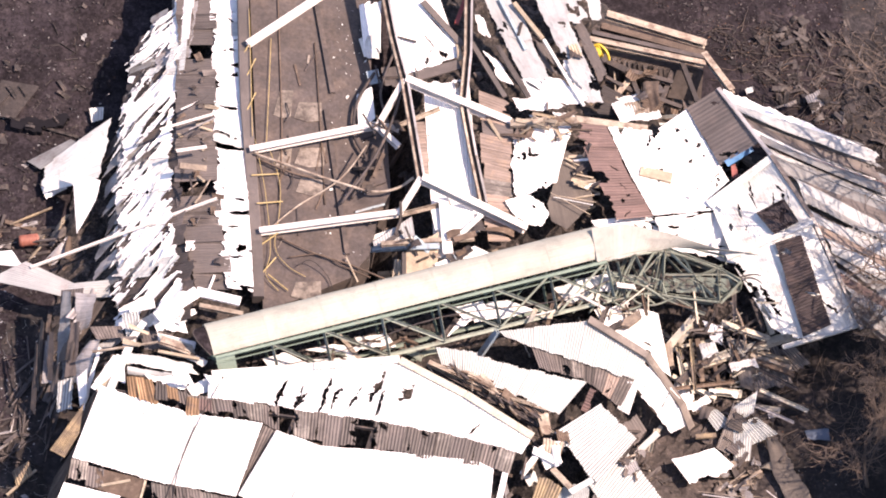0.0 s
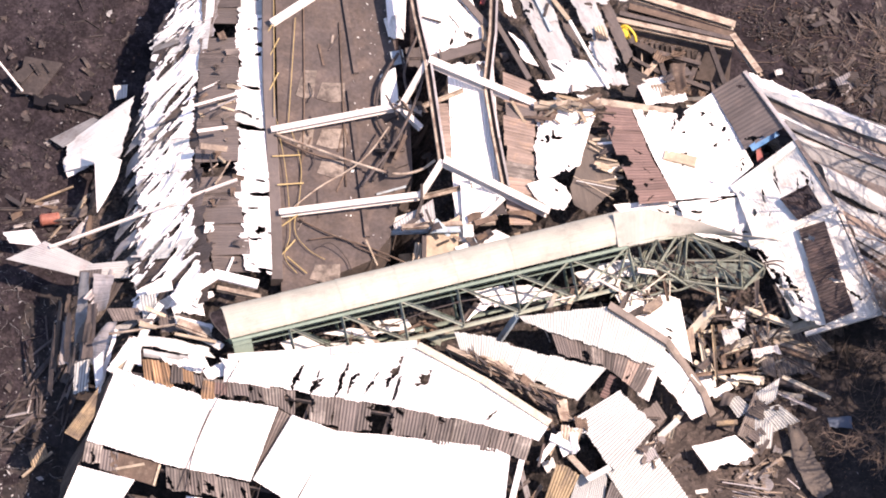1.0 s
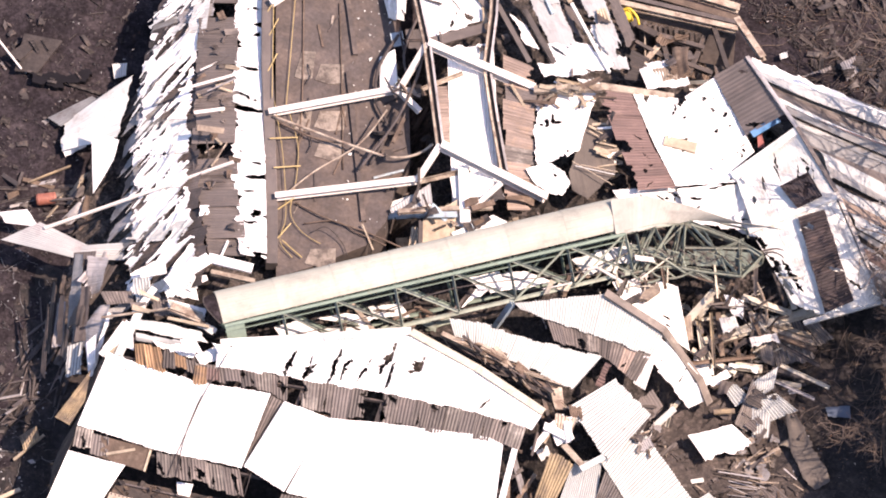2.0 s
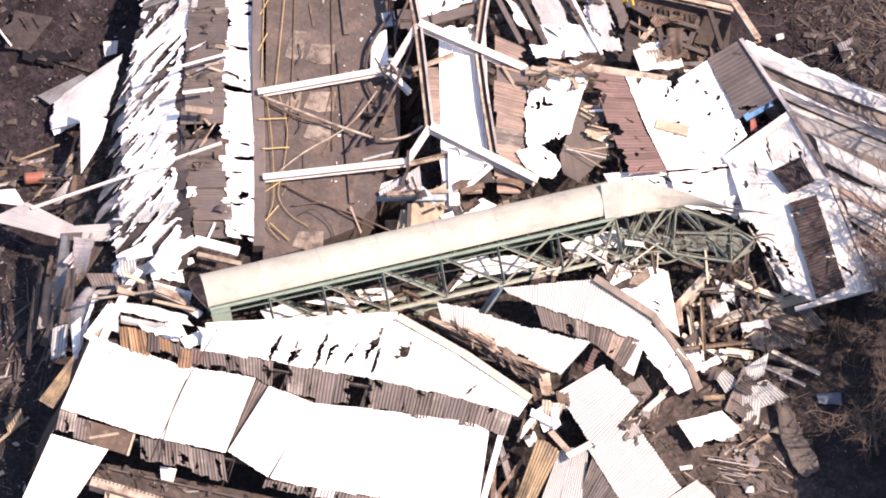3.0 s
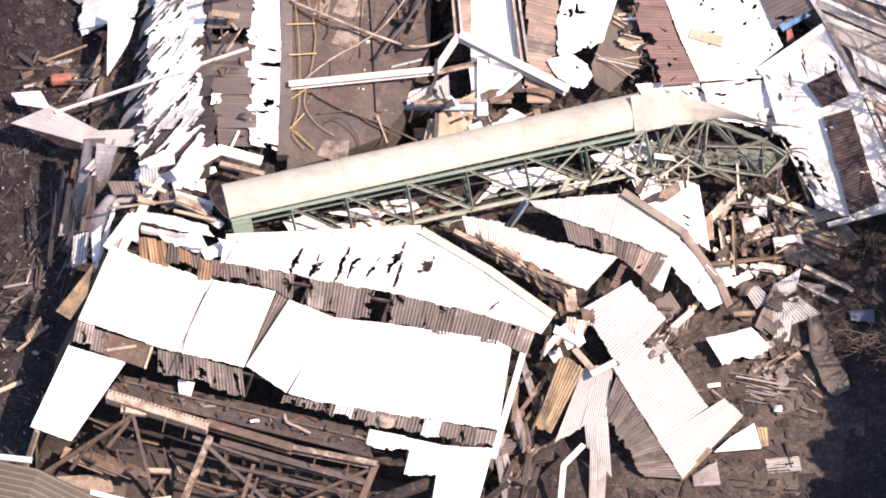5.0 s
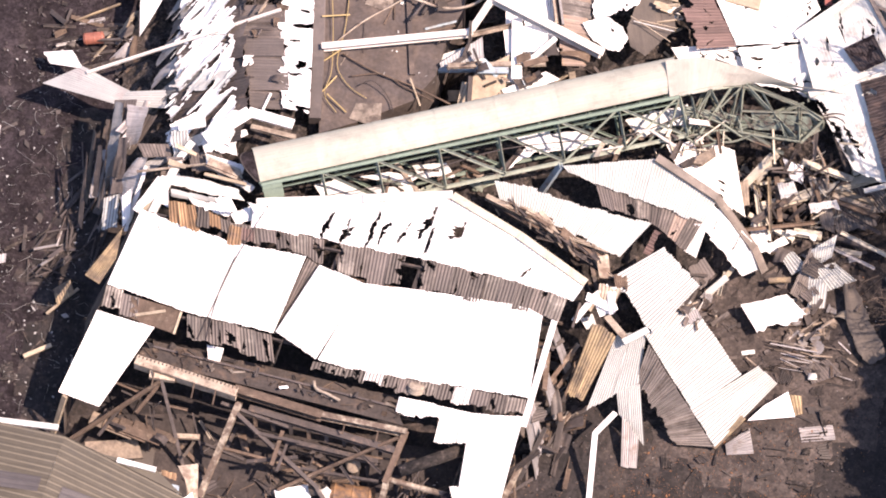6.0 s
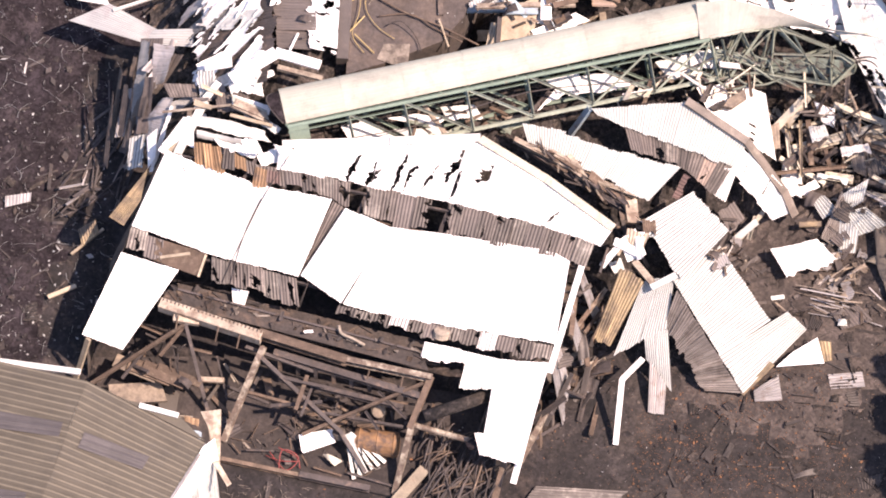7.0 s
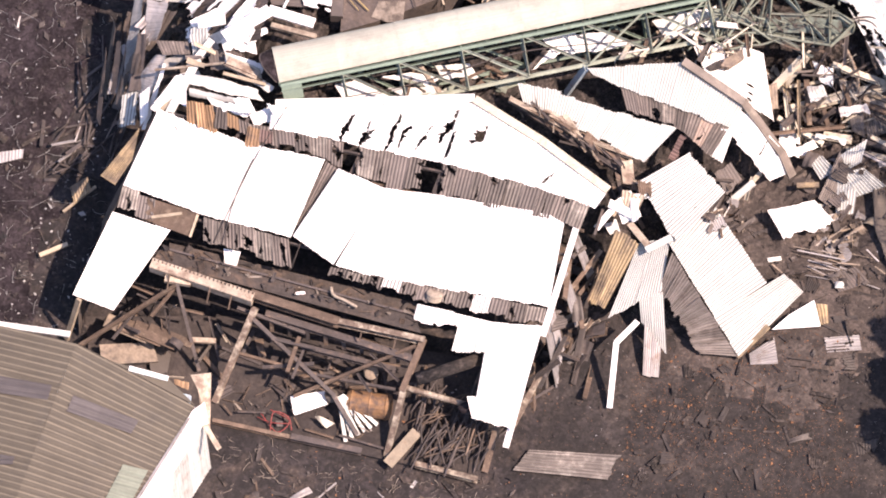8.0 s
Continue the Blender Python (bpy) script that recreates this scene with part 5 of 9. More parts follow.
def torn_slope():
    """Long slivers of torn sheet, packed side by side and all leaning one way, on the outer slope."""
    rng = random.Random(61)
    b0, b1, b2 = 15.81, 0.587, -0.006
    edge = [(20.0, -18.6), (26.9, -19.5), (31.4, -20.1), (35.6, -20.6), (41.5, -21.0), (44.5, -20.8), (45.7, -21.2), (47.1, -20.5), (48.7, -19.8), (50.1, -18.4), (51.7, -17.9), (60.0, -17.8)]
    inner = [(20.0, -14.6), (27.5, -15.0), (31.8, -16.2), (37.3, -17.0), (40.4, -17.4), (60.0, -17.1)]

    def at(line, y):
        for (ya, xa), (yb, xb) in zip(line, line[1:]):
            if y <= yb:
                return xa + (xb - xa) * max(0.0, (y - ya) / (yb - ya))
        return line[-1][1]

    def plane(line, rise):
        return [(x, y, b0 + b1 * x + b2 * y + rise) for y, x in sorted(((y, at(line, y)) for y in (25.2, 27.5, 29.5, 31.4, 33.5, 35.6, 38.0, 41.5, 44.5, 45.7, 47.1, 48.7, 50.1, 51.7, 56.0)), reverse=True)]

    outer, hem = plane(edge, 0.12), plane(inner, 0.12)
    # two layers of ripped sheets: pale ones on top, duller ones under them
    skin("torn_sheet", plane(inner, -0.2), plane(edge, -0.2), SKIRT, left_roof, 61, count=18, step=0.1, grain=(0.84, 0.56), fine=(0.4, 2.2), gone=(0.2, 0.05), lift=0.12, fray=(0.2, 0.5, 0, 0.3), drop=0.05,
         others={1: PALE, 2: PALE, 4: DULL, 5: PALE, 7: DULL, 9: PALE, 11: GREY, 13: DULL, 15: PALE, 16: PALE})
    skin("torn_sheet", hem, outer, WHITE, left_roof, 64, count=24, step=0.065, grain=(0.84, 0.56), fine=(0.42, 2.5), gone=(0.4, 0.05), lift=0.3, fray=(0.3, 0.6, 0, 0.4), drop=0.05,
         others={3: DULL, 8: DULL, 14: DULL, 20: DULL}, least=30)
    # single slivers stand off it
    for k in range(70):
        y = rng.uniform(26, 50)
        left, right = at(edge, y), at(inner, y)
        share = rng.uniform(0.0, 0.75)
        x = left + (right - left) * share
        w = rng.gauss(1.0, 0.14)
        d, side = Vector((math.cos(w), math.sin(w), b1 * math.cos(w) + rng.uniform(-0.02, 0.08))), Vector((-math.sin(w), math.cos(w), -b1 * math.sin(w) + rng.uniform(-0.2, 0.4)))
        p, long, wide = Vector((x, y, b0 + b1 * x + b2 * y + rng.uniform(0.14, 0.34))), rng.uniform(0.8, 2.0), rng.uniform(0.14, 0.4)
        skin("torn_sliver", [p - d * long / 2 - side * wide * 0.15, p + d * long / 2 - side * wide * 0.5], [p - d * long / 2 + side * wide * 0.15, p + d * long / 2 + side * wide * 0.4],
             rng.choices((WHITE, DULL, SKIRT, GREY), (4, 4, 2, 2 - 2 * share))[0], left_roof, 900 + k, step=0.1, gone=(0.7, 0.7), lift=0.05, fold=0.05, fray=(0.1, 0.1, 0.25, 0.3), least=9999)
    # under-sheets, mostly dark so that the rips above read as deep shade
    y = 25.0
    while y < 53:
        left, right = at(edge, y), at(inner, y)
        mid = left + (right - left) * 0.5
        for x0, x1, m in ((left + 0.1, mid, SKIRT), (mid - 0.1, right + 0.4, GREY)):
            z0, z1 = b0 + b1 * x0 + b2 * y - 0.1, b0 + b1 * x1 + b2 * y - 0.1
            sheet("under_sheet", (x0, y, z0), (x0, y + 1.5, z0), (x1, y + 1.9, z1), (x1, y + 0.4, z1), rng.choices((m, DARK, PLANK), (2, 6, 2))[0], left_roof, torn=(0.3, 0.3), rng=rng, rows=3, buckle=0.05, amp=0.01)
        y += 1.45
    # grey sheets slid down against the slope's foot
    for k in range(8):
        y = 29.5 + 1.55 * k
        x1 = at(edge, y) + 0.5
        z1 = b0 + b1 * x1 + b2 * y - 0.05
        x0, z0 = x1 - rng.uniform(1.0, 1.9), z1 - rng.uniform(0.9, 1.6)
        sheet("slid_sheet", (x0, y - 1.2, z0), (x0 + 0.3, y + rng.uniform(0.0, 0.5), z0), (x1 + 0.3, y + 1.6, z1 + 0.1), (x1, y, z1), (SKIRT, GREY, SKIRT, PLANK)[k % 4], left_roof, torn=(0.5, 0.3), rng=rng, rows=6, buckle=0.06, amp=0.008)
    # broad pale sheet still in place at the far end
    for k in range(3):
        ya, yb = 44.6 + 2.4 * k, 47.1 + 2.4 * k
        sheet("torn_sheet", *[(x, y, b0 + b1 * x + b2 * y + 0.22) for x, y in ((-18.5, ya), (-18.4, yb), (-17.3, yb), (-17.2, ya))], WHITE if k else DULL, left_roof, torn=(0.25, 0.05), buckle=0.02, rng=rng, amp=0.008, rows=5)


torn_slope()
heap("rubble_heap", [(-23.4, 24), (-19, 21.5), (-10, 22), (-8.6, 29), (-9.6, 34), (-10.4, 62), (-17.4, 62), (-17.6, 52), (-19.4, 48.5), (-20.6, 46), (-21.4, 42.5), (-23.2, 40), (-23.6, 36)],
     [(-23.4, 30, 0.2), (-22.5, 40, 0.4), (-21.5, 34, 0.7), (-22.4, 26, 0.6), (-20, 40, 2.4), (-17, 34, 4.6), (-17, 42, 4.6), (-14, 36, 5.4), (-14, 45, 5.4), (-14, 28, 5.4), (-19, 27, 3.2), (-17, 24, 3.6), (-13, 24, 4.6), (-19, 46, 3.0), (-14, 58, 5.2)],
     RUBBLE, "dark rubble heaped under the torn roof", skirt=1.3)
# white sheets slid off the slope
loose_sheet("slid_sheet", (-25.42, 39.55, 0.6), (-25.11, 37.47, 0.6), (-21.6, 37.92, 2.6), (-21.22, 42.31, 3), DULL, "large white sheet slid off onto the dirt", amp=0.006, buckle=0.08, rows=6, torn=(0.3, 0.3))
loose_sheet("slid_sheet", (-26.34, 39.97, 0.4), (-25.39, 39.3, 0.6), (-23.24, 40.95, 1.6), (-23.8, 41.44, 1.2), SKIRT, "narrow grey strip lying on the dirt", amp=0.01, buckle=0.03)
loose_sheet("slid_sheet", (-23.31, 38.08, 2.6), (-21.43, 37.2, 3.2), (-21.57, 35.74, 3.2), (-22.42, 33.5, 2.6), WHITE, "white sheet standing against the heap", amp=0.012, buckle=0.05)
loose_sheet("slid_sheet", (-25.29, 38.19, 0.5), (-23.95, 38.63, 0.9), (-23.55, 37.91, 0.8), (-24.71, 37.15, 0.4), WHITE, "crumpled white sheet on the dirt", amp=0.01, buckle=0.05, torn=(0.2, 0.2))
loose_sheet("slid_sheet", (-28.23, 32.25, 1), (-27.72, 31.64, 0.9), (-25.36, 31.29, 1.6), (-26.22, 32.34, 1.7), WHITE, "white sheet end resting on the debris", amp=0.01, buckle=0.05, torn=(0.3, 0.1))
loose_sheet("slid_sheet", (-27.39, 29.21, 2.9), (-25.16, 30.46, 3.4), (-21.57, 29.18, 3.4), (-22.79, 28.52, 3), PALE, "dull grey-white folded sheet propped on the debris", amp=0.012, buckle=0.1, rows=6)
loose_sheet("slid_sheet", (-23.58, 29.22, 3), (-22.45, 28.55, 2.9), (-19.48, 28.55, 3.6), (-19.77, 29.61, 3.8), PALE, "dull grey-white crumpled sheet on the heap", amp=0.012, buckle=0.1, rows=6, torn=(0.3, 0.3))
loose_sheet("slid_sheet", (-23.04, 44.46, 0.5), (-22.15, 44.68, 0.5), (-22.09, 43.81, 0.4), (-22.75, 43.45, 0.4), DULL, "small pale ribbed sheet on the dirt")
beam("long_pole", (-24.82, 30.03, 3.5), (-14.02, 34.6, 6.6), 0.16, 0.16, PAINTED, None, "long white steel pole lying over the torn roof", category="steel pole")
drum("red_drum", (-26.04, 33.87, 0.45), (-24.82, 34.2, 0.5), 0.36, SUN_RED, "sun-bleached red drum lying in the dirt", "drum")
plate("dirt_slab", [(-28.95, 43.12, 0.3), (-28.8, 45.83, 0.5), (-26.35, 45.68, 0.5), (-27.54, 43.18, 0.35)], 0.12, SOOT_FLOOR, None, "flat brown slab lying on the dirt", "slab")
beam("white_prop", (-30.46, 45.07, 0.9), (-28.54, 43.25, 0.4), 0.12, 0.12, PAINTED, None, "white steel strut on the dirt", category="steel strut")
# deck things
for k, (p, q) in enumerate(((((-11.28, 43.61, 6.15)), (-10.32, 41.63, 6.15)), ((-10, 42.95, 6.15), (-8.39, 41.58, 6.15)), ((-9.57, 39.62, 6.15), (-7.89, 38.19, 6.15)), ((-9.26, 37.23, 6.15), (-7.7, 36.12, 6.15)), ((-10.72, 39.32, 6.15), (-9.94, 37.88, 6.15)), ((-8.71, 29.75, 6.15), (-7, 28.45, 6.15)))):
    p, q = vec(p), vec(q)
    plate("machine_pad", [p + Vector((0.12, -0.1 * (k % 3), -0.1)), (q.x - 0.1 * (k % 2), p.y + 0.08, p.z - 0.1), q + Vector((0.05, 0.1, -0.1)), (q.x * 0.5 + p.x * 0.5, q.y - 0.12, p.z - 0.1), (p.x - 0.08, q.y + 0.05, p.z - 0.1)], 0.06, DUST, None, "low dusty machine pad on the sooty deck", "machine pad", "machine pads")
for a, b, m in (((-9.96, 51.71, 6.12), (-7.9, 43.81, 6.12), DECK), ((-8.16, 42.51, 6.1), (-5.72, 31.97, 6.1), DECK)):
    beam("deck_rail", a, b, 0.3, 0.18, m, None, "sooty rail lying along the deck", "channel", category="rail", group="deck rails")
rails = thing("guard_rail", (-11, 36, 6), "fallen yellow tubular guard rail along the deck", "guard rail")
for line in (((-13.75, 49.18, 6.5), (-13.16, 44.99, 6.5), (-12.43, 39.6, 6.5)), ((-12.14, 47.33, 6.2), (-11.82, 43.28, 6.2), (-11.53, 39.45, 6.2)), ((-12.27, 39.49, 6.4), (-11.19, 35.76, 6.3), (-10.39, 31.55, 6.3), (-10.47, 29.7, 6.3), (-9.57, 28.68, 6.2)),
             ((-11.44, 39.27, 6.3), (-10.43, 36.78, 6.2), (-10.15, 34.33, 6.2), (-10.15, 31.86, 6.2), (-9.25, 30.57, 6.2), (-8.03, 29.91, 6.2))):
    pipe("rail_tube", line, 0.024, YELLOW, rails, sides=6)
for a, b in (((-12.9, 45.38, 6.6), (-13.31, 44.16, 6.3)), ((-12.6, 42.8, 6.6), (-13.01, 41.54, 6.3)), ((-12.15, 36.68, 6.5), (-10.49, 37.23, 6.2)), ((-11.59, 34.65, 6.5), (-10.04, 35.22, 6.2)), ((-10.07, 32.66, 6.5), (-11.04, 31.8, 6.2)),
             ((-9.99, 30.94, 6.4), (-10.74, 29.72, 6.2)), ((-10.33, 29.72, 6.3), (-9, 28.77, 6.2)), ((-13.36, 46.68, 6.6), (-13.67, 45.9, 6.3))):
    beam("rail_post", a, b, 0.085, 0.085, YELLOW, rails, shape="tube")
for k, u in enumerate((0.1, 0.45, 0.8)):
    p = vec((-10.79, 43.38, 6.1)).lerp(vec((-9.67, 36.36, 6.1)), u)
    pipe("hose", [p, p + Vector((0.15, -0.4, 0.12)), p + Vector((0.3 - 0.4 * (k % 2), -0.9, 0.1)), p + Vector((0.1, -1.5, 0.05))], 0.04, DARK, None, "short dark hose on the sooty deck", 6, "hose", "hoses")
pipe("wire", [(-8.65, 30.57, 6.3), (-7.85, 30.9, 6.6), (-6.82, 30.23, 6.3), (-6.36, 29.34, 6.2)], 0.03, DARK, None, "thin dark wire on the deck", 6, "wire")
# white portal frames over the deck
portal = thing("roof_frame", (-4, 38, 6), "white painted steel roof frame left standing over the deck", "steel frame")
for a, b, w in (((-12.47, 38.51, 6.5), (-5.09, 41.15, 6.9), 0.5), ((-5.16, 41.14, 6.9), (-3.55, 41.06, 7), 0.45), ((-11.2, 32.6, 6.5), (-2.94, 34.85, 6.95), 0.5), ((-13.52, 46.38, 6.6), (-8.4, 51.2, 7.4), 0.5), ((-4.71, 40.79, 7.2), (-3.43, 39.87, 6.8), 0.4)):
    beam("rafter", a, b, w * 0.8, 0.4, PAINTED, portal, "", "i")
for a, b, w in (((-3.56, 43.54, 8.8), (3.21, 42.7, 6.7), 0.5), ((-1.82, 36.7, 8.3), (4.92, 35.45, 6), 0.5)):
    beam("rafter", a, b, w, 0.55, PAINTED, portal, "", "i")
for a, b in (((-1.79, 36.74, 8.3), (-2.93, 34.7, 7)), ((-3.56, 43.54, 8.8), (-4.94, 40.67, 7.2))):
    beam("strut", a, b, 0.34, 0.34, PAINTED, portal, "", "i")
beam("strut", (-2.83, 34.71, 7), (0.15, 36.35, 6.6), 0.24, 0.24, CREAM_STEEL, portal, "", "angle")
beam("strut", (-3.62, 41.31, 7), (-1.19, 42.75, 7.3), 0.22, 0.22, CREAM_STEEL, portal, "", "angle")
beam("strut", (1.82, 42.43, 7.2), (2.85, 41.17, 6.8), 0.2, 0.2, TIMBER, portal)
pipe("bent_tie", [(-12.16, 38.31, 6.5), (-9.56, 37.54, 6.6), (-6.69, 36.74, 6.7), (-4.57, 36.4, 6.7), (-3.17, 36.73, 6.9), (-2.29, 37.28, 7.4)], 0.085, CREAM_STEEL, portal, "bent cream tie")
pipe("bent_tie", [(-11.7, 38.01, 6.3), (-9.52, 37.23, 6.4), (-7.76, 37.08, 6.4)], 0.055, RUST, portal)
pipe("bent_tie", [(-10.83, 32.71, 6.3), (-9.2, 34.77, 6.4), (-6.73, 37.03, 6.7), (-5.38, 39.42, 7.2)], 0.055, CREAM_STEEL, portal)
pipe("bent_tie", [(-6.51, 35.32, 6.5), (-4.85, 38.58, 7), (-3.99, 41.26, 7.6), (-3.7, 42.86, 8.4)], 0.09, DARK, portal)
for line in (((-6.26, 52.88, 8.9), (-4.6, 46.71, 8.8), (-3.55, 43.46, 8.8), (-1.81, 36.69, 8.25)), ((-0.53, 54.22, 8.3), (0.13, 46.87, 7.8), (0.21, 43.25, 7.5), (1.19, 39.76, 6.95), (2.16, 36.75, 6.35))):
    for a, b in zip(line, line[1:]):
        a, b = vec(a), vec(b)
        out = Vector((0.19, 0, 0))
        beam("ridge_channel", a - out, b - out, 0.14, 0.35, CREAM_STEEL, portal, "", "channel")
        beam("ridge_channel", a + out, b + out, 0.14, 0.35, GREY, portal, "", "channel")
        beam("ridge_web", a - Vector((0, 0, 0.12)), b - Vector((0, 0, 0.12)), 0.26, 0.08, DARK, portal)

# ---- broken roofs right of the deck ----
broken = thing("broken_roof", (4, 38, 0), "broken roof of white, pink-brown and brown corrugated sheets", "roof")
strip(broken, "white_sheet", [(-2.38, 44.54, 7.4), (0.31, 45.4, 7.5)], [(-0.55, 33.97, 5.4), (2.21, 35.17, 5.6)], 3, WHITE, 71, torn=(0.3, 0.1), jit=0.03, rows=6)
strip(broken, "brown_sheet", [(-2.86, 41.77, 6.8), (-2, 37.53, 6.6)], [(-1.77, 41.98, 6.8), (-1.18, 37.72, 6.5)], 4, FLUTE, 72, torn=(0.1, 0.15), jit=0.04, amp=0.016)
strip(broken, "brown_sheet", [(1.05, 44.67, 7), (1.69, 39.73, 6.8), (2.57, 34.41, 5.7)], [(3.08, 44.04, 7), (3.61, 40.09, 6.7), (4.27, 34.74, 5.6)], 10, FLUTE, 73, torn=(0.1, 0.6), jit=0.06, tilt=0.12, amp=0.014, vary_torn=True, others={2: PLANK, 6: WORN_LIT})
skin("white_sheet", [(3.24, 41.91, 7.00), (4.19, 42.35, 7.00), (7.20, 43.22, 7.00)], [(3.82, 37.22, 6.50), (5.17, 37.71, 6.50), (6.49, 38.47, 6.60), (6.77, 41.29, 6.60)], WHITE, broken, 74, count=4, step=0.08, grain=(1.0, 0.3), fine=(0.5, 1.4), gone=(0.6, 0.62), lift=0.12, fold=0.08, fray=(0.3, 0.3, 0.3, 0.35), drop=0.02)
skin("white_sheet", [(3.32, 37.01, 6.45), (4.63, 37.88, 6.45), (5.91, 37.22, 6.45)], [(4.31, 36.11, 6.00), (5.59, 35.52, 5.90), (6.46, 36.55, 6.00)], WHITE, broken, 75, count=2, step=0.08, gone=(0.7, 0.6), lift=0.1, fray=(0.2, 0.3, 0.15, 0.2))
skin("slate_panel", [(6.03, 37.19, 6.40), (6.76, 41.49, 6.50), (8.09, 40.58, 6.60)], [(6.39, 36.24, 6.00), (7.41, 35.65, 6.10), (8.92, 37.67, 6.30)], SLATE, broken, 87, "flat brown panel", step=0.12, gone=(0.95, 0.95), lift=0.02, fray=(0.12, 0.12, 0.1, 0.1))
strip(broken, "red_brown_sheet", [(7, 42.65, 7.55), (8.55, 39.63, 7.25), (10.23, 36.25, 6.95)], [(9.15, 42.94, 7.3), (10.6, 40.02, 7.15), (12.52, 36.91, 6.85)], 8, MAUVE, 76, torn=(0.55, 0.02), jit=0.03, amp=0.016, tilt=0.06, vary_torn=True, wild=2, rows=14)
skin("white_sheet", [(9.18, 43.01, 7.2), (10.67, 40.06, 7.1), (12.56, 36.95, 6.8)], [(12.56, 43.53, 6.6), (14.21, 41.08, 6.4), (17.06, 38.17, 6.7)], WHITE, broken, 77, count=8, step=0.085, grain=(-0.75, 0.65), fine=(0.55, 1.9), gone=(0.8, 0.12), lift=0.16, fray=(0.05, 0.15, 0.05, 0.1), drop=0.015)
strip(broken, "white_sheet", [(14.02, 45.28, 6.85), (15.59, 42.74, 6.75), (16.99, 40.38, 6.7)], [(12.31, 43.65, 6.55), (13.82, 41.14, 6.35), (15.64, 38.6, 6.55)], 6, WHITE, 78, torn=(0.05, 0.15), jit=0.015, tilt=0.05, wild=4, rows=14)
skin("white_sheet", [(12.57, 36.87, 6.8), (17.06, 38.17, 6.7), (19.27, 38.3, 7)], [(13.67, 34.88, 6.3), (16.38, 34.85, 6.1), (17.79, 34.35, 6.3)], WHITE, broken, 79, count=7, step=0.085, grain=(1.0, -0.25), fine=(0.5, 1.9), gone=(0.5, 0.4), lift=0.14, fold=0.2, fray=(0.05, 0.2, 0.1, 0.1), drop=0.04, others={3: DULL, 5: DULL})
strip(broken, "white_sheet", [(8.81, 36.47, 6.3), (12.39, 37.39, 6.4)], [(9.82, 35.29, 6), (14.16, 35.88, 6)], 4, WHITE, 86, torn=(0.05, 0.15), jit=0.02, tilt=0.05, wild=6, rows=10, amp=0.012)
hip = thing("hipped_roof", (20, 38, 0), "sagging hipped roof with white and brown corrugated sheets", "roof")
strip(hip, "brown_sheet", [(13.94, 45.2, 6.95), (16.91, 40.31, 6.9)], [(15.79, 46.52, 7.6), (19.29, 41.22, 8.7)], 5, PLANK, 81, missing=(4,), torn=(0.05, 0.05), jit=0.02, amp=0.012, pitch=0.32, slits={3: ((0.7, 0.1, 0.5, 0.2, 0.3),), 0: ((0.6, 0.6, 0.8, 0.12, 0.3),)})
# white hip rows in DULL: tree shade is put into their colour
strip(hip, "white_sheet", [(15.98, 38.41, 6.9), (17.38, 39.85, 7.2), (19.38, 40.98, 8.7)], [(17.52, 34.71, 7), (20.09, 35.82, 7.8), (22.09, 37.17, 8.4)], 6, DULL, 82, torn=(0.02, 0.02), jit=0.02, tilt=0.05, wild=3, rows=14, amp=0.003)
# black sheet under the holes paints the shade inside the roof
sheet("dark_void", (18.74, 37.31, 7.93), (20.33, 38.23, 8.53), (21.36, 36.64, 8.53), (19.97, 35.85, 8.03), COAL_AND_SHADE, hip, "black sheet standing in for shade under the rooflight holes", amp=0.0)
sheet("rooflight_sheet", (18.74, 37.26, 8), (20.33, 38.18, 8.6), (21.36, 36.59, 8.6), (19.96, 35.8, 8.1), MAROON, hip, "sooty rooflight with holes", torn=(0.3, 0.3), amp=0.012, slits=((0.3, 0.1, 0.6, 0.12, 0.3), (0.6, 0.3, 0.9, 0.15, -0.3), (0.8, 0.1, 0.5, 0.1, 0.2)))
strip(hip, "white_sheet", [(17.37, 34.55, 6.9), (20.12, 35.56, 7.75), (22.13, 36.75, 8.3)], [(20.58, 31.32, 4.4), (22.44, 30.89, 4.1), (25.82, 32.34, 4.3)], 8, DULL, 83, torn=(0.02, 0.25), jit=0.03, tilt=0.05, rows=14, amp=0.003, slits={0: ((0.5, 0.3, 0.9, 0.5, 0.3), (0.3, 0.05, 0.3, 0.3, 0.2)), 1: ((0.4, 0.4, 0.8, 0.4, 0.4),), 6: ((0.5, 0.7, 0.85, 0.25, 0.6),)})
sheet("rooflight_sheet", (20.03, 35.2, 8.03), (22.44, 30.94, 4.53), (24.09, 32.0, 4.68), (21.6, 35.89, 8.28), MAROON, hip, "long sooty maroon rooflight", torn=(0.05, 0.05), rows=8, amp=0.02, slits=((0.12, 0.1, 0.5, 0.03, 0.05), (0.62, 0.5, 1.0, 0.02, 0.1)))
beam("valley_trim", (15.86, 38.23, 6.9), (19.41, 41.03, 8.75), 0.5, 0.12, DULL, hip, "pale valley trim")
beam("valley_trim", (17.23, 34.5, 6.95), (22.17, 36.9, 8.45), 0.55, 0.12, DULL, hip, "pale valley trim")
beam("eaves_trim", (21.29, 30.31, 4.1), (25.94, 32.53, 4.3), 0.3, 0.14, DULL, hip, "pale eaves trim")
for k, (a, b) in enumerate((((15.78, 46.5, 7.7), (19.33, 41.08, 8.85)), ((19.33, 41.08, 8.85), (22.15, 37.11, 8.5)), ((22.15, 37.11, 8.5), (26.03, 32.15, 4.4)))):
    beam("hip_cap", a, b, 0.26, 0.1, GREY if k != 1 else PLANK, hip, "grey hip cap")
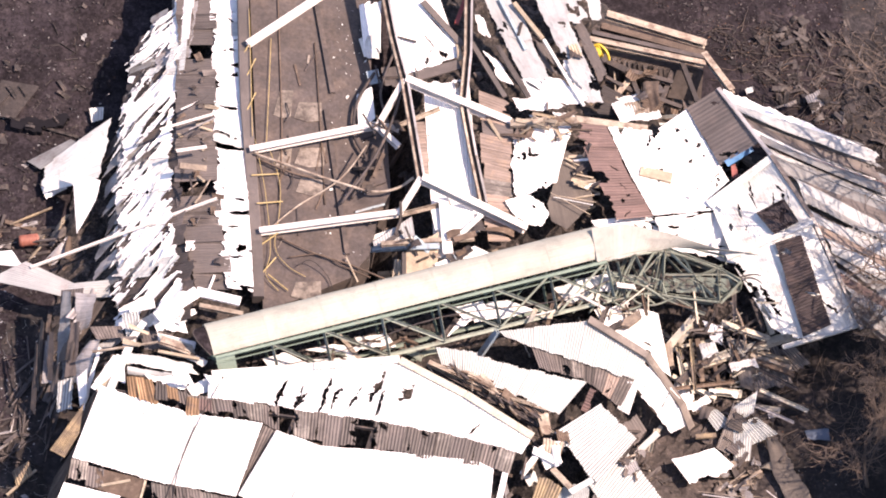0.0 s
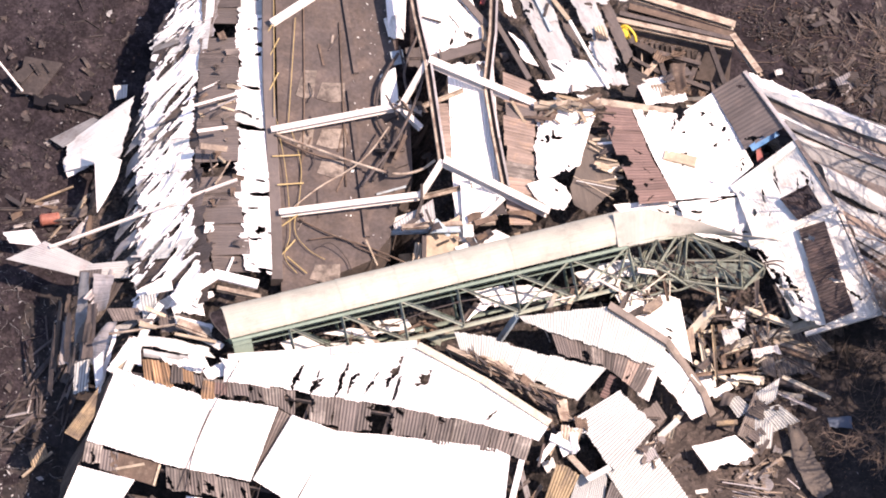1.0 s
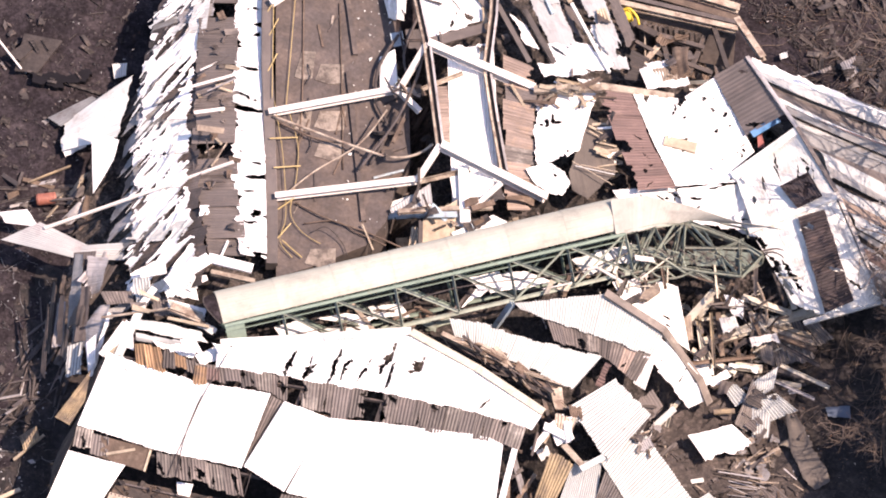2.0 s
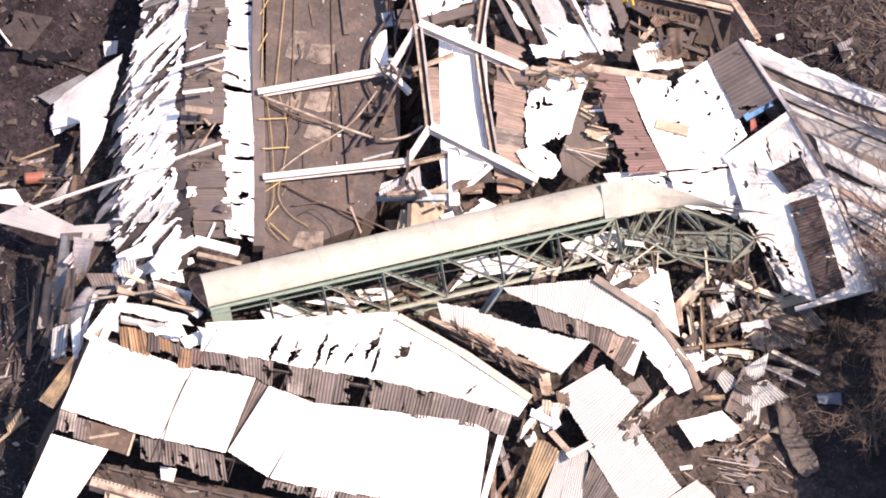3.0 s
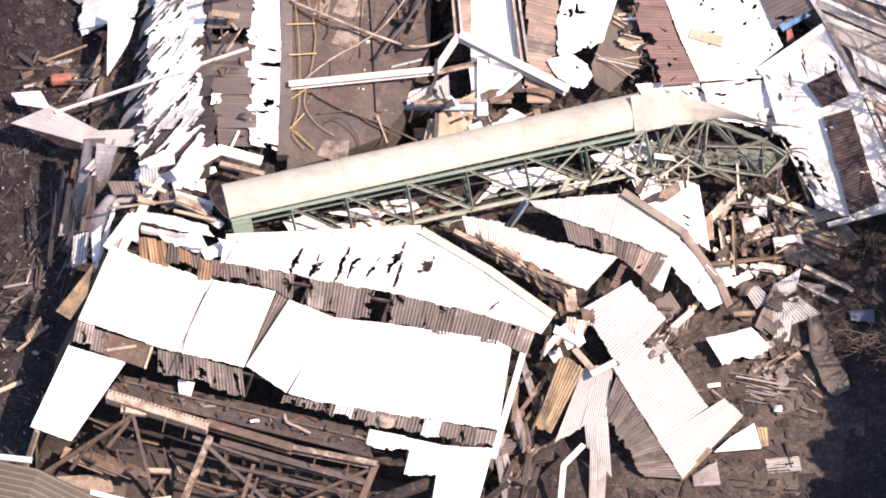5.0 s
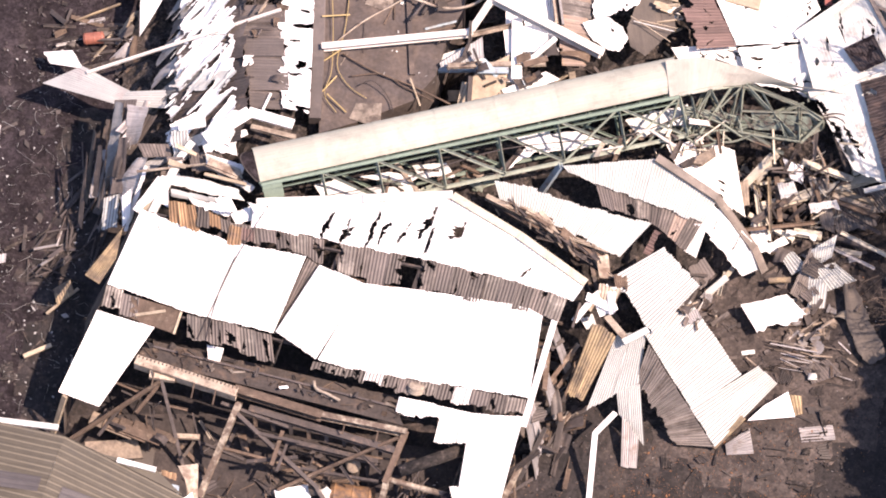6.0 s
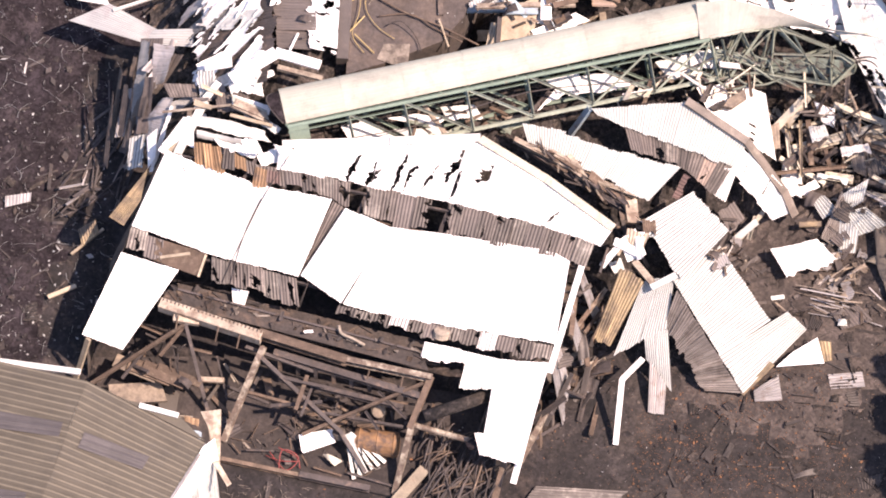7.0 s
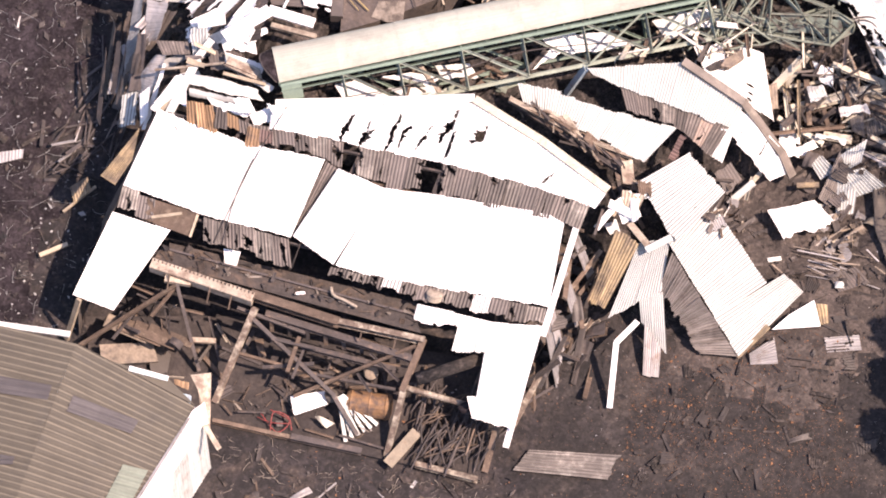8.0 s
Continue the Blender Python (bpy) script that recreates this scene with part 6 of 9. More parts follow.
# duller tones here carry brown streaks and also painted tree shade
skin("skirt_sheet", [(15.93, 46.62, 7.5), (19.43, 41.31, 8.6), (22.22, 37.34, 8.3), (25.7, 32.6, 5.0)], [(26.17, 47.14, 2.6), (28.17, 42.73, 3.4), (29.4, 37.66, 3.6), (29.6, 31.4, 3)],
     DULL, hip, 84, "pale folded sheet sagging off the hip", count=17, step=0.12, grain=(0.0, 1.0), fine=(0.16, 1.5), gone=(0.62, 0.4), lift=0.1, fold=0.75, fold_at=(0.75, 0.09), fray=(0.05, 1.4, 0.3, 0.1), drop=0.22,
     others={0: WHITE, 1: PALE, 2: PLANK, 3: DULL, 4: SKIRT, 5: PALE, 6: SKIRT, 7: PLANK, 8: PALE, 9: SKIRT, 10: PALE, 11: FLUTE, 12: PALE, 13: SKIRT, 14: MAUVE, 15: PALE, 16: SKIRT})
skin("lower_skirt_sheet", [(15.81, 47.09, 6.8), (19.46, 41.86, 7.8), (22.26, 37.95, 7.4), (25.9, 32.5, 4.2)], [(25.83, 48.2, 1.4), (29.31, 43.85, 2), (30.01, 38.75, 2.2), (29.9, 31.42, 1.8)],
     SKIRT, hip, 85, "stained sheet under the sagging skirt", count=12, step=0.16, fine=(0.16, 1.3), gone=(0.6, 0.35), fold=0.5, fold_at=(0.6, 0.08), fray=(0.05, 1.2, 0.4, 0.1), drop=0.15, others={3: MAUVE, 5: DULL, 7: PLANK, 9: PLANK})
sheet("blue_sheet", (16.58, 41.34, 7.30), (16.83, 41.17, 7.00), (18.35, 42.31, 7.40), (18.02, 42.55, 7.70), BLUE, hip, "blue plastic sheet", amp=0.0, buckle=0.03)
plate("red_panel", [(17.04, 41.55, 6.6), (17.3, 41.76, 6.6), (17.59, 41.01, 6.4), (17.19, 40.78, 6.4)], 0.04, RED, hip, "faded red panel")
# roofs towards the far end
far = thing("far_roof", (2, 52, 0), "torn far roof with slanting white and grey sheets", "roof")
strip(far, "white_sheet", [(-6.72, 54.97, 7.6), (-3.47, 54.57, 7.6)], [(-3.47, 44.99, 7.2), (-0.37, 46.92, 7.2)], 3, WHITE, 91, torn=(0.1, 0.12), jit=0.015, tilt=0.04, rows=14, amp=0.01,
      slits={1: ((0.7, 0.72, 0.9, 0.07, 0.5), (0.4, 0.86, 0.99, 0.12, -0.6)), 2: ((0.4, 0.6, 0.8, 0.06, 0.6), (0.2, 0.9, 0.98, 0.3, 0.3)), 0: ((0.5, 0.3, 0.4, 0.06, 0.4),)})
strip(far, "white_sheet", [(-7, 50.51, 6.6), (-5.67, 51.16, 6.6)], [(-6.26, 46.87, 6.4), (-5.26, 46.77, 6.4)], 2, WHITE, 92, torn=(0.3, 0.6), jit=0.1, tilt=0.2, amp=0.01)
broad = (((-0.44, 54, 6.6), (1.1, 54.68, 6.6), (6.25, 44.93, 6.9), (4.39, 44.64, 6.8), PALE), ((1.91, 51.46, 6.7), (2.98, 51.8, 6.7), (4.26, 48.79, 6.9), (2.46, 49.11, 6.8), PALE),
                      ((2.72, 54.63, 6.4), (4.43, 55.33, 6.4), (8.92, 44.83, 7), (7.77, 44.4, 7), PALE), ((4.07, 49.79, 6.2), (5.02, 49.49, 6.2), (5.9, 46.79, 6.4), (4.85, 47.41, 6.4), PLANK))
narrow = (((4.48, 54.74, 6.6), (7.6, 55.81, 6.4), (8.29, 51.79, 6), (5.65, 50.84, 6.4), PALE), ((0.19, 50.82, 6.5), (0.83, 50.75, 6.5), (1.58, 48.86, 6.6), (0.63, 49.24, 6.6), WHITE),
                      ((0.88, 48.22, 6.5), (2, 47.61, 6.5), (3.41, 45.35, 6.8), (2.25, 45.68, 6.7), WHITE), ((3.06, 44.47, 7), (5.04, 45.02, 7), (6.88, 43.95, 7.2), (3.66, 43.29, 7.1), WHITE),
                      ((-5.18, 45.92, 6.5), (-4.17, 46.61, 6.6), (-3.76, 44.17, 6.6), (-4.75, 44.26, 6.5), PLANK), ((6.08, 51.97, 5.9), (7, 51.93, 5.9), (9.1, 47.55, 6), (8.44, 46.95, 6.1), PLANK))
for a, b, c, d, m in broad + narrow:
    skin("slanting_sheet", [a, b], [d, c], m, far, int(a[1] * 10), step=0.08, grain=(0.25, 1.0), fine=(0.5, 1.3), gone=(0.66, 0.58), lift=0.12, fold=0.08, fray=(0.4, 0.4, 0.14, 0.14))
for a, b, c, d, m in (((3.43, 46.07, 6.9), (5.74, 46.67, 6.9), (8.6, 44.7, 7.2), (4.59, 43.59, 7.1), WHITE), ((5.67, 47.84, 6.6), (6.5, 48.4, 6.6), (8.58, 45.22, 6.9), (7.48, 44.93, 6.9), WHITE), ((4.09, 43.34, 7.1), (6.85, 43.84, 7.2), (7.61, 43.18, 7.2), (4.35, 42.43, 7.1), DULL)):
    skin("slanting_sheet", [a, b], [d, c], m, far, int(a[1] * 10) + 3, step=0.08, grain=(0.4, 1.0), fine=(0.5, 1.4), gone=(0.55, 0.5), lift=0.14, fold=0.1, fray=(0.45, 0.45, 0.3, 0.3))
for a, b, w, m in (((-3.44, 44.66, 7.3), (-0.31, 46.25, 7.3), 0.7, PLANK), ((-3.03, 50.43, 7.7), (-0.25, 47.66, 7.4), 0.4, PLANK), ((0.24, 48.29, 7), (2.71, 44.35, 7.1), 0.32, PLANK), ((1.91, 48.26, 6.9), (4.21, 44.56, 7), 0.34, BROWN),
                   ((2.61, 51.7, 7), (4.63, 49.21, 7), 0.28, TIMBER), ((-0.47, 51.05, 7.5), (-0.8, 49.31, 7.3), 0.26, RED), ((4.71, 49.06, 7.1), (7.62, 44.25, 7.3), 0.2, DULL), ((1.72, 51.9, 6.9), (3.67, 48.26, 6.9), 0.2, STEEL_BLUE)):
    beam("fallen_batten", a, b, w, 0.14, m, far)
for a, b in (((3.23, 42.31, 7.2), (7.32, 42.83, 7.6)), ((7.21, 42.97, 7.5), (11.69, 43.52, 6.6))):
    beam("wall_head", a, b, 0.5, 0.3, CREAM_STEEL, far, "dirty cream wall head")
for a, b, w, m in (((7.37, 50.88, 5.2), (15.01, 51.06, 3.8), 0.35, CREAM_STEEL), ((8.21, 52.12, 5), (15.02, 51.83, 3.7), 0.45, RUST), ((8.47, 53.26, 4.8), (14.95, 52.91, 3.4), 0.5, CREAM_STEEL), ((7.67, 51.44, 5.1), (14.9, 51.48, 3.8), 0.3, DARK), ((14.87, 51.83, 3.8), (16.83, 48.69, 4.5), 0.4, CREAM_STEEL)):
    beam("wall_beam", a, b, w, 0.4, m, far, "", "i")
plate("wall_face", [(7.42, 50.94, 4.4), (14.97, 51.19, 3), (15.07, 49.94, 1.2), (8.62, 49.69, 2)], 0.2, DECK, far, "dark inner wall face")
for a, b in (((13.48, 51.13, 3.8), (14.73, 48.22, 3.6)), ((10.44, 49.86, 3.4), (11.4, 47.83, 2.8)), ((13.05, 50.76, 3), (12.45, 48.13, 2.6)), ((9.16, 50.17, 3.6), (13.13, 49.76, 3.2)), ((8.92, 49.33, 3.2), (13.85, 48.35, 2.6)), ((11.63, 50.76, 3), (12.1, 48.51, 2.6))):
    beam("inner_beam", a, b, 0.3, 0.3, DARK, far, "", "i")
for k in range(15):
    a, b = vec((7.94, 50.48, 4.3)).lerp(vec((12.96, 50.6, 3.4)), k / 15), vec((8.39, 50.1, 2.6)).lerp(vec((13.13, 50.13, 2)), k / 15)
    beam("wall_board", a, b, 0.32, 0.06, (BROWN, PLANK, RUBBLE)[k % 3], far, "", "box", 3 * (k % 4))
machine = thing("yellow_machine", (8, 50, 4.5), "small bright yellow machine among the ruins", "machine")
drum("body", (7.93, 50.27, 4.6), (8.4, 50.46, 4.8), 0.42, BRIGHT, "", "").parent = machine
plate("hood", [(7.9, 50.18, 5.2), (8.15, 50.33, 5.35), (8.44, 50.09, 5.2), (8.37, 49.84, 5.05), (8.05, 49.92, 5)], 0.22, BRIGHT, machine)
pipe("handle", [(7.81, 50.27, 5.3), (8.21, 50.37, 5.5), (8.76, 49.99, 5.3), (8.96, 49.69, 4.9)], 0.08, BRIGHT, machine)
plate("foot", [(8.03, 50.02, 4.6), (8.7, 50.39, 4.6), (8.9, 49.95, 4.4), (8.22, 49.67, 4.4)], 0.15, DARK, machine)
# rubble under these roofs
heap("rubble_heap", [(-5.5, 29), (4, 31), (10, 32), (18, 30), (23, 31), (25, 36), (22.5, 42), (15.5, 51), (6, 60), (-5, 62), (-4.5, 40)],
     [(-4, 33, 4.2), (0, 34, 4.2), (4, 36, 4.8), (8, 38, 4.8), (12, 36, 5.2), (16, 35, 4.9), (20, 34, 4.0), (22, 33, 2.4), (24, 38, 0.8), (19, 40, 5.2), (15, 43, 4.6), (10, 44, 4.6), (4, 44, 4.6), (0, 48, 4.4), (9, 51, 2.2), (14, 50, 1.8), (0, 58, 4.2), (6, 56, 3.2), (-4, 45, 4.2)],
     RUBBLE, "dark rubble heaped under the broken roofs", low=0.9)
front_heap = heap("rubble_heap", [(-16, 21), (-2, 21.6), (5, 19), (8, 14), (13, 15), (19, 23), (23, 30), (12, 34), (4, 33), (-6, 31.5), (-14, 29)],
     [(-12, 24, 4.8), (-5, 25, 4.6), (0, 26, 4.4), (4, 26, 4.2), (8, 27, 4.2), (12, 28, 2.6), (16, 28, 0.6), (19, 30, 1.0), (8, 22, 3.0), (10, 18, 1.2), (13, 22, 1.6), (15, 24, 0.4), (14, 31, 3.2), (9, 15.5, 0.3)],
     RUBBLE, "dark rubble heaped under the fallen gallery", low=0.5)
# its flat foot is trodden dirt
front_heap.data.materials.append(LOAM)
for f in front_heap.data.polygons:
    if f.center.x + 2 * noise.noise((f.center.x * 0.4, f.center.y * 0.4, 8.0)) > 13.5 and f.center.y < 28:
        f.material_index = 1


# ---- larger pieces in the heaps ----
def piece(a, b, w, h, mat, label, shape="box", category="steel member"):
    return beam("fallen_member", a, b, w, h, mat, None, label, shape, category=category, group="fallen members")


# left end of the gallery
piece((-16.56, 25.03, 7.2), (-14.35, 27.13, 7.4), 0.75, 0.12, WHITE, "wide bent white trim on the heap")
piece((-14.41, 27.12, 7.4), (-11.72, 26.83, 7.3), 0.6, 0.15, WHITE, "wide white trim on the heap", "channel")
piece((-20.14, 22.71, 6.2), (-16.26, 23.72, 6.6), 0.16, 0.16, CREAM_STEEL, "dirty cream pole across the heap", "tube")
piece((-14.15, 26.44, 6.9), (-11.47, 26.2, 6.9), 0.3, 0.25, CREAM_STEEL, "cream beam end on the heap", "i")
piece((-16.23, 23.12, 6.5), (-13.7, 22.84, 6.6), 0.2, 0.1, TIMBER, "pale broken board beside the gallery")
piece((-17.85, 23.71, 6.5), (-18.77, 20.36, 5.9), 0.5, 0.1, DULL, "dull white trim sloping off the heap")
loose_sheet("heap_sheet", (-20.95, 21.74, 4.6), (-20.34, 22.15, 5.2), (-20.15, 20.55, 4.6), (-20.5, 19.99, 4.2), WHITE, "white sheet hanging at the heap side", rows=4)
loose_sheet("heap_sheet", (-18.65, 25.18, 6.4), (-17.67, 25.54, 6.5), (-17.52, 24.57, 6.3), (-18.25, 24.26, 6.2), SILVER, "small bleached ribbed sheet on the heap", rows=4)
loose_sheet("heap_sheet", (-20.57, 24.74, 5.8), (-18.68, 24.93, 6), (-18.4, 24.23, 5.9), (-20.01, 23.99, 5.6), BROWN, "flat brown-grey sheet on the heap", rows=4, amp=0.01)
# grey sheet made darker: its partial shade is put into the colour
loose_sheet("heap_sheet", (-22.72, 28.17, 4.2), (-21.34, 28.13, 4.8), (-21.23, 23.52, 4.6), (-22.28, 23.41, 3.4), PLANK, "long grey-brown sheet leaning against the heap", rows=5, amp=0.01)
loose_sheet("heap_sheet", (-16.83, 25.09, 6.7), (-15.1, 26.25, 6.9), (-14.73, 25.27, 6.6), (-16.31, 24.2, 6.5), DULL, "white sheet under the bent trim", rows=5, torn=(0.3, 0.4), amp=0.012)
loose_sheet("heap_sheet", (-18.96, 21.99, 6.2), (-18.22, 22.41, 6.4), (-17.89, 20.85, 6), (-19.54, 20.5, 5.6), WHITE, "white sheet at the roof corner", rows=5, torn=(0.3, 0.3), amp=0.012)
loose_sheet("heap_sheet", (-20.17, 18.97, 6.23), (-20.2, 17.11, 5.74), (-20.86, 15.58, 5.34), (-21.8, 15.96, 5.43), TAN, "yellowed ribbed sheet leaning against the warehouse", rows=5)
loose_sheet("heap_sheet", (-24.17, 17.01, 0.8), (-23.25, 17.66, 1.2), (-22.93, 17.03, 0.9), (-23.71, 16.11, 0.5), TAN, "small yellowed ribbed sheet in the yard", rows=4)
piece((-24.28, 15.62, 0.3), (-22.73, 17.38, 0.7), 0.16, 0.1, TIMBER, "pale board lying in the yard")
piece((-25, 12.72, 0.2), (-23.56, 13.69, 0.3), 0.25, 0.1, TIMBER, "pale broken board in the yard")
loose_sheet("heap_sheet", (-28.88, 18.55, 0.3), (-27.41, 19.02, 0.4), (-27.36, 18.49, 0.3), (-28.73, 17.89, 0.2), GREY, "flat grey sheet in the yard", rows=4, amp=0.01)
loose_sheet("heap_sheet", (-14.15, 13.44, 4.2), (-13.16, 13.42, 4.2), (-13.29, 12.68, 3.6), (-13.93, 12.64, 3.7), WHITE, "small white scrap hanging from the roof", rows=4, amp=0.01)
# below the hipped roof
piece((15.29, 29.31, 1.8), (22.19, 32.4, 2.6), 0.5, 0.4, CREAMY, "long dirty cream beam in the heap", "i")
piece((14.72, 30.16, 2.6), (15.9, 31.66, 4.4), 0.4, 0.3, CREAMY, "short cream beam propped in the heap", "i")
piece((17.49, 31.74, 3.8), (20.25, 31.62, 3), 0.35, 0.35, CREAMY, "cream beam below the hipped roof", "tube")
piece((13.6, 32.21, 4.8), (16.85, 32.14, 4.4), 0.2, 0.2, RUST, "rusty pipe below the gallery end", "tube")
piece((19.67, 33.38, 4.6), (21.38, 32.06, 3), 0.25, 0.2, WHITE, "white post below the hipped roof")
piece((19.14, 33.29, 4.6), (20.09, 32.03, 3), 0.3, 0.2, DARK, "sooty post below the hipped roof", "i")
piece((20.32, 33.73, 5.2), (21.61, 32.89, 4), 0.3, 0.2, DARK, "sooty beam below the hipped roof", "i")
piece((16.65, 25.19, 0.9), (17.9, 25.48, 0.9), 0.3, 0.15, TAN, "yellow strip in the debris")
piece((15.62, 28.97, 2.2), (16.25, 27.97, 1.4), 0.2, 0.2, CREAMY, "short cream post in the debris", "i")
piece((17.33, 29.66, 2.2), (17.85, 28.88, 1), 0.25, 0.25, RUST, "rusty post in the debris", "i")
pipe("bent_conduit", [(17.84, 32.5, 5.2), (18.6, 31.85, 4.2), (19.04, 31.26, 3), (19.09, 30.75, 2.2)], 0.09, CREAM_STEEL, None, "bent cream conduit hanging from the gallery", 8, "conduit")
loose_sheet("heap_sheet", (17.91, 31.26, 2.6), (18.84, 31.18, 2.6), (20.31, 29.18, 0.8), (19.58, 29.29, 0.8), DRIFT, "grey-brown sheet leaning in the debris", rows=5, amp=0.012)
loose_sheet("heap_sheet", (16.27, 31.53, 4.2), (17.51, 31.51, 4), (17.72, 30.44, 3), (16.98, 30.75, 3.2), WHITE, "crumpled white sheet in the heap", rows=6, buckle=0.1, amp=0.01, torn=(0.1, 0.2))
loose_sheet("heap_sheet", (19.35, 31.19, 1.2), (22.08, 32.1, 1.8), (23.52, 31.35, 0.8), (20.41, 29.81, 0.7), DRIFT, "weathered bleached brown sheet on the slope", rows=6, torn=(0.2, 0.4))
loose_sheet("heap_sheet", (18.71, 27.17, 1.6), (20.13, 28.44, 1.8), (20.02, 27.18, 1.3), (18.88, 26.22, 1), SILVER, "bleached ribbed sheet standing in the debris", rows=5)
loose_sheet("heap_sheet", (19.03, 26.23, 1.3), (20.23, 26.81, 1.4), (21.68, 26.3, 0.6), (20.14, 25.35, 0.5), SILVER, "bent bleached ribbed sheet in the debris", rows=6, sag=-0.15)
loose_sheet("heap_sheet", (18.89, 26.03, 1.2), (20.1, 25.5, 0.9), (20.12, 24.33, 0.3), (19.14, 24.02, 0.4), SILVER, "folded bleached ribbed sheet in the debris", rows=5)
loose_sheet("heap_sheet", (17.98, 24.77, 0.6), (18.81, 24.38, 0.5), (19.41, 26.15, 1.2), (18.74, 27.44, 1.7), DRIFT, "bleached brown ribbed sheet in the debris", rows=6)
loose_sheet("heap_sheet", (16.83, 27.01, 1.2), (17.79, 27.17, 1.2), (18.71, 26.56, 0.9), (17.92, 25.91, 0.7), SILVER, "small bleached ribbed sheet in the debris", rows=4)
tagged(skin("heap_sheet", [(20.92, 25.95, 0.60), (21.44, 23.52, 0.60), (22.38, 21.87, 0.40), (23.12, 20.96, 0.20)], [(21.59, 25.82, 0.90), (22.70, 24.54, 0.90), (23.64, 22.89, 0.70), (24.34, 21.79, 0.40)], SLATE, None, 93, step=0.1, grain=(1.0, 0.0), fine=(0.3, 2.5), gone=(0.8, 0.75), lift=0.08, fold=0.12, fold_at=(0.2, 1.6), fray=(0.08, 0.25, 0.1, 0.3), least=9999), "long curved grey-brown sheet on the dirt", "metal sheet")
loose_sheet("heap_sheet", (15.03, 28.63, 1.4), (16.08, 28.73, 1.4), (16.37, 27.75, 1), (15.14, 27.78, 1), WHITE, "small white sheet in the debris", rows=4, amp=0.012)
loose_sheet("heap_sheet", (15.87, 27.31, 1.2), (16.98, 28.1, 1.4), (17.62, 27.51, 1.1), (16.5, 26.81, 0.9), WHITE, "crumpled white sheet in the debris", rows=5, buckle=0.06, torn=(0.2, 0.3), amp=0.012)
rng = random.Random(15)
for k in range(22):
    p = vec((16.7, 21.57, 0.14)).lerp(vec((20.73, 22.21, 0.14)), rng.random()).lerp(vec((17.57, 19.74, 0.14)).lerp(vec((21.66, 20.39, 0.14)), rng.random()), rng.random())
    piece(p, p + Vector((rng.uniform(0.5, 2.2), rng.gauss(-0.15, 0.1), 0.01)), rng.uniform(0.02, 0.06), 0.02, GREY if k % 3 else SAND, "thin pale strip lying on the dirt", "box", "metal strip")
loose_sheet("heap_sheet", (19.37, 20.35, 0.3), (20.88, 21.08, 0.3), (21.83, 20.31, 0.25), (20.2, 19.4, 0.2), PLANK, "faint ribbed sheet half buried in the dirt", rows=4)
# beside the crumpled roofing
loose_sheet("heap_sheet", (9.36, 23.69, 4.7), (9.75, 25.11, 5.1), (10.38, 24.91, 5), (10.05, 23.51, 4.6), MAUVE, "red-brown sheet end beside the lean-to", rows=5, torn=(0.1, 0.3))
loose_sheet("heap_sheet", (11.95, 24.08, 3.2), (12.73, 24.86, 3.4), (13.74, 24.19, 2.2), (13.08, 23.13, 2), PLANK, "grey-brown sheet leaning in the gap", rows=5, torn=(0.3, 0.3), amp=0.01)
piece((13.21, 23.17, 1.6), (14.31, 24.3, 2.2), 0.4, 0.1, DULL, "pale bent trim in the gap")
piece((8.04, 19.16, 4.9), (9.58, 17.97, 4.4), 0.4, 0.12, CREAM_STEEL, "cream trim under the crumpled roofing")
piece((6.78, 19.73, 5.8), (8.45, 19.55, 5), 0.5, 0.1, WHITE, "white trim at the warehouse corner")
piece((6.3, 18.4, 5), (7.24, 19.92, 5.6), 0.35, 0.12, WHITE, "white trim propped at the warehouse corner")
crumpled((7.02, 20.03, 5.5), (7.76, 20.95, 5.4), (8.67, 19.64, 4.9), (7.74, 19.02, 4.9), WHITE, "white sheet folded at the warehouse corner", 709, rows=5, amp=0.012, buckle=0.06)
piece((15.25, 14.23, 0.35), (16.65, 16.34, 0.6), 0.35, 0.1, TAN, "yellowed trim under the roofing edge")
piece((10.54, 18.89, 4.6), (9.28, 17.81, 4.6), 0.4, 0.1, SILVER, "bleached trim between the crumpled sheets")
# on the broken roof
piece((11.48, 40.04, 7), (13.48, 39.87, 6.9), 0.7, 0.25, TIMBER, "pale broken timber on the white roof")
piece((3.54, 42.47, 7.4), (5.66, 42.14, 7.5), 0.3, 0.25, TIMBER, "pale broken timber on the roof")
piece((4.52, 43.13, 7.4), (6.81, 42.71, 7.6), 0.22, 0.2, TAN, "yellowed timber on the roof")
piece((6.38, 37.58, 6.7), (8.83, 37.33, 6.7), 0.06, 0.05, DULL, "thin pale rod on the brown panel", "tube")
piece((6.17, 37.88, 6.7), (8.73, 36.6, 6.7), 0.05, 0.05, TIMBER, "thin pale rod on the brown panel", "tube")
piece((6.71, 37.71, 6.7), (8.98, 37.56, 6.7), 0.05, 0.05, TIMBER, "thin pale rod on the brown panel", "tube")
loose_sheet("heap_sheet", (9.11, 47.36, 4.2), (11.77, 48.15, 4.4), (12.59, 45.57, 5.2), (10.11, 44.39, 5.6), WHITE, "torn white sheet inside the ruined walls", rows=8, torn=(0.3, 0.3), buckle=0.06, amp=0.008)
loose_sheet("heap_sheet", (10.12, 46.74, 4.7), (11.64, 47.4, 4.7), (11.79, 45.79, 5.2), (10.59, 45.1, 5.3), SAND, "dusty ribbed patch of sheet inside the ruined walls", rows=5, torn=(0.2, 0.3), amp=0.012)
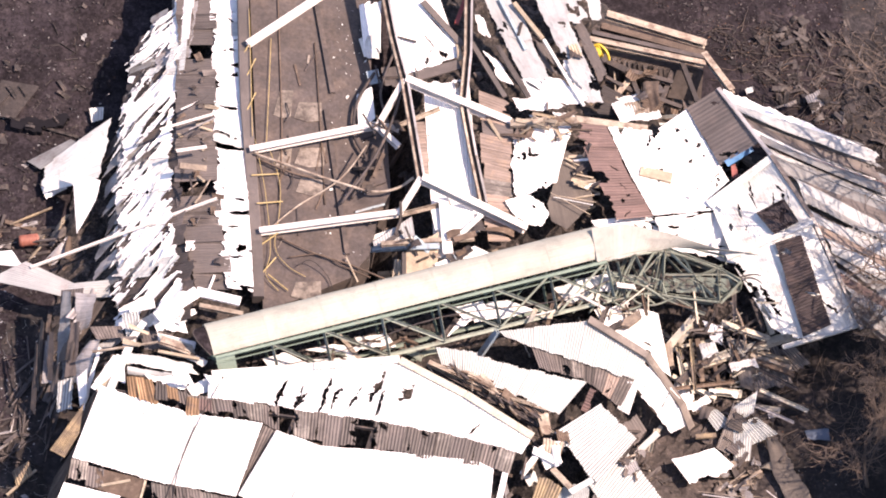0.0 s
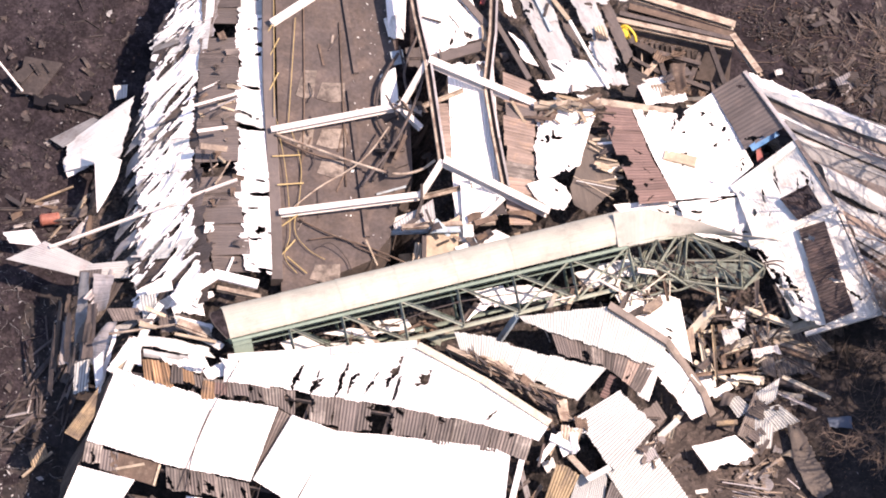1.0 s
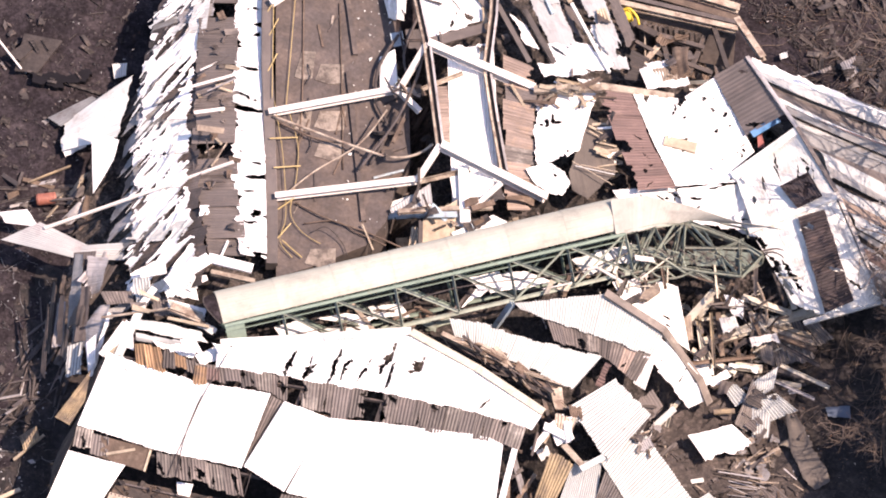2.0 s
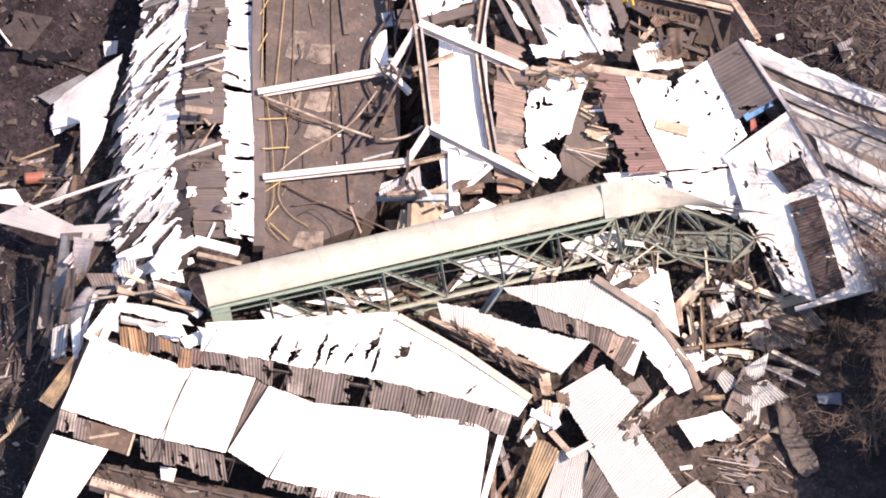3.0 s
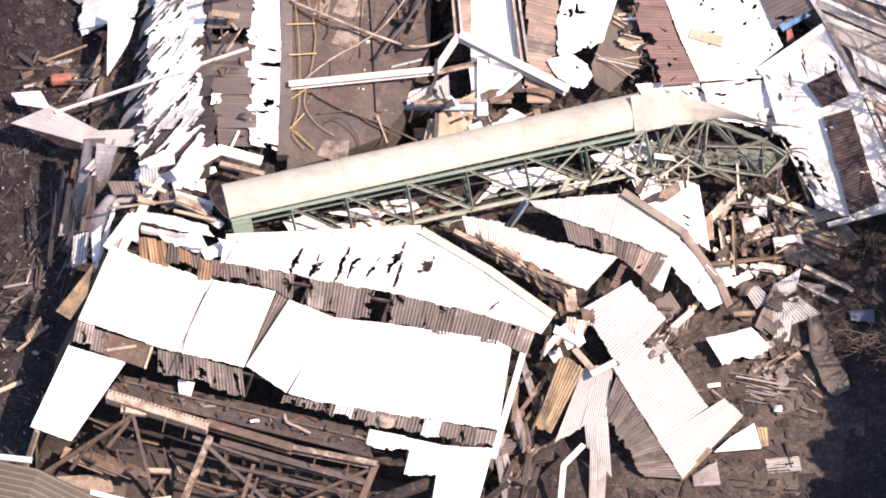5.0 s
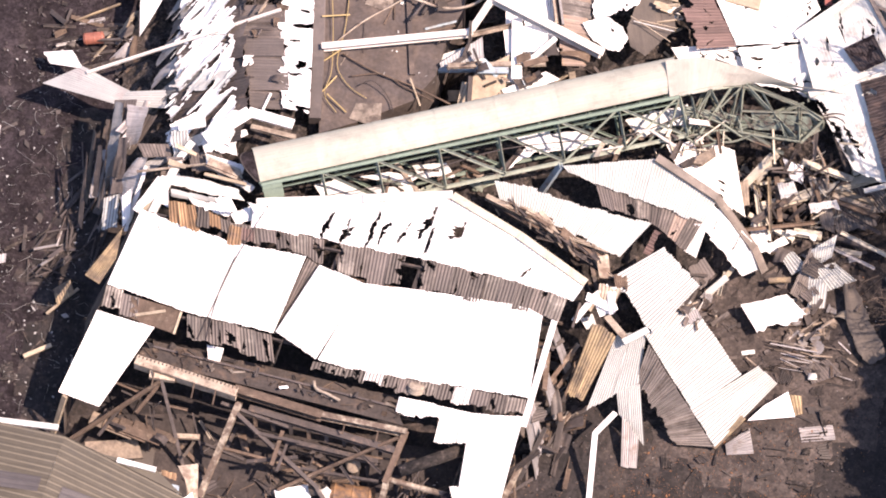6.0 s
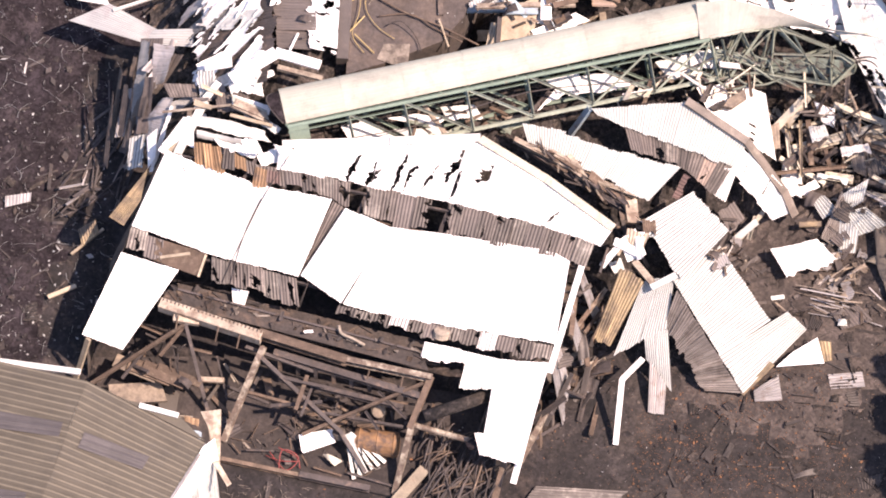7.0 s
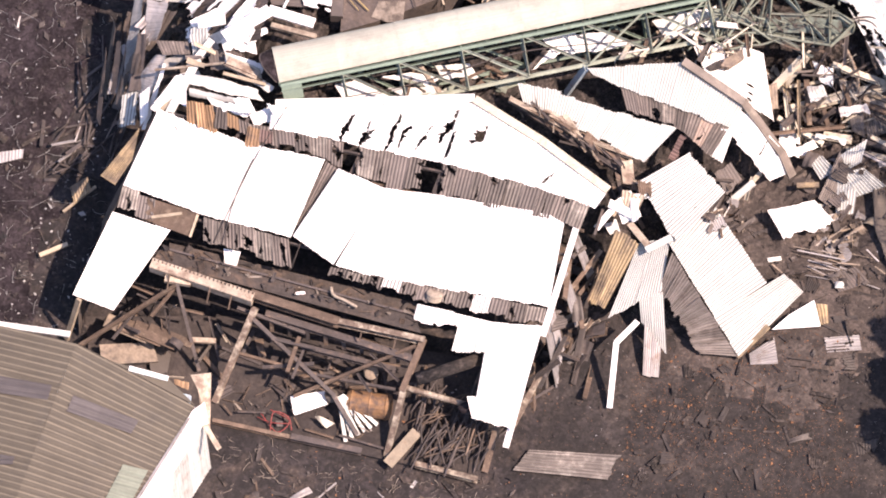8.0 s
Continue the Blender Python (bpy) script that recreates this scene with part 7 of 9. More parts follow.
# broken edge of the deck
loose_sheet("heap_sheet", (-6.45, 43.84, 6.4), (-5.54, 44.35, 6.6), (-5.06, 41.86, 6.5), (-5.93, 40.8, 6.3), WHITE, "crumpled white sheet at the deck edge", rows=7, buckle=0.1, torn=(0.2, 0.3), amp=0.01)
loose_sheet("heap_sheet", (-6.76, 48.02, 6.5), (-5.63, 48.56, 6.6), (-5.25, 46.38, 6.4), (-6.21, 46.52, 6.3), DULL, "crumpled pale sheet at the deck edge", rows=7, buckle=0.1, torn=(0.2, 0.3), amp=0.01)
loose_sheet("heap_sheet", (-6.02, 45.39, 6.6), (-5.28, 45.68, 6.6), (-5.02, 44.76, 6.5), (-5.69, 44.49, 6.5), STEEL_BLUE, "blue-grey panel at the deck edge", rows=4, amp=0.0)
loose_sheet("heap_sheet", (-4.22, 33.85, 5.8), (-2.11, 34.86, 6.2), (-1.84, 33.59, 5.8), (-4.37, 32.97, 5.4), DULL, "pale sheet at the deck edge", rows=5, amp=0.012)
loose_sheet("heap_sheet", (-2.83, 32.4, 5.8), (-0.56, 32.13, 5.8), (-1.05, 30.54, 5.6), (-2.84, 30.54, 5.5), TIMBER, "pale tan board pile beside the gallery", rows=5, amp=0.02, buckle=0.06, torn=(0.2, 0.3))
loose_sheet("heap_sheet", (-0.66, 31.36, 6.2), (1.72, 32.99, 6.4), (2.29, 32.63, 6.2), (0.09, 30.86, 6), WHITE, "white sheet beside the gallery", rows=5, amp=0.012)
piece((-0, 32.51, 6.1), (0.12, 35.03, 6.2), 0.5, 0.15, WHITE, "white trim standing beside the gallery")
piece((-4.43, 32.83, 5.6), (-0.32, 33.48, 6), 0.28, 0.2, STEEL_BLUE, "blue-grey beam at the deck edge", "channel")
piece((0.27, 33.73, 6.2), (2.35, 35.13, 6.2), 0.25, 0.15, WHITE, "white trim lying on the broken roof")
pipe("black_hose", [(-5.49, 45.35, 6.6), (-6.34, 42.93, 6.5), (-6.17, 40.48, 6.4), (-5.17, 38.53, 6.4), (-5.89, 35.97, 6.3)], 0.1, DARK, None, "thick black hose along the deck edge", 8, "hose", "hoses")
pipe("black_hose", [(-4.45, 46.87, 6.8), (-4.96, 43.93, 6.6), (-4.17, 41.21, 6.4), (-4.73, 37.82, 6.3)], 0.08, DARK, None, "thick black hose along the deck edge", 8, "hose", "hoses")
plate("sooty_hatch", [(-5.84, 38.98, 6.2), (-4.44, 39.79, 6.25), (-3.93, 37.59, 6.2), (-5.29, 36.79, 6.15)], 0.25, DECK, None, "soot-covered hatch plate at the deck edge", "hatch")
pipe("rust_cable", [(-9.24, 31.19, 6.15), (-7.41, 31.65, 6.2), (-5.96, 31.04, 6.2), (-4.16, 30.48, 6.1)], 0.05, RUST, None, "rusty cable lying across the deck", 6, "cable", "cables")
piece((-5.76, 31.62, 6.3), (-4.87, 30.04, 6.1), 0.1, 0.08, TIMBER, "pale stick on the deck")
loose_sheet("heap_sheet", (-4.26, 32.91, 6.4), (-2.1, 34.91, 6.7), (-1.78, 33.57, 6.6), (-4.14, 32.68, 6.3), PALE, "grey-white ribbed sheet at the deck edge", rows=5, amp=0.014)
loose_sheet("heap_sheet", (-1, 35.63, 6.6), (1.46, 36.58, 6.7), (1.81, 34.72, 6.6), (-0.57, 34.24, 6.5), WHITE, "white sheet at the deck edge", rows=5, amp=0.01)
piece((-0.31, 36.36, 6.9), (0.35, 32.54, 6.6), 0.62, 0.2, WHITE, "white box trim standing beside the gallery")
loose_sheet("heap_sheet", (-2.07, 33.02, 6.4), (-0.34, 34.08, 6.6), (-0.17, 31.44, 6.2), (-2.6, 30.54, 5.9), TIMBER, "pale tan board leaning beside the gallery", rows=5, amp=0.0, buckle=0.04, torn=(0.1, 0.3))
loose_sheet("heap_sheet", (-0.38, 31.82, 6.4), (1.92, 33.42, 6.5), (2.84, 33.12, 6.4), (-0.04, 31.47, 6.2), WHITE, "long white sheet beside the gallery", rows=5, amp=0.008)
piece((-2.06, 32.63, 6.7), (-0.2, 32.98, 6.7), 0.4, 0.1, STEEL_BLUE, "blue-grey panel beside the gallery")
piece((-3.74, 32.67, 6.6), (1.84, 33.83, 6.7), 0.3, 0.2, CREAM_STEEL, "dirty cream beam at the deck edge", "i")
piece((0.72, 33.56, 6.8), (2.13, 35.49, 6.9), 0.3, 0.15, DULL, "pale trim leaning at the deck edge")
pipe("rust_cable", [(-9.94, 32.55, 6.2), (-7.76, 31.68, 6.25), (-5.66, 31.23, 6.2), (-3.18, 30.47, 6.1)], 0.06, RUST, None, "rusty cable lying across the deck", 6, "cable", "cables")
drum("round_hatch", (-5.14, 38.47, 6), (-5.17, 38.63, 6.12), 0.95, DECK, "soot-covered round hatch cover on the deck", "hatch")
rng = random.Random(91)
for k in range(9):
    p = vec((-13.21, 49.5, 6.06)).lerp(vec((-8.01, 50.31, 6.06)), rng.random()).lerp(vec((-10.01, 30.52, 6.06)).lerp(vec((-5.96, 31.13, 6.06)), rng.random()), rng.random())
    d = Vector((rng.gauss(0, 0.3), rng.uniform(0.5, 2.4), 0))
    piece(p, p + d, rng.uniform(0.05, 0.14), 0.05, (RUST, DARK, DUST, RUST)[k % 4], "thin rusty strip lying on the sooty deck", "box", "metal strip")
for line in (((-12.19, 51.39, 6.08), (-10.69, 40.43, 6.08), (-10.26, 35.03, 6.08)), ((-9.42, 47.47, 6.08), (-8.85, 44.12, 6.08), (-7.47, 35.45, 6.08))):
    pipe("deck_pipe", line, 0.05, RUST, None, "thin rusty pipe running along the deck", 6, "pipe", "deck pipes")
loose_sheet("heap_sheet", (21.62, 52.02, 0.50), (22.52, 52.69, 0.50), (23.17, 51.45, 0.50), (22.30, 50.44, 0.50), GREY, "pale ribbed sheet lying on the far yard", rows=5, torn=(0.2, 0.3), buckle=0.04)
loose_sheet("heap_sheet", (17.81, 52.07, 0.40), (18.29, 52.32, 0.40), (18.40, 51.80, 0.40), (17.99, 51.56, 0.40), DULL, "small white scrap on the far yard", rows=4, torn=(0.1, 0.1))
loose_sheet("heap_sheet", (19.07, 50.48, 0.40), (21.08, 51.66, 0.40), (21.25, 51.33, 0.40), (19.32, 50.08, 0.40), DRIFT, "narrow weathered sheet on the far yard", rows=4, torn=(0.1, 0.3))
# far left yard
piece((-28.19, 43.24, 0.3), (-23.43, 42.32, 0.2), 0.2, 0.12, RUBBLE, "dark timber on the far yard")
piece((-26.74, 35.06, 0.4), (-24.35, 36.63, 0.5), 0.12, 0.1, TAN, "yellowed board in the yard")


# ---- loose debris ----
POOL = {}


def pooled(kind, mat, k):
    """One of a few shared meshes of a kind of debris, about a metre long, in its own axes."""
    key = (kind, mat.name, k)
    if key not in POOL:
        rng = random.Random(100 + k * 7 + len(kind))
        if kind == "sheet_fragment":
            w = rng.uniform(0.35, 0.8)
            ob = sheet(kind, (-w, -0.5, 0), (w, -0.5, rng.uniform(0, 0.2)), (w * rng.uniform(0.5, 1), 0.5, 0), (-w * rng.uniform(0.5, 1), 0.5, rng.uniform(0, 0.2)), mat, torn=(0.3, 0.4), buckle=rng.uniform(0.03, 0.09), rng=rng, rows=4, amp=0.022)
        elif kind == "bent_strip":
            w = rng.uniform(0.07, 0.14)
            ob = sheet(kind, (-w, -0.5, 0), (w, -0.5, 0.02), (w + rng.uniform(-0.1, 0.1), 0.5, 0.05), (-w, 0.5, 0.1), mat, torn=(0.1, 0.1), sag=rng.uniform(-0.1, 0.06), buckle=0.04, rng=rng, rows=7, amp=0.01)
        elif kind == "angle_bar":
            ob = beam(kind, (0, -0.5, 0), (0, 0.5, 0), 0.07, 0.07, mat, shape="angle")
        else:
            ob = beam(kind, (0, -0.5, 0), (0, 0.5, 0), 0.09 + 0.03 * (k % 3), 0.06, mat)
        POOL[key] = ob.data
        bpy.data.objects.remove(ob)
    return POOL[key]


WORDS = {"bleached_silver_sheet": "bleached", "smooth_grey_brown_sheet": "grey-brown", "bleached_brown_sheet": "bleached brown", "white_sheet_paint": "white", "dull_white_sheet": "dull white", "grey_galvanised_sheet": "grey", "weathered_brown_sheet": "brown", "faded_red_brown_sheet": "red-brown", "rusted_sheet": "rusty",
         "yellowed_sheet": "yellowed", "pale_timber": "pale", "rusty_steel": "rusty", "sooty_steel": "sooty", "dirty_cream_steel": "dirty cream", "white_painted_steel": "white", "dark_rubble": "dark brown",
         "sandy_dust": "dusty", "faded_cream_paint": "faded cream", "pale_lilac_sheet": "pale", "blue_grey_paint": "blue-grey", "faded_pink_brown_sheet": "pink-brown"}
NAMES = {"sheet_fragment": ("torn %s sheet fragment %s", "sheet fragment", "sheet fragments"), "bent_strip": ("bent %s metal strip %s", "metal strip", "metal strips"),
         "angle_bar": ("%s steel angle bar %s", "steel bar", "steel bars"), "plank": ("broken %s plank %s", "plank", "planks")}


def scatter(count, area, kinds, mats, sizes, seed, where, turn=None, spread=0.5, tilt=0.25, lift=0.04, thick=1.0, joined=False, zmax=99.0):
    """Loose pieces inside four corners, each dropped onto what lies under it. turn: degrees from +x of their length."""
    rng = random.Random(seed)
    bpy.context.view_layer.update()
    deps = bpy.context.evaluated_depsgraph_get()
    a, b, c, d = (vec(p) for p in area)
    verts, faces, slots, index = [], [], [], []
    for _ in range(count):
        u, v = rng.random(), rng.random()
        p = a.lerp(b, u).lerp(d.lerp(c, u), v)
        hit, place, up, _, _, _ = scene.ray_cast(deps, p + Vector((0, 0, 0.9)), Vector((0, 0, -1)))
        if not hit or place.z > zmax:
            continue
        kind, mat = rng.choices(list(kinds), list(kinds.values()))[0], rng.choices(list(mats), list(mats.values()))[0]
        k = rng.randrange(5)
        long = rng.uniform(*sizes)
        if kind == "sheet_fragment":
            long *= 0.7
        w = (rng.gauss(radians(turn), spread) if turn is not None else rng.uniform(0, 2 * math.pi)) - math.pi / 2
        if up.z < 0.35:
            up = Vector((0, 0, 1))
        base = Vector((0, 0, 1)).rotation_difference((up + Vector((0, 0, 0.6))).normalized()).to_matrix().to_4x4()
        m = Matrix.Translation(place + Vector((0, 0, lift + rng.random() * 0.1))) @ base @ Matrix.Rotation(w, 4, "Z") @ Euler((rng.gauss(0, tilt), rng.gauss(0, tilt), 0)).to_matrix().to_4x4()
        across = long * rng.uniform(0.5, 1.0) if kind == "sheet_fragment" else rng.uniform(0.8, 2.0) * thick
        m = m @ Matrix.Diagonal((across, long, across if kind != "sheet_fragment" else 1.0, 1))
        if joined:
            me, n = pooled(kind, mat, k), len(verts)
            verts += [m @ v.co for v in me.vertices]
            faces += [[n + q for q in f.vertices] for f in me.polygons]
            if mat not in slots:
                slots.append(mat)
            index += [slots.index(mat)] * len(me.polygons)
            continue
        ob = new(kind, pooled(kind, mat, k))
        ob.matrix_world = m
        text, category, group = NAMES[kind]
        tagged(ob, text % (WORDS[mat.name], where), category, group)
    if joined and verts:
        ob = link("scrap", verts, faces, slots[0])
        for mat in slots[1:]:
            ob.data.materials.append(mat)
        ob.data.polygons.foreach_set("material_index", index)
        tagged(ob, "broken planks, bars and sheet scraps strewn " + where, "scrap", "", "stuff")


# between the torn slope and the warehouse
piece((-16.14, 23.83, 6.6), (-14.24, 23.3, 6.5), 0.6, 0.3, CREAM_STEEL, "dirty cream box section beside the gallery")
piece((-18.64, 22.48, 6.3), (-19.74, 20.45, 5.6), 0.45, 0.12, WHITE, "long white trim bent down the heap side", "channel")
piece((-17.31, 25.01, 6.6), (-18.24, 23.17, 6.3), 0.4, 0.12, DULL, "pale trim lying across the heap")
piece((-18.34, 25.96, 6.4), (-16.84, 26.42, 6.6), 0.6, 0.1, WHITE, "short white trim on the heap")
loose_sheet("heap_sheet", (-18.73, 25.69, 6.2), (-17.79, 26.06, 6.4), (-17.58, 24.29, 6.3), (-18.2, 23.97, 6), SILVER, "pale ribbed sheet curled on the heap", rows=6, sag=-0.1)
loose_sheet("heap_sheet", (-16.39, 25.45, 6.4), (-15.07, 25.94, 6.5), (-14.51, 24.39, 6.4), (-15.84, 24.68, 6.3), WHITE, "torn white sheet beside the gallery end", rows=6, amp=0.01, torn=(0.2, 0.4), buckle=0.05)
loose_sheet("heap_sheet", (-17.54, 24.7, 6), (-15.74, 25.2, 6.1), (-15.03, 23.55, 6.1), (-17.02, 23.39, 5.9), PLANK, "smooth grey-brown sheet in the heap", rows=5, amp=0.01, torn=(0.2, 0.2))
loose_sheet("heap_sheet", (-16.39, 24.31, 6.7), (-14.22, 23.75, 6.6), (-13.97, 23.17, 6.5), (-16.13, 23.66, 6.6), COVER, "cream panel lying beside the gallery end", rows=4, amp=0.0, buckle=0.03)
loose_sheet("heap_sheet", (-16.92, 21.65, 6.2), (-14.19, 21.29, 6.3), (-14.34, 20.71, 6.2), (-16.39, 21.13, 6.1), WHITE, "white sheet sticking out under the trough", rows=4, amp=0.01, torn=(0.1, 0.2))
loose_sheet("heap_sheet", (-14.33, 21.04, 6.3), (-12.97, 21.86, 6.5), (-12.72, 20.59, 6.3), (-13.71, 20.23, 6.2), WHITE, "crumpled white sheet at the gallery foot", rows=5, amp=0.01, torn=(0.2, 0.3), buckle=0.05)
piece((-18.45, 22.59, 6.3), (-19.62, 20.76, 5.8), 0.4, 0.1, WHITE, "white trim lying down the heap side")
piece((-18.25, 21.61, 6.1), (-19.31, 20.58, 5.7), 0.3, 0.08, TIMBER, "pale broken board at the roof corner")
piece((-16.3, 23.55, 6.8), (-13.94, 23.05, 6.6), 0.14, 0.12, DARK, "sooty bar beside the gallery end", "angle")
scatter(7, ((-19.33, 24.88, 5.6), (-14.69, 27.44, 6.6), (-14.25, 23.97, 6.6), (-18.28, 21.01, 5.5)), {"bent_strip": 4, "sheet_fragment": 2}, {WHITE: 2, DULL: 2, TIMBER: 1, GREY: 3, PLANK: 3}, (1.0, 2.4), 201, "in the heap beside the gallery", 20, 0.5, 0.15, 0.06)
# pale slabs in the heap beside the gallery
tagged(skin("heap_slab", [(-16.56, 24.52, 6.40), (-13.96, 24.23, 6.40)], [(-16.28, 23.71, 6.20), (-14.17, 23.19, 6.20)], WHITE, None, 519, step=0.08, gone=(0.8, 0.8), lift=0.05, fold=0.08, fray=(0.08, 0.08, 0.15, 0.15), least=9999), "white bent slab in the heap beside the gallery", "metal sheet")
tagged(skin("heap_slab", [(-19.19, 26.59, 5.20), (-17.62, 27.69, 5.50)], [(-18.78, 26.08, 5.00), (-17.32, 27.26, 5.40)], WHITE, None, 986, step=0.08, gone=(0.8, 0.8), lift=0.05, fold=0.08, fray=(0.08, 0.08, 0.15, 0.15), least=9999), "white torn slab at the slope foot", "metal sheet")
tagged(skin("heap_slab", [(-16.19, 25.59, 6.60), (-14.40, 26.40, 6.70)], [(-15.78, 25.10, 6.50), (-14.12, 26.05, 6.60)], WHITE, None, 596, step=0.08, gone=(0.8, 0.8), lift=0.05, fold=0.08, fray=(0.08, 0.08, 0.15, 0.15), least=9999), "white narrow slab in the heap", "metal sheet")
tagged(skin("heap_slab", [(-18.34, 25.20, 5.80), (-16.92, 26.09, 6.00)], [(-17.94, 24.71, 5.70), (-16.51, 25.60, 5.90)], DULL, None, 156, step=0.08, gone=(0.8, 0.8), lift=0.05, fold=0.08, fray=(0.08, 0.08, 0.15, 0.15), least=9999), "dull white slab in the heap", "metal sheet")
tagged(skin("heap_slab", [(-15.65, 24.01, 6.50), (-13.04, 22.83, 6.50)], [(-15.77, 23.39, 6.30), (-13.40, 22.42, 6.30)], DULL, None, 708, step=0.08, gone=(0.8, 0.8), lift=0.05, fold=0.08, fray=(0.08, 0.08, 0.15, 0.15), least=9999), "long dull white slab beside the gallery end", "metal sheet")
tagged(skin("heap_slab", [(-18.56, 24.27, 5.60), (-17.10, 25.38, 5.80)], [(-18.25, 23.68, 5.50), (-16.84, 24.98, 5.70)], GREY, None, 111, step=0.08, gone=(0.8, 0.8), lift=0.05, fold=0.08, fray=(0.08, 0.08, 0.15, 0.15), least=9999), "grey slab in the heap", "metal sheet")
tagged(skin("heap_slab", [(-14.23, 25.04, 6.30), (-13.49, 25.49, 6.40)], [(-13.87, 24.12, 6.10), (-13.25, 24.63, 6.20)], PALE, None, 9, step=0.08, gone=(0.8, 0.8), lift=0.05, fold=0.08, fray=(0.08, 0.08, 0.15, 0.15), least=9999), "small pale slab at the gallery end", "metal sheet")
tagged(skin("heap_slab", [(-20.12, 23.95, 5.00), (-18.74, 24.92, 5.20)], [(-19.77, 23.40, 4.80), (-18.48, 24.52, 5.00)], SKIRT, None, 791, step=0.08, gone=(0.8, 0.8), lift=0.05, fold=0.08, fray=(0.08, 0.08, 0.15, 0.15), least=9999), "dirty grey slab in the heap", "metal sheet")
# upright sheets along the heap side; shade is put into the first two colours
loose_sheet("heap_sheet", (-22.54, 27.81, 4.40), (-22.11, 27.65, 4.60), (-22.12, 23.61, 2.40), (-22.32, 22.27, 2.20), SKIRT, "grey narrow sheet standing against the heap", rows=7, amp=0.012, buckle=0.05, torn=(0.25, 0.35))
loose_sheet("heap_sheet", (-22.03, 27.53, 4.80), (-19.85, 27.16, 5.20), (-20.92, 25.59, 3.60), (-21.91, 23.73, 3.20), BROWN, "flat grey-brown sheet standing against the heap", rows=7, amp=0.012, buckle=0.05, torn=(0.25, 0.35))
loose_sheet("heap_sheet", (-23.18, 25.48, 3.40), (-22.87, 25.47, 3.60), (-22.89, 23.48, 1.60), (-23.15, 23.41, 1.40), GREY, "narrow grey strip standing against the heap", rows=7, amp=0.012, buckle=0.05, torn=(0.25, 0.35))
loose_sheet("heap_sheet", (-23.78, 26.90, 3.00), (-23.46, 26.57, 3.20), (-23.35, 22.36, 1.20), (-23.62, 22.86, 1.00), BROWN, "dark narrow strip standing against the heap", rows=7, amp=0.012, buckle=0.05, torn=(0.25, 0.35))
loose_sheet("heap_sheet", (-23.91, 25.36, 2.80), (-23.68, 25.10, 3.00), (-23.34, 20.77, 1.00), (-23.62, 21.29, 0.90), DARK, "sooty strip standing against the heap", rows=7, amp=0.012, buckle=0.05, torn=(0.25, 0.35))
loose_sheet("heap_sheet", (-22.40, 23.14, 4.00), (-22.09, 22.89, 4.20), (-22.21, 21.41, 2.60), (-22.52, 21.70, 2.40), PLANK, "grey-brown strip standing against the heap", rows=7, amp=0.012, buckle=0.05, torn=(0.25, 0.35))
scatter(12, ((-23.98, 28.66, 3.5), (-21.16, 28.43, 5), (-20.51, 20.96, 4), (-22.48, 21.01, 2)), {"bent_strip": 5}, {GREY: 3, PLANK: 3, DARK: 4}, (2.0, 4.0), 203, "against the side of the heap", 80, 0.15, 0.2, 0.1, 1.4)
scatter(22, ((-25.36, 26.18, 2), (-22.78, 26.18, 3), (-21.71, 19.27, 2.5), (-24.84, 19.38, 1)), {"bent_strip": 4, "plank": 4, "angle_bar": 3}, {DARK: 1}, (1.0, 3.4), 204, "at the foot of the heap", 80, 0.35, thick=0.7, joined=True)
# at the fallen gallery
scatter(55, ((4.24, 28.45, 6.4), (11.02, 31.79, 6.4), (13.83, 31.25, 5.8), (8.02, 29.22, 6.2)), {"angle_bar": 4, "bent_strip": 3, "plank": 2}, {CREAMY: 4, PAINTED: 2, RUST: 3, DARK: 3}, (0.6, 2.2), 205, "under the bent gallery end", None, 0.5, 0.4, 0.1)
scatter(120, ((13.69, 31.21, 5.5), (20.4, 32.96, 5.5), (20.87, 29.4, 3), (15.23, 28.43, 3)), {"plank": 2, "angle_bar": 6, "bent_strip": 2}, {CREAMY: 4, RUST: 3, DARK: 8, PLANK: 2}, (0.8, 2.8), 206, "in the heap below the hipped roof", None, 0.5, 0.3, 0.06, 0.9, joined=True)
for a, b, w, m in (((14.4, 29.86, 3.4), (15.73, 31.53, 4.4), 0.4, CREAMY), ((14.75, 30.53, 3.4), (15.29, 29.58, 2.2), 0.24, TAN), ((16.1, 30.82, 3.2), (16.71, 28.78, 1.6), 0.3, RUST), ((15.58, 29.39, 1.6), (18.49, 29.03, 1.2), 0.3, DARK), ((17.57, 28.58, 1), (19.23, 28.6, 1), 0.4, CREAMY),
                   ((17.42, 31.62, 4), (20.47, 31.54, 3), 0.35, CREAMY), ((19.45, 33.8, 4.6), (20.66, 31.77, 3.2), 0.3, CREAMY), ((15.2, 30.37, 2.8), (17.7, 31.23, 3), 0.14, CREAMY), ((14.84, 28.76, 1.8), (17.66, 28.03, 1), 0.3, CREAMY), ((19, 28.07, 0.7), (21.68, 28.05, 0.5), 0.3, CREAMY)):
    piece(a, b, w, w * 0.8, m, "beam lying in the heap below the hipped roof", "i" if w > 0.28 else "angle")
loose_sheet("heap_sheet", (19.13, 31.4, 1.8), (20.92, 32.21, 1.9), (22.34, 29.97, 0.8), (20.25, 28.57, 0.7), DRIFT, "large weathered ribbed sheet on the slope", rows=8, torn=(0.2, 0.4), buckle=0.06)
loose_sheet("heap_sheet", (17.89, 31.38, 2.8), (19, 31.55, 2.6), (19.98, 28.89, 1), (19.13, 29.18, 1), DRIFT, "grey-brown sheet standing in the heap", rows=6, amp=0.01, sag=-0.2)
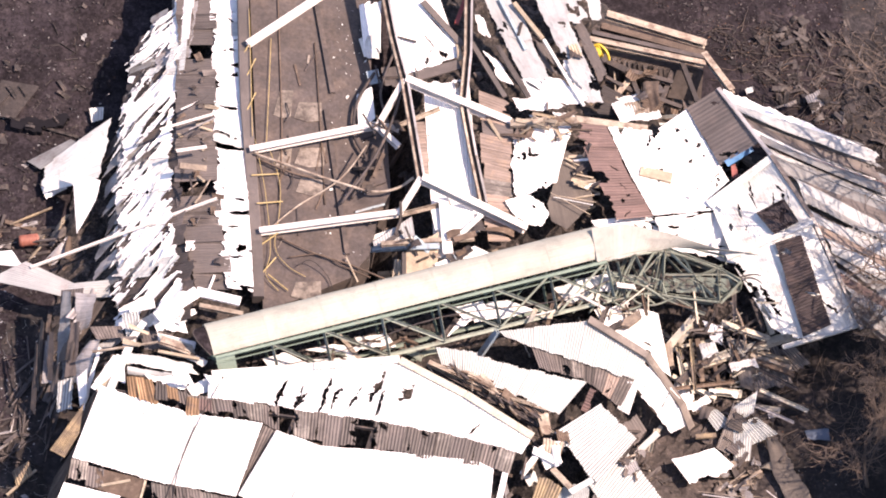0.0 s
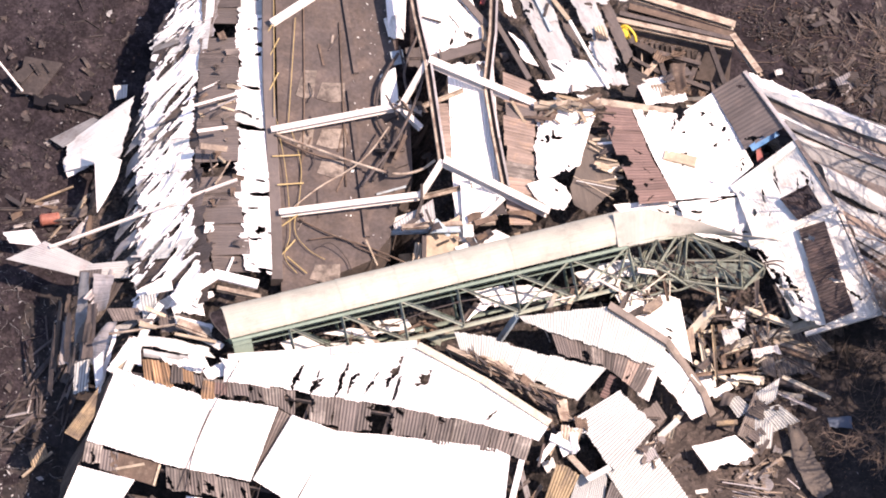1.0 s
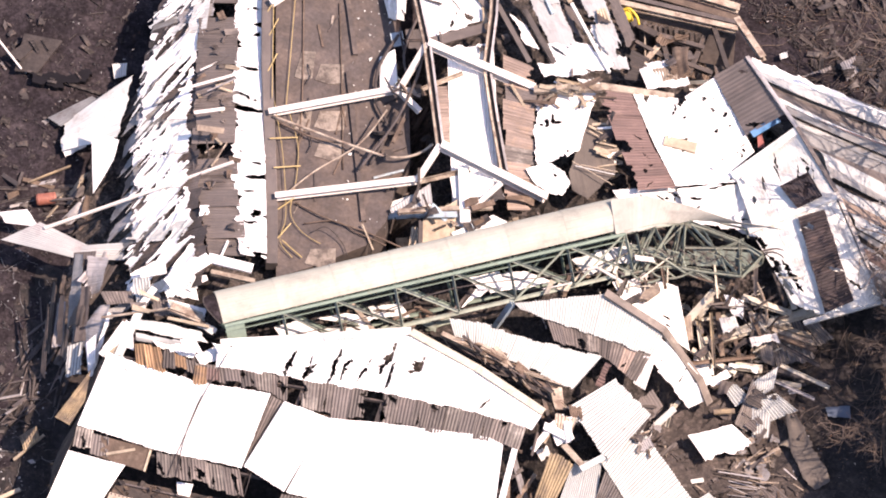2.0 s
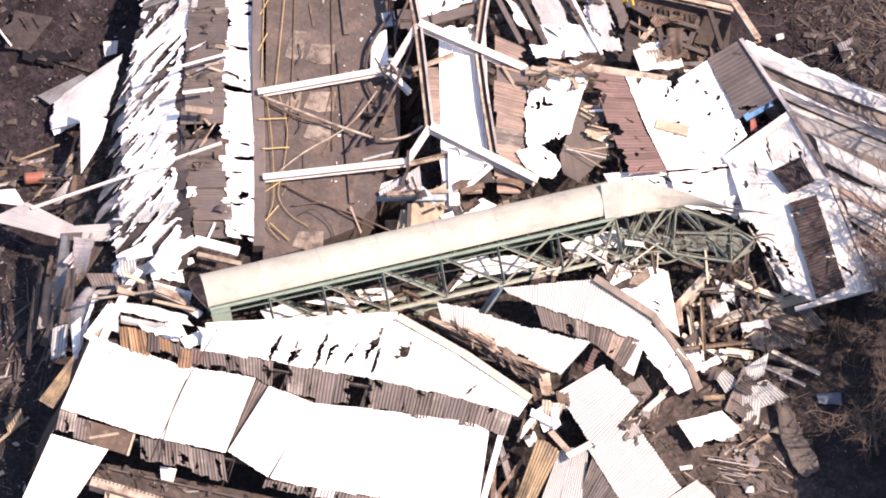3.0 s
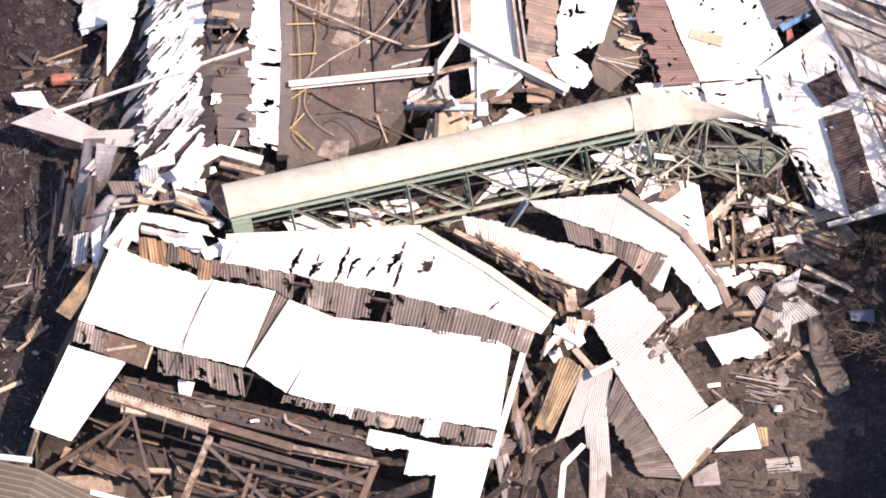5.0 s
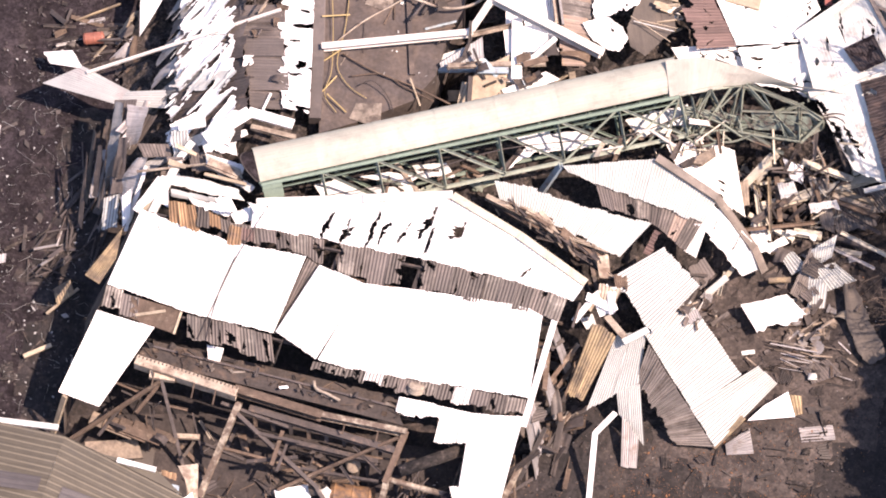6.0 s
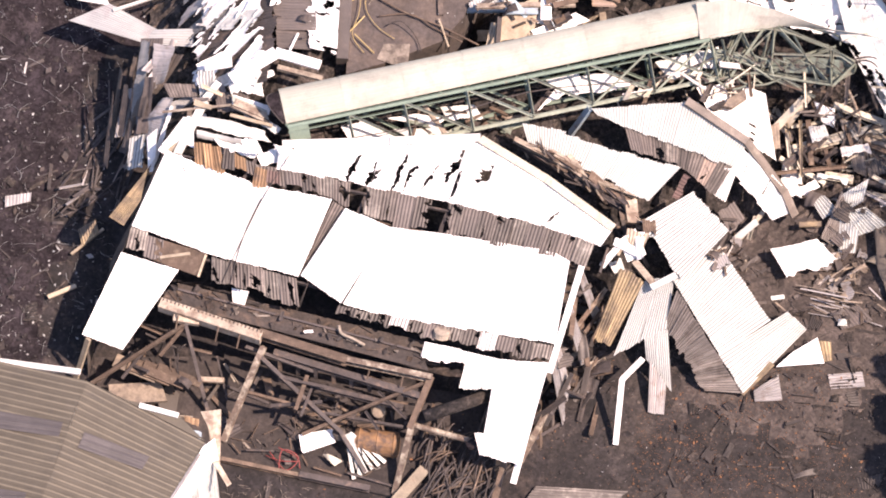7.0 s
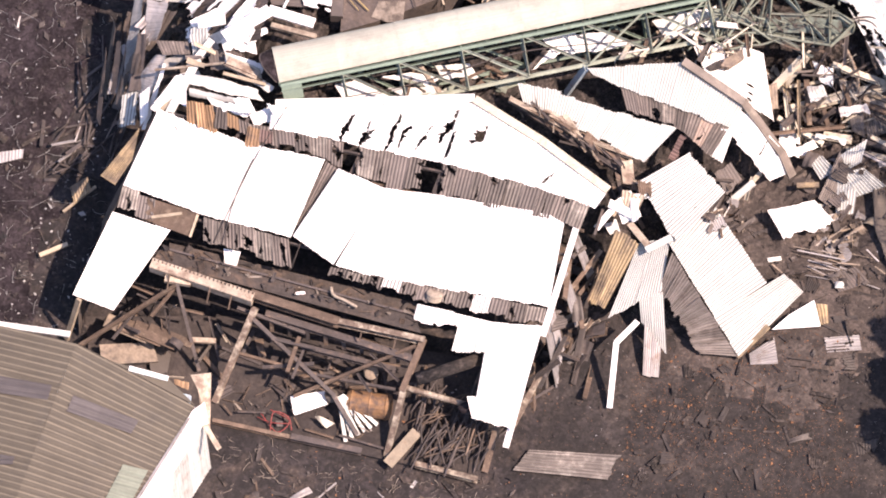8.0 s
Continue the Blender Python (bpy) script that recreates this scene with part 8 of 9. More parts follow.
scatter(30, ((15.69, 27.53, 3), (21.65, 29.93, 3), (22.75, 24.43, 2), (17.72, 21.63, 2)), {"sheet_fragment": 4, "plank": 2, "bent_strip": 4}, {GREY: 2, BROWN: 4, PLANK: 4, TIMBER: 1, DARK: 5}, (0.5, 1.8), 208, "on the debris-strewn dirt", None, 0.5, 0.25, 0.05, 1.4)
for a, b, c, d, m in (((14.44, 27.1, 1.8), (15.88, 27.82, 2), (16.56, 26.56, 1.5), (15.24, 25.97, 1.3), WHITE), ((16.17, 30.26, 3.6), (17.06, 30.54, 3.8), (17.62, 29.78, 3), (16.68, 29.41, 2.8), DULL),
                      ((18.15, 29.83, 2.6), (19.65, 30.33, 2.8), (20.1, 29.71, 2.4), (18.51, 29.07, 2.2), PAINTED), ((17.16, 28.36, 1.8), (19.04, 28.38, 1.8), (18.93, 27.86, 1.6), (17.19, 27.78, 1.6), DULL), ((13.55, 29.79, 3.6), (14.49, 30.16, 3.8), (14.92, 28.44, 3), (14.16, 28.18, 2.8), SAND)):
    loose_sheet("heap_sheet", a, b, c, d, m, "torn pale sheet in the heap", rows=6, amp=0.01, buckle=0.08, torn=(0.2, 0.35))
scatter(45, ((0.17, 25.32, 6.2), (3.01, 24.48, 5.8), (7.84, 22.67, 5), (6.09, 21.98, 5)), {"plank": 4, "angle_bar": 4, "bent_strip": 2}, {RUST: 5, CREAM_STEEL: 4, DARK: 3}, (0.6, 2.8), 210, "along the broken eaves", -30, 0.35, 0.25, 0.05, 0.9, joined=True)
scatter(11, ((6.34, 22.61, 5), (8.57, 23.38, 5), (9.66, 20.47, 5), (7, 19.25, 5)), {"bent_strip": 4, "plank": 2, "sheet_fragment": 2}, {WHITE: 4, CREAM_STEEL: 3, RUST: 2}, (0.8, 2.2), 211, "at the corner of the warehouse", None, 0.5, 0.4, 0.1, 1.6)
low_end = (((-10.02, 24.1, 5.6), (-8.77, 24.65, 5.7), (-6.54, 23.98, 5.4), (-9.28, 23.32, 5.3), WHITE), ((-7.64, 25.12, 5.5), (-5.99, 25.67, 5.6), (-3.98, 25.77, 5.5), (-4.55, 25.16, 5.3), WHITE), ((-7.15, 24.63, 5.3), (-4.55, 25.18, 5.4), (-3.29, 24.9, 5.2), (-5.73, 24.22, 5.1), DULL),
                      ((-4.71, 26.5, 5.5), (-2.84, 27, 5.6), (-2.03, 26.17, 5.4), (-3.95, 25.58, 5.3), DULL))
high_end = (((1.81, 29.6, 5.7), (4.18, 30.23, 5.8), (6.31, 29.84, 5.6), (2.52, 28.47, 5.4), WHITE), ((7.23, 30.96, 5.8), (8.9, 31.6, 5.9), (9.7, 30.88, 5.7), (7.84, 30.2, 5.6), SAND), ((0.28, 27.14, 5.4), (1.87, 29.24, 5.7), (2.47, 28.73, 5.6), (0.93, 27.24, 5.3), WHITE), ((0.91, 29.2, 5.9), (2.75, 29.88, 6.1), (3.34, 28.77, 5.9), (2, 28.34, 5.7), WHITE), ((6.89, 31.51, 5.9), (8.78, 32.35, 6.1), (9.67, 30.97, 5.9), (8.08, 30.36, 5.8), DULL),
                      ((8.14, 32.16, 6.1), (10.38, 32.9, 6.3), (10.92, 31.61, 6), (9.46, 31.25, 5.9), WHITE))
for a, b, c, d, m in low_end + high_end:
    loose_sheet("heap_sheet", a, b, c, d, m, "pale broken sheet lying under the gallery", rows=6, amp=0.01, buckle=0.05, torn=(0.15, 0.25))
scatter(30, ((-10.59, 23.15, 6), (0.33, 28.18, 6), (1.14, 27.38, 5.6), (-8.81, 22.53, 5.6)), {"angle_bar": 4, "plank": 3, "bent_strip": 2}, {RUST: 4, DARK: 4, CREAM_STEEL: 2, PLINTH: 2}, (0.8, 2.4), 231, "under the fallen gallery", 20, 0.6, 0.2, 0.04, 1.2, joined=True, zmax=5.9)
# between the deck and the gallery
scatter(24, ((-4.17, 33.5, 6.8), (5.05, 35.49, 6.8), (4.34, 33.37, 6.8), (-3.29, 30.07, 6.8)), {"plank": 4, "bent_strip": 3, "sheet_fragment": 3, "angle_bar": 2}, {TIMBER: 3, CREAM_STEEL: 3, DULL: 1, RUST: 3, DARK: 4, STEEL_BLUE: 1}, (0.6, 2.0), 212, "in the wreck beside the gallery", None, 0.5, 0.25, 0.08, 1.5)
scatter(26, ((2.81, 42.45, 8), (7.26, 43.14, 8), (7.76, 42.08, 7.5), (3.16, 41.16, 7.5)), {"plank": 4, "bent_strip": 4, "angle_bar": 2}, {TIMBER: 5, CREAM_STEEL: 3, DARK: 3, RUST: 3}, (0.6, 2.0), 214, "on the broken roof", None, 0.5, 0.25, 0.08)
scatter(28, ((7.09, 41.42, 8), (7.73, 41.94, 8), (9.91, 36.33, 7.5), (8.93, 35.76, 7.5)), {"plank": 4, "bent_strip": 4}, {TIMBER: 4, DARK: 4, WHITE: 2}, (0.7, 1.9), 215, "at the edge of the brown roof", 20, 0.5, 0.3, joined=True)
scatter(5, ((10.42, 41.09, 8), (15.21, 41.83, 8), (18.5, 36.06, 8), (13.83, 34.52, 8)), {"bent_strip": 4, "sheet_fragment": 4}, {WHITE: 5, DULL: 3, GREY: 1}, (0.6, 1.7), 216, "on the sagging white roof", 35, 0.4, 0.3, 0.08)
scatter(14, ((-6.65, 49.99, 8), (7.2, 52.15, 8), (8.76, 43.79, 8), (-3.42, 43.61, 8)), {"sheet_fragment": 4, "bent_strip": 4, "plank": 2}, {DULL: 2, TIMBER: 3, PLANK: 3, BROWN: 3, DARK: 1}, (0.6, 1.8), 217, "on the torn far roof", 120, 0.4, 0.25, 0.08)
scatter(40, ((-6.17, 46.46, 7), (-3.76, 46.84, 7), (-1.48, 32.15, 6.8), (-4.45, 32.53, 6.8)), {"sheet_fragment": 3, "bent_strip": 4, "plank": 3, "angle_bar": 3}, {DARK: 7, RUST: 3, PLANK: 3, BROWN: 3, STEEL_BLUE: 1}, (0.7, 2.2), 218, "along the broken edge of the deck", 70, 0.6, 0.35, 0.08, joined=True)
scatter(34, ((-18.38, 47.15, 7), (-16.08, 47.51, 7), (-12.77, 27.84, 7), (-14.71, 27.54, 7)), {"plank": 4, "bent_strip": 4, "sheet_fragment": 2}, {TIMBER: 4, WHITE: 1, DARK: 4, RUST: 3, PLANK: 3}, (0.4, 1.3), 219, "on the torn side roof", 30, 0.8, 0.25, 0.08, joined=True)
scatter(40, ((8.34, 50.13, 5), (14.75, 50.18, 4.5), (14.41, 46.25, 4.5), (9.43, 46.42, 5)), {"plank": 4, "angle_bar": 3, "sheet_fragment": 3, "bent_strip": 2}, {DARK: 5, RUST: 3, DULL: 2, CREAM_STEEL: 2}, (0.8, 2.8), 220, "inside the ruined walls", None, 0.6, 0.3, 0.05, 1.8)
# open right side of the warehouse
scatter(80, ((3.97, 18.3, 5), (6.64, 18.83, 5), (7.47, 11.31, 1.5), (4.23, 9.6, 1.5)), {"plank": 5, "angle_bar": 4, "bent_strip": 3, "sheet_fragment": 1}, {DARK: 6, RUST: 3, BROWN: 3, CREAM_STEEL: 1}, (1.0, 3.6), 221, "beside the open warehouse wall", 60, 0.7, 0.4, 0.1, 2.0)
scatter(26, ((-21.44, 9.43, 2), (-12.17, 10.56, 2), (-3.21, 8.31, 1.5), (-12.83, 4.62, 1.5)), {"plank": 4, "angle_bar": 4, "bent_strip": 2, "sheet_fragment": 1}, {DARK: 6, RUST: 5, CREAM_STEEL: 2, TIMBER: 1}, (0.8, 3.0), 222, "on the sooty warehouse floor", None, 0.6, 0.3, 0.05, 1.4, joined=True)
scatter(18, ((-10.5, 9.52, 5), (-1.45, 9.57, 5), (-1.82, 8.18, 4), (-10.26, 8.26, 4)), {"plank": 4, "angle_bar": 4}, {DARK: 6, RUST: 4}, (0.8, 2.4), 223, "on the rusty girders", None, 0.6, 0.3, 0.05, 1.4, joined=True)
scatter(130, ((8.1, 23.7, 5.5), (11.86, 24.68, 5), (15.14, 21.44, 2.5), (11.84, 19.7, 2.5)), {"plank": 3, "angle_bar": 3, "bent_strip": 3, "sheet_fragment": 3}, {DARK: 6, RUST: 2, PLANK: 4, BROWN: 3, GREY: 1, CREAM_STEEL: 1}, (0.5, 1.9), 232, "beside the crumpled roofing", 40, 0.8, 0.25, 0.03, 1.0, joined=True, zmax=4.1)
scatter(60, ((13.33, 22.44, 2), (19.33, 25.82, 2), (21.67, 19.91, 1.5), (15.02, 18.62, 1.5)), {"plank": 2, "angle_bar": 3, "bent_strip": 4, "sheet_fragment": 2}, {DARK: 6, RUST: 2, PLANK: 4, BROWN: 3, DULL: 1}, (0.2, 1.0), 233, "on the debris-strewn dirt", None, 0.8, 0.2, 0.02, 0.7, joined=True, zmax=0.9)
scatter(60, ((-17.3, 12.9, 4.6), (-2.6, 11.7, 4.5), (-2.3, 10.9, 4.3), (-17.6, 12.1, 4.5)), {"bent_strip": 4, "plank": 3, "sheet_fragment": 3}, {RUST: 4, DUST: 3, DARK: 4, SAND: 1, WALK: 3}, (0.15, 0.9), 241, "on the dusty walkway", -5, 0.7, 0.15, 0.01, 0.6, joined=True)
scatter(40, ((-16.8, 13.4, 3.9), (-2.0, 12.4, 3.9), (-2.0, 11.4, 3.9), (-16.8, 12.2, 3.9)), {"bent_strip": 3, "plank": 3}, {RUST: 4, DUST: 2, DARK: 5}, (0.3, 1.2), 242, "on the loft floor", -5, 0.7, 0.15, 0.01, 0.7, joined=True, zmax=3.9)
# smaller things in the open bay
plate("grey_slab", [(-17.47, 7.76, 0.50), (-16.90, 8.58, 0.50), (-16.21, 8.01, 0.50), (-16.15, 6.88, 0.50), (-17.00, 6.57, 0.50)], 0.12, SLATE, None, "flat grey slab leaning on the sooty floor", "slab")
ladder = thing("ladder_frame", (-8, 8.5, 0.8), "sooty ladder frame lying on the warehouse floor", "ladder")
for a, b in (((-9.41, 9.97, 0.90), (-7.09, 9.87, 0.90)), ((-9.36, 9.46, 0.80), (-7.16, 9.26, 0.80)), ((-9.37, 8.86, 0.70), (-7.24, 8.71, 0.70))):
    beam("rail", a, b, 0.1, 0.08, WALK, ladder)
for a, b in (((-9.40, 9.96, 0.92), (-9.34, 8.77, 0.92)), ((-8.28, 9.91, 0.90), (-8.26, 8.63, 0.90)), ((-7.09, 9.87, 0.88), (-7.22, 8.64, 0.88))):
    beam("rung", a, b, 0.09, 0.07, DARK, ladder)
drum("pot", (-6.61, 7.04, 0.75), (-6.73, 7.20, 1.15), 0.36, SLATE, "dusty grey pot standing on the fanned strips", "pot")
loose_sheet("fallen_sheet", (-7.38, 5.78, 0.70), (-7.07, 5.87, 0.80), (-6.18, 5.64, 0.60), (-6.57, 5.32, 0.50), CREAMY, "small bent cream scrap on the warehouse floor", rows=5, amp=0.0, buckle=0.08)
loose_sheet("fallen_sheet", (-9.59, 11.49, 4.50), (-9.11, 11.66, 4.50), (-8.93, 11.44, 4.45), (-9.41, 11.27, 4.45), WHITE, "small white scrap on the walkway", rows=4, amp=0.005, torn=(0.1, 0.1))
pipe("bent_strap", [(-7.64, 12.12, 4.60), (-7.42, 11.71, 4.50), (-6.73, 11.52, 4.45), (-5.97, 11.27, 4.40)], 0.09, CREAM_STEEL, None, "bent cream strap lying on the walkway", 8, "metal strap")
sheet("roof_sheet", (1.05, 7.66, 3.30), (2.12, 7.79, 3.40), (2.40, 6.42, 2.90), (1.62, 6.45, 2.80), WHITE, roof, "", amp=0.03, rows=5, torn=(0.1, 0.15))
# black drum paints the dark hole in the shade of the duct
drum("duct_mouth", (1.12, 7.27, 2.30), (1.03, 7.38, 2.50), 0.42, COAL_AND_SHADE, "black drum standing in for the shaded hole under the roof corner", "duct")
for a, b, w, m in (((-18.94, 10.62, 3.20), (-16.96, 10.40, 2.60), 0.12, RUST),((-18.54, 10.26, 3.00), (-16.61, 9.99, 2.40), 0.1, DARK),((-17.20, 10.67, 3.30), (-17.79, 9.53, 1.80), 0.1, RUST),((-16.16, 9.93, 3.20), (-16.60, 10.11, 2.00), 0.1, CREAM_STEEL),((-16.82, 9.79, 2.60), (-16.05, 8.08, 1.20), 0.09, DARK),((-16.53, 9.65, 2.40), (-16.37, 7.96, 1.00), 0.08, DARK),((-16.94, 9.34, 2.20), (-16.46, 7.78, 0.90), 0.08, RUST),((-15.75, 9.91, 2.80), (-14.62, 9.94, 2.60), 0.14, RUST),((-15.27, 8.81, 1.20), (-13.80, 9.12, 1.00), 0.3, CREAM_STEEL),((-14.46, 10.38, 1.40), (-13.40, 8.10, 0.60), 0.1, DARK),((-14.44, 7.62, 1.20), (-14.13, 8.99, 0.50), 0.16, SLATE),((-12.71, 10.35, 3.40), (-8.69, 9.78, 2.90), 0.2, DARK),((-10.48, 9.02, 3.00), (-7.87, 8.99, 2.80), 0.16, DARK),((-5.53, 10.19, 2.60), (-2.86, 9.82, 2.40), 0.14, RUST),((-4.64, 9.04, 2.40), (-2.66, 9.17, 2.20), 0.12, RUST),((-9.54, 7.43, 1.60), (-8.77, 6.89, 1.40), 0.1, RUST),((-11.72, 5.30, 0.60), (-10.17, 5.63, 0.40), 0.12, DARK),((-12.62, 5.63, 0.50), (-12.01, 5.09, 0.40), 0.1, RUST),((-5.80, 5.05, 0.50), (-2.49, 4.75, 0.30), 0.12, DARK),((-7.76, 5.06, 0.40), (-6.10, 4.90, 0.30), 0.12, RUST)):
    piece(a, b, w, w * 0.7, m, "bent bar hanging in the open warehouse bay", "angle" if w < 0.15 else "box", "steel bar")
scatter(70, ((-12.6, 9.2, 1.5), (-3.4, 8.8, 1.5), (-3.4, 5.2, 1.0), (-12.6, 5.2, 1.0)), {"plank": 3, "angle_bar": 5, "bent_strip": 3}, {DARK: 6, RUST: 3, WALK: 4, DUST: 1}, (0.25, 1.2), 243, "on the sooty warehouse floor", None, 0.6, 0.15, 0.01, 0.5, joined=True, zmax=0.9)
# torn corner of the shed
tagged(skin("torn_flap", [(-14.66, 3.85, 7.30), (-13.75, 3.80, 7.20)], [(-14.65, 3.46, 7.10), (-13.72, 3.34, 7.00)], RUSTY, None, 77, step=0.06, gone=(0.9, 0.9), fold=0.15, fray=(0.08, 0.08, 0.08, 0.08), least=9999), "rusty torn flap curling at the shed corner", "metal flap")
tagged(skin("torn_flap", [(-14.59, 3.19, 7.10), (-13.47, 3.09, 7.05)], [(-14.33, 2.92, 7.05), (-13.42, 2.56, 7.00)], STEEL_BLUE, None, 78, step=0.06, gone=(0.95, 0.95), fold=0.05, fray=(0.05, 0.05, 0.05, 0.05), least=9999), "blue-grey torn flap at the shed corner", "metal flap")
for k, (a, b) in enumerate((((17.11, 21.55, 0.50), (19.90, 21.57, 0.50)), ((17.40, 21.37, 0.50), (20.17, 21.31, 0.50)), ((19.97, 21.05, 0.50), (21.06, 21.16, 0.50)), ((18.18, 20.58, 0.50), (19.87, 20.57, 0.50)), ((21.26, 22.20, 0.50), (22.08, 21.57, 0.50)), ((21.92, 21.24, 0.50), (22.57, 20.89, 0.50)), ((19.01, 22.38, 0.50), (19.88, 23.42, 0.50)), ((19.91, 22.73, 0.50), (20.63, 23.32, 0.50)), ((19.51, 22.20, 0.50), (20.46, 22.60, 0.50)), ((20.62, 23.94, 0.50), (20.90, 23.37, 0.50)), ((18.47, 20.94, 0.50), (19.49, 20.89, 0.50)), ((16.15, 20.23, 0.50), (16.82, 19.81, 0.50)))):
    piece(a, b, 0.05 + 0.02 * (k % 3), 0.03, (DUST, GREY, SAND)[k % 3], "pale bent sliver lying on the dirt", "box", "metal strip")
# long sheets standing along the heap, the first coloured as if shaded
tagged(skin("heap_sheet", [(-22.62, 27.89, 4.60), (-22.48, 25.03, 3.80), (-22.09, 21.12, 2.40)], [(-21.97, 27.75, 5.00), (-21.70, 24.92, 4.20), (-21.56, 22.15, 2.80)], SKIRT, None, 301, step=0.08, grain=(1.0, 0.0), fine=(0.3, 1.6), lift=0.06, fray=(0.08, 0.1, 0.12, 0.25), least=9999, fold=0.15, fold_at=(0.15, 1.4), gone=(0.75, 0.7)), "long bent grey sheet standing against the heap", "metal sheet")
tagged(skin("heap_sheet", [(-21.89, 27.65, 5.00), (-21.34, 24.82, 4.60)], [(-20.42, 27.50, 5.40), (-20.64, 24.97, 5.20)], GREY, None, 302, step=0.08, grain=(1.0, 0.0), fine=(0.3, 1.6), lift=0.06, fray=(0.08, 0.1, 0.12, 0.25), least=9999, fold=0.15, fold_at=(0.15, 1.4), gone=(0.75, 0.7)), "flat grey sheet leaning on the heap", "metal sheet")
tagged(skin("heap_sheet", [(-20.48, 24.13, 5.20), (-21.13, 23.32, 4.40), (-21.33, 22.08, 3.40)], [(-19.74, 24.18, 5.60), (-19.96, 23.09, 5.00), (-20.51, 21.43, 4.20)], GREY, None, 303, step=0.08, grain=(1.0, 0.0), fine=(0.3, 1.6), lift=0.06, fray=(0.08, 0.1, 0.12, 0.25), least=9999, fold=0.25, fold_at=(0.3, 1.2), gone=(0.9, 0.85)), "curved grey sheet bent over the heap edge", "metal sheet")
tagged(skin("heap_sheet", [(-22.11, 22.10, 3.40), (-21.03, 22.52, 3.80)], [(-22.03, 20.43, 2.40), (-20.97, 20.61, 2.80)], SILVER, None, 304, step=0.08, grain=(1.0, 0.0), fine=(0.3, 1.6), lift=0.06, fray=(0.08, 0.1, 0.12, 0.25), least=9999, fold=0.1, fold_at=(0.2, 1.0), gone=(0.9, 0.85)), "bleached ribbed sheet at the heap foot", "metal sheet")
tagged(skin("heap_sheet", [(-19.90, 23.60, 5.60), (-20.27, 21.78, 4.60), (-20.55, 19.90, 3.60)], [(-19.60, 23.59, 5.70), (-19.93, 21.78, 4.70), (-20.19, 19.98, 3.70)], WHITE, None, 305, step=0.08, grain=(1.0, 0.0), fine=(0.3, 1.6), lift=0.06, fray=(0.08, 0.1, 0.12, 0.25), least=9999, fold=0.08, gone=(0.95, 0.9)), "long white sheet sliding down the heap side", "metal sheet")
tagged(skin("heap_sheet", [(-23.03, 24.96, 4.40), (-22.82, 21.94, 3.60)], [(-22.63, 24.99, 4.60), (-22.43, 21.65, 3.80)], DARK, None, 306, step=0.08, grain=(1.0, 0.0), fine=(0.3, 1.6), lift=0.06, fray=(0.08, 0.1, 0.12, 0.25), least=9999, fold=0.15, fold_at=(0.15, 1.4), gone=(0.75, 0.7)), "sooty sheet standing against the heap", "metal sheet")
tagged(skin("heap_sheet", [(-18.38, 22.72, 6.60), (-16.31, 22.82, 6.50), (-14.03, 22.51, 6.50)], [(-18.42, 22.19, 6.30), (-16.23, 22.00, 6.20), (-13.39, 21.94, 6.20)], DULL, None, 307, step=0.08, grain=(1.0, 0.0), fine=(0.3, 1.6), lift=0.06, fray=(0.08, 0.1, 0.12, 0.25), least=9999, fold=0.35, fold_at=(0.35, 1.6), gone=(0.7, 0.6)), "crumpled cream roofing on the heap", "metal sheet")
tagged(skin("heap_sheet", [(-18.02, 21.88, 6.40), (-15.06, 21.83, 6.30)], [(-17.89, 21.46, 6.10), (-14.32, 21.45, 6.10)], PALE, None, 308, step=0.08, grain=(1.0, 0.0), fine=(0.3, 1.6), lift=0.06, fray=(0.08, 0.1, 0.12, 0.25), least=9999, fold=0.3, fold_at=(0.4, 1.6), gone=(0.65, 0.6)), "crumpled pale roofing on the heap", "metal sheet")
# debris across the brown row of the torn roof
piece((-18.07, 38.84, 7.12), (-14.10, 40.92, 7.12), 0.16, 0.06, PAINTED, "white trim fallen across the brown roof row", "box", "metal trim")
piece((-16.88, 37.38, 7.12), (-15.10, 37.97, 7.12), 0.22, 0.06, PAINTED, "white trim lying on the brown roof row", "box", "metal trim")
piece((-16.53, 36.34, 7.12), (-14.89, 36.34, 7.12), 0.42, 0.06, SAND, "dusty cream board lying on the brown roof row", "box", "metal trim")
piece((-15.20, 33.83, 7.12), (-14.58, 35.59, 7.12), 0.09, 0.06, CREAM_STEEL, "pale stick lying on the brown roof row", "box", "metal trim")
piece((-15.78, 34.61, 7.12), (-15.31, 35.22, 7.12), 0.08, 0.06, CREAM_STEEL, "pale stick lying on the brown roof row", "box", "metal trim")
piece((-16.32, 39.06, 7.12), (-14.80, 40.22, 7.12), 0.08, 0.06, GREY, "thin grey strip lying on the brown roof row", "box", "metal trim")
piece((-15.86, 35.65, 7.12), (-15.51, 34.42, 7.12), 0.1, 0.06, DARK, "sooty strip lying on the brown roof row", "box", "metal trim")
piece((-16.30, 40.94, 7.12), (-15.42, 41.83, 7.12), 0.1, 0.06, DARK, "sooty strip lying on the brown roof row", "box", "metal trim")
piece((-16.98, 40.50, 7.12), (-16.01, 41.24, 7.12), 0.1, 0.06, PAINTED, "white trim lying on the brown roof row", "box", "metal trim")
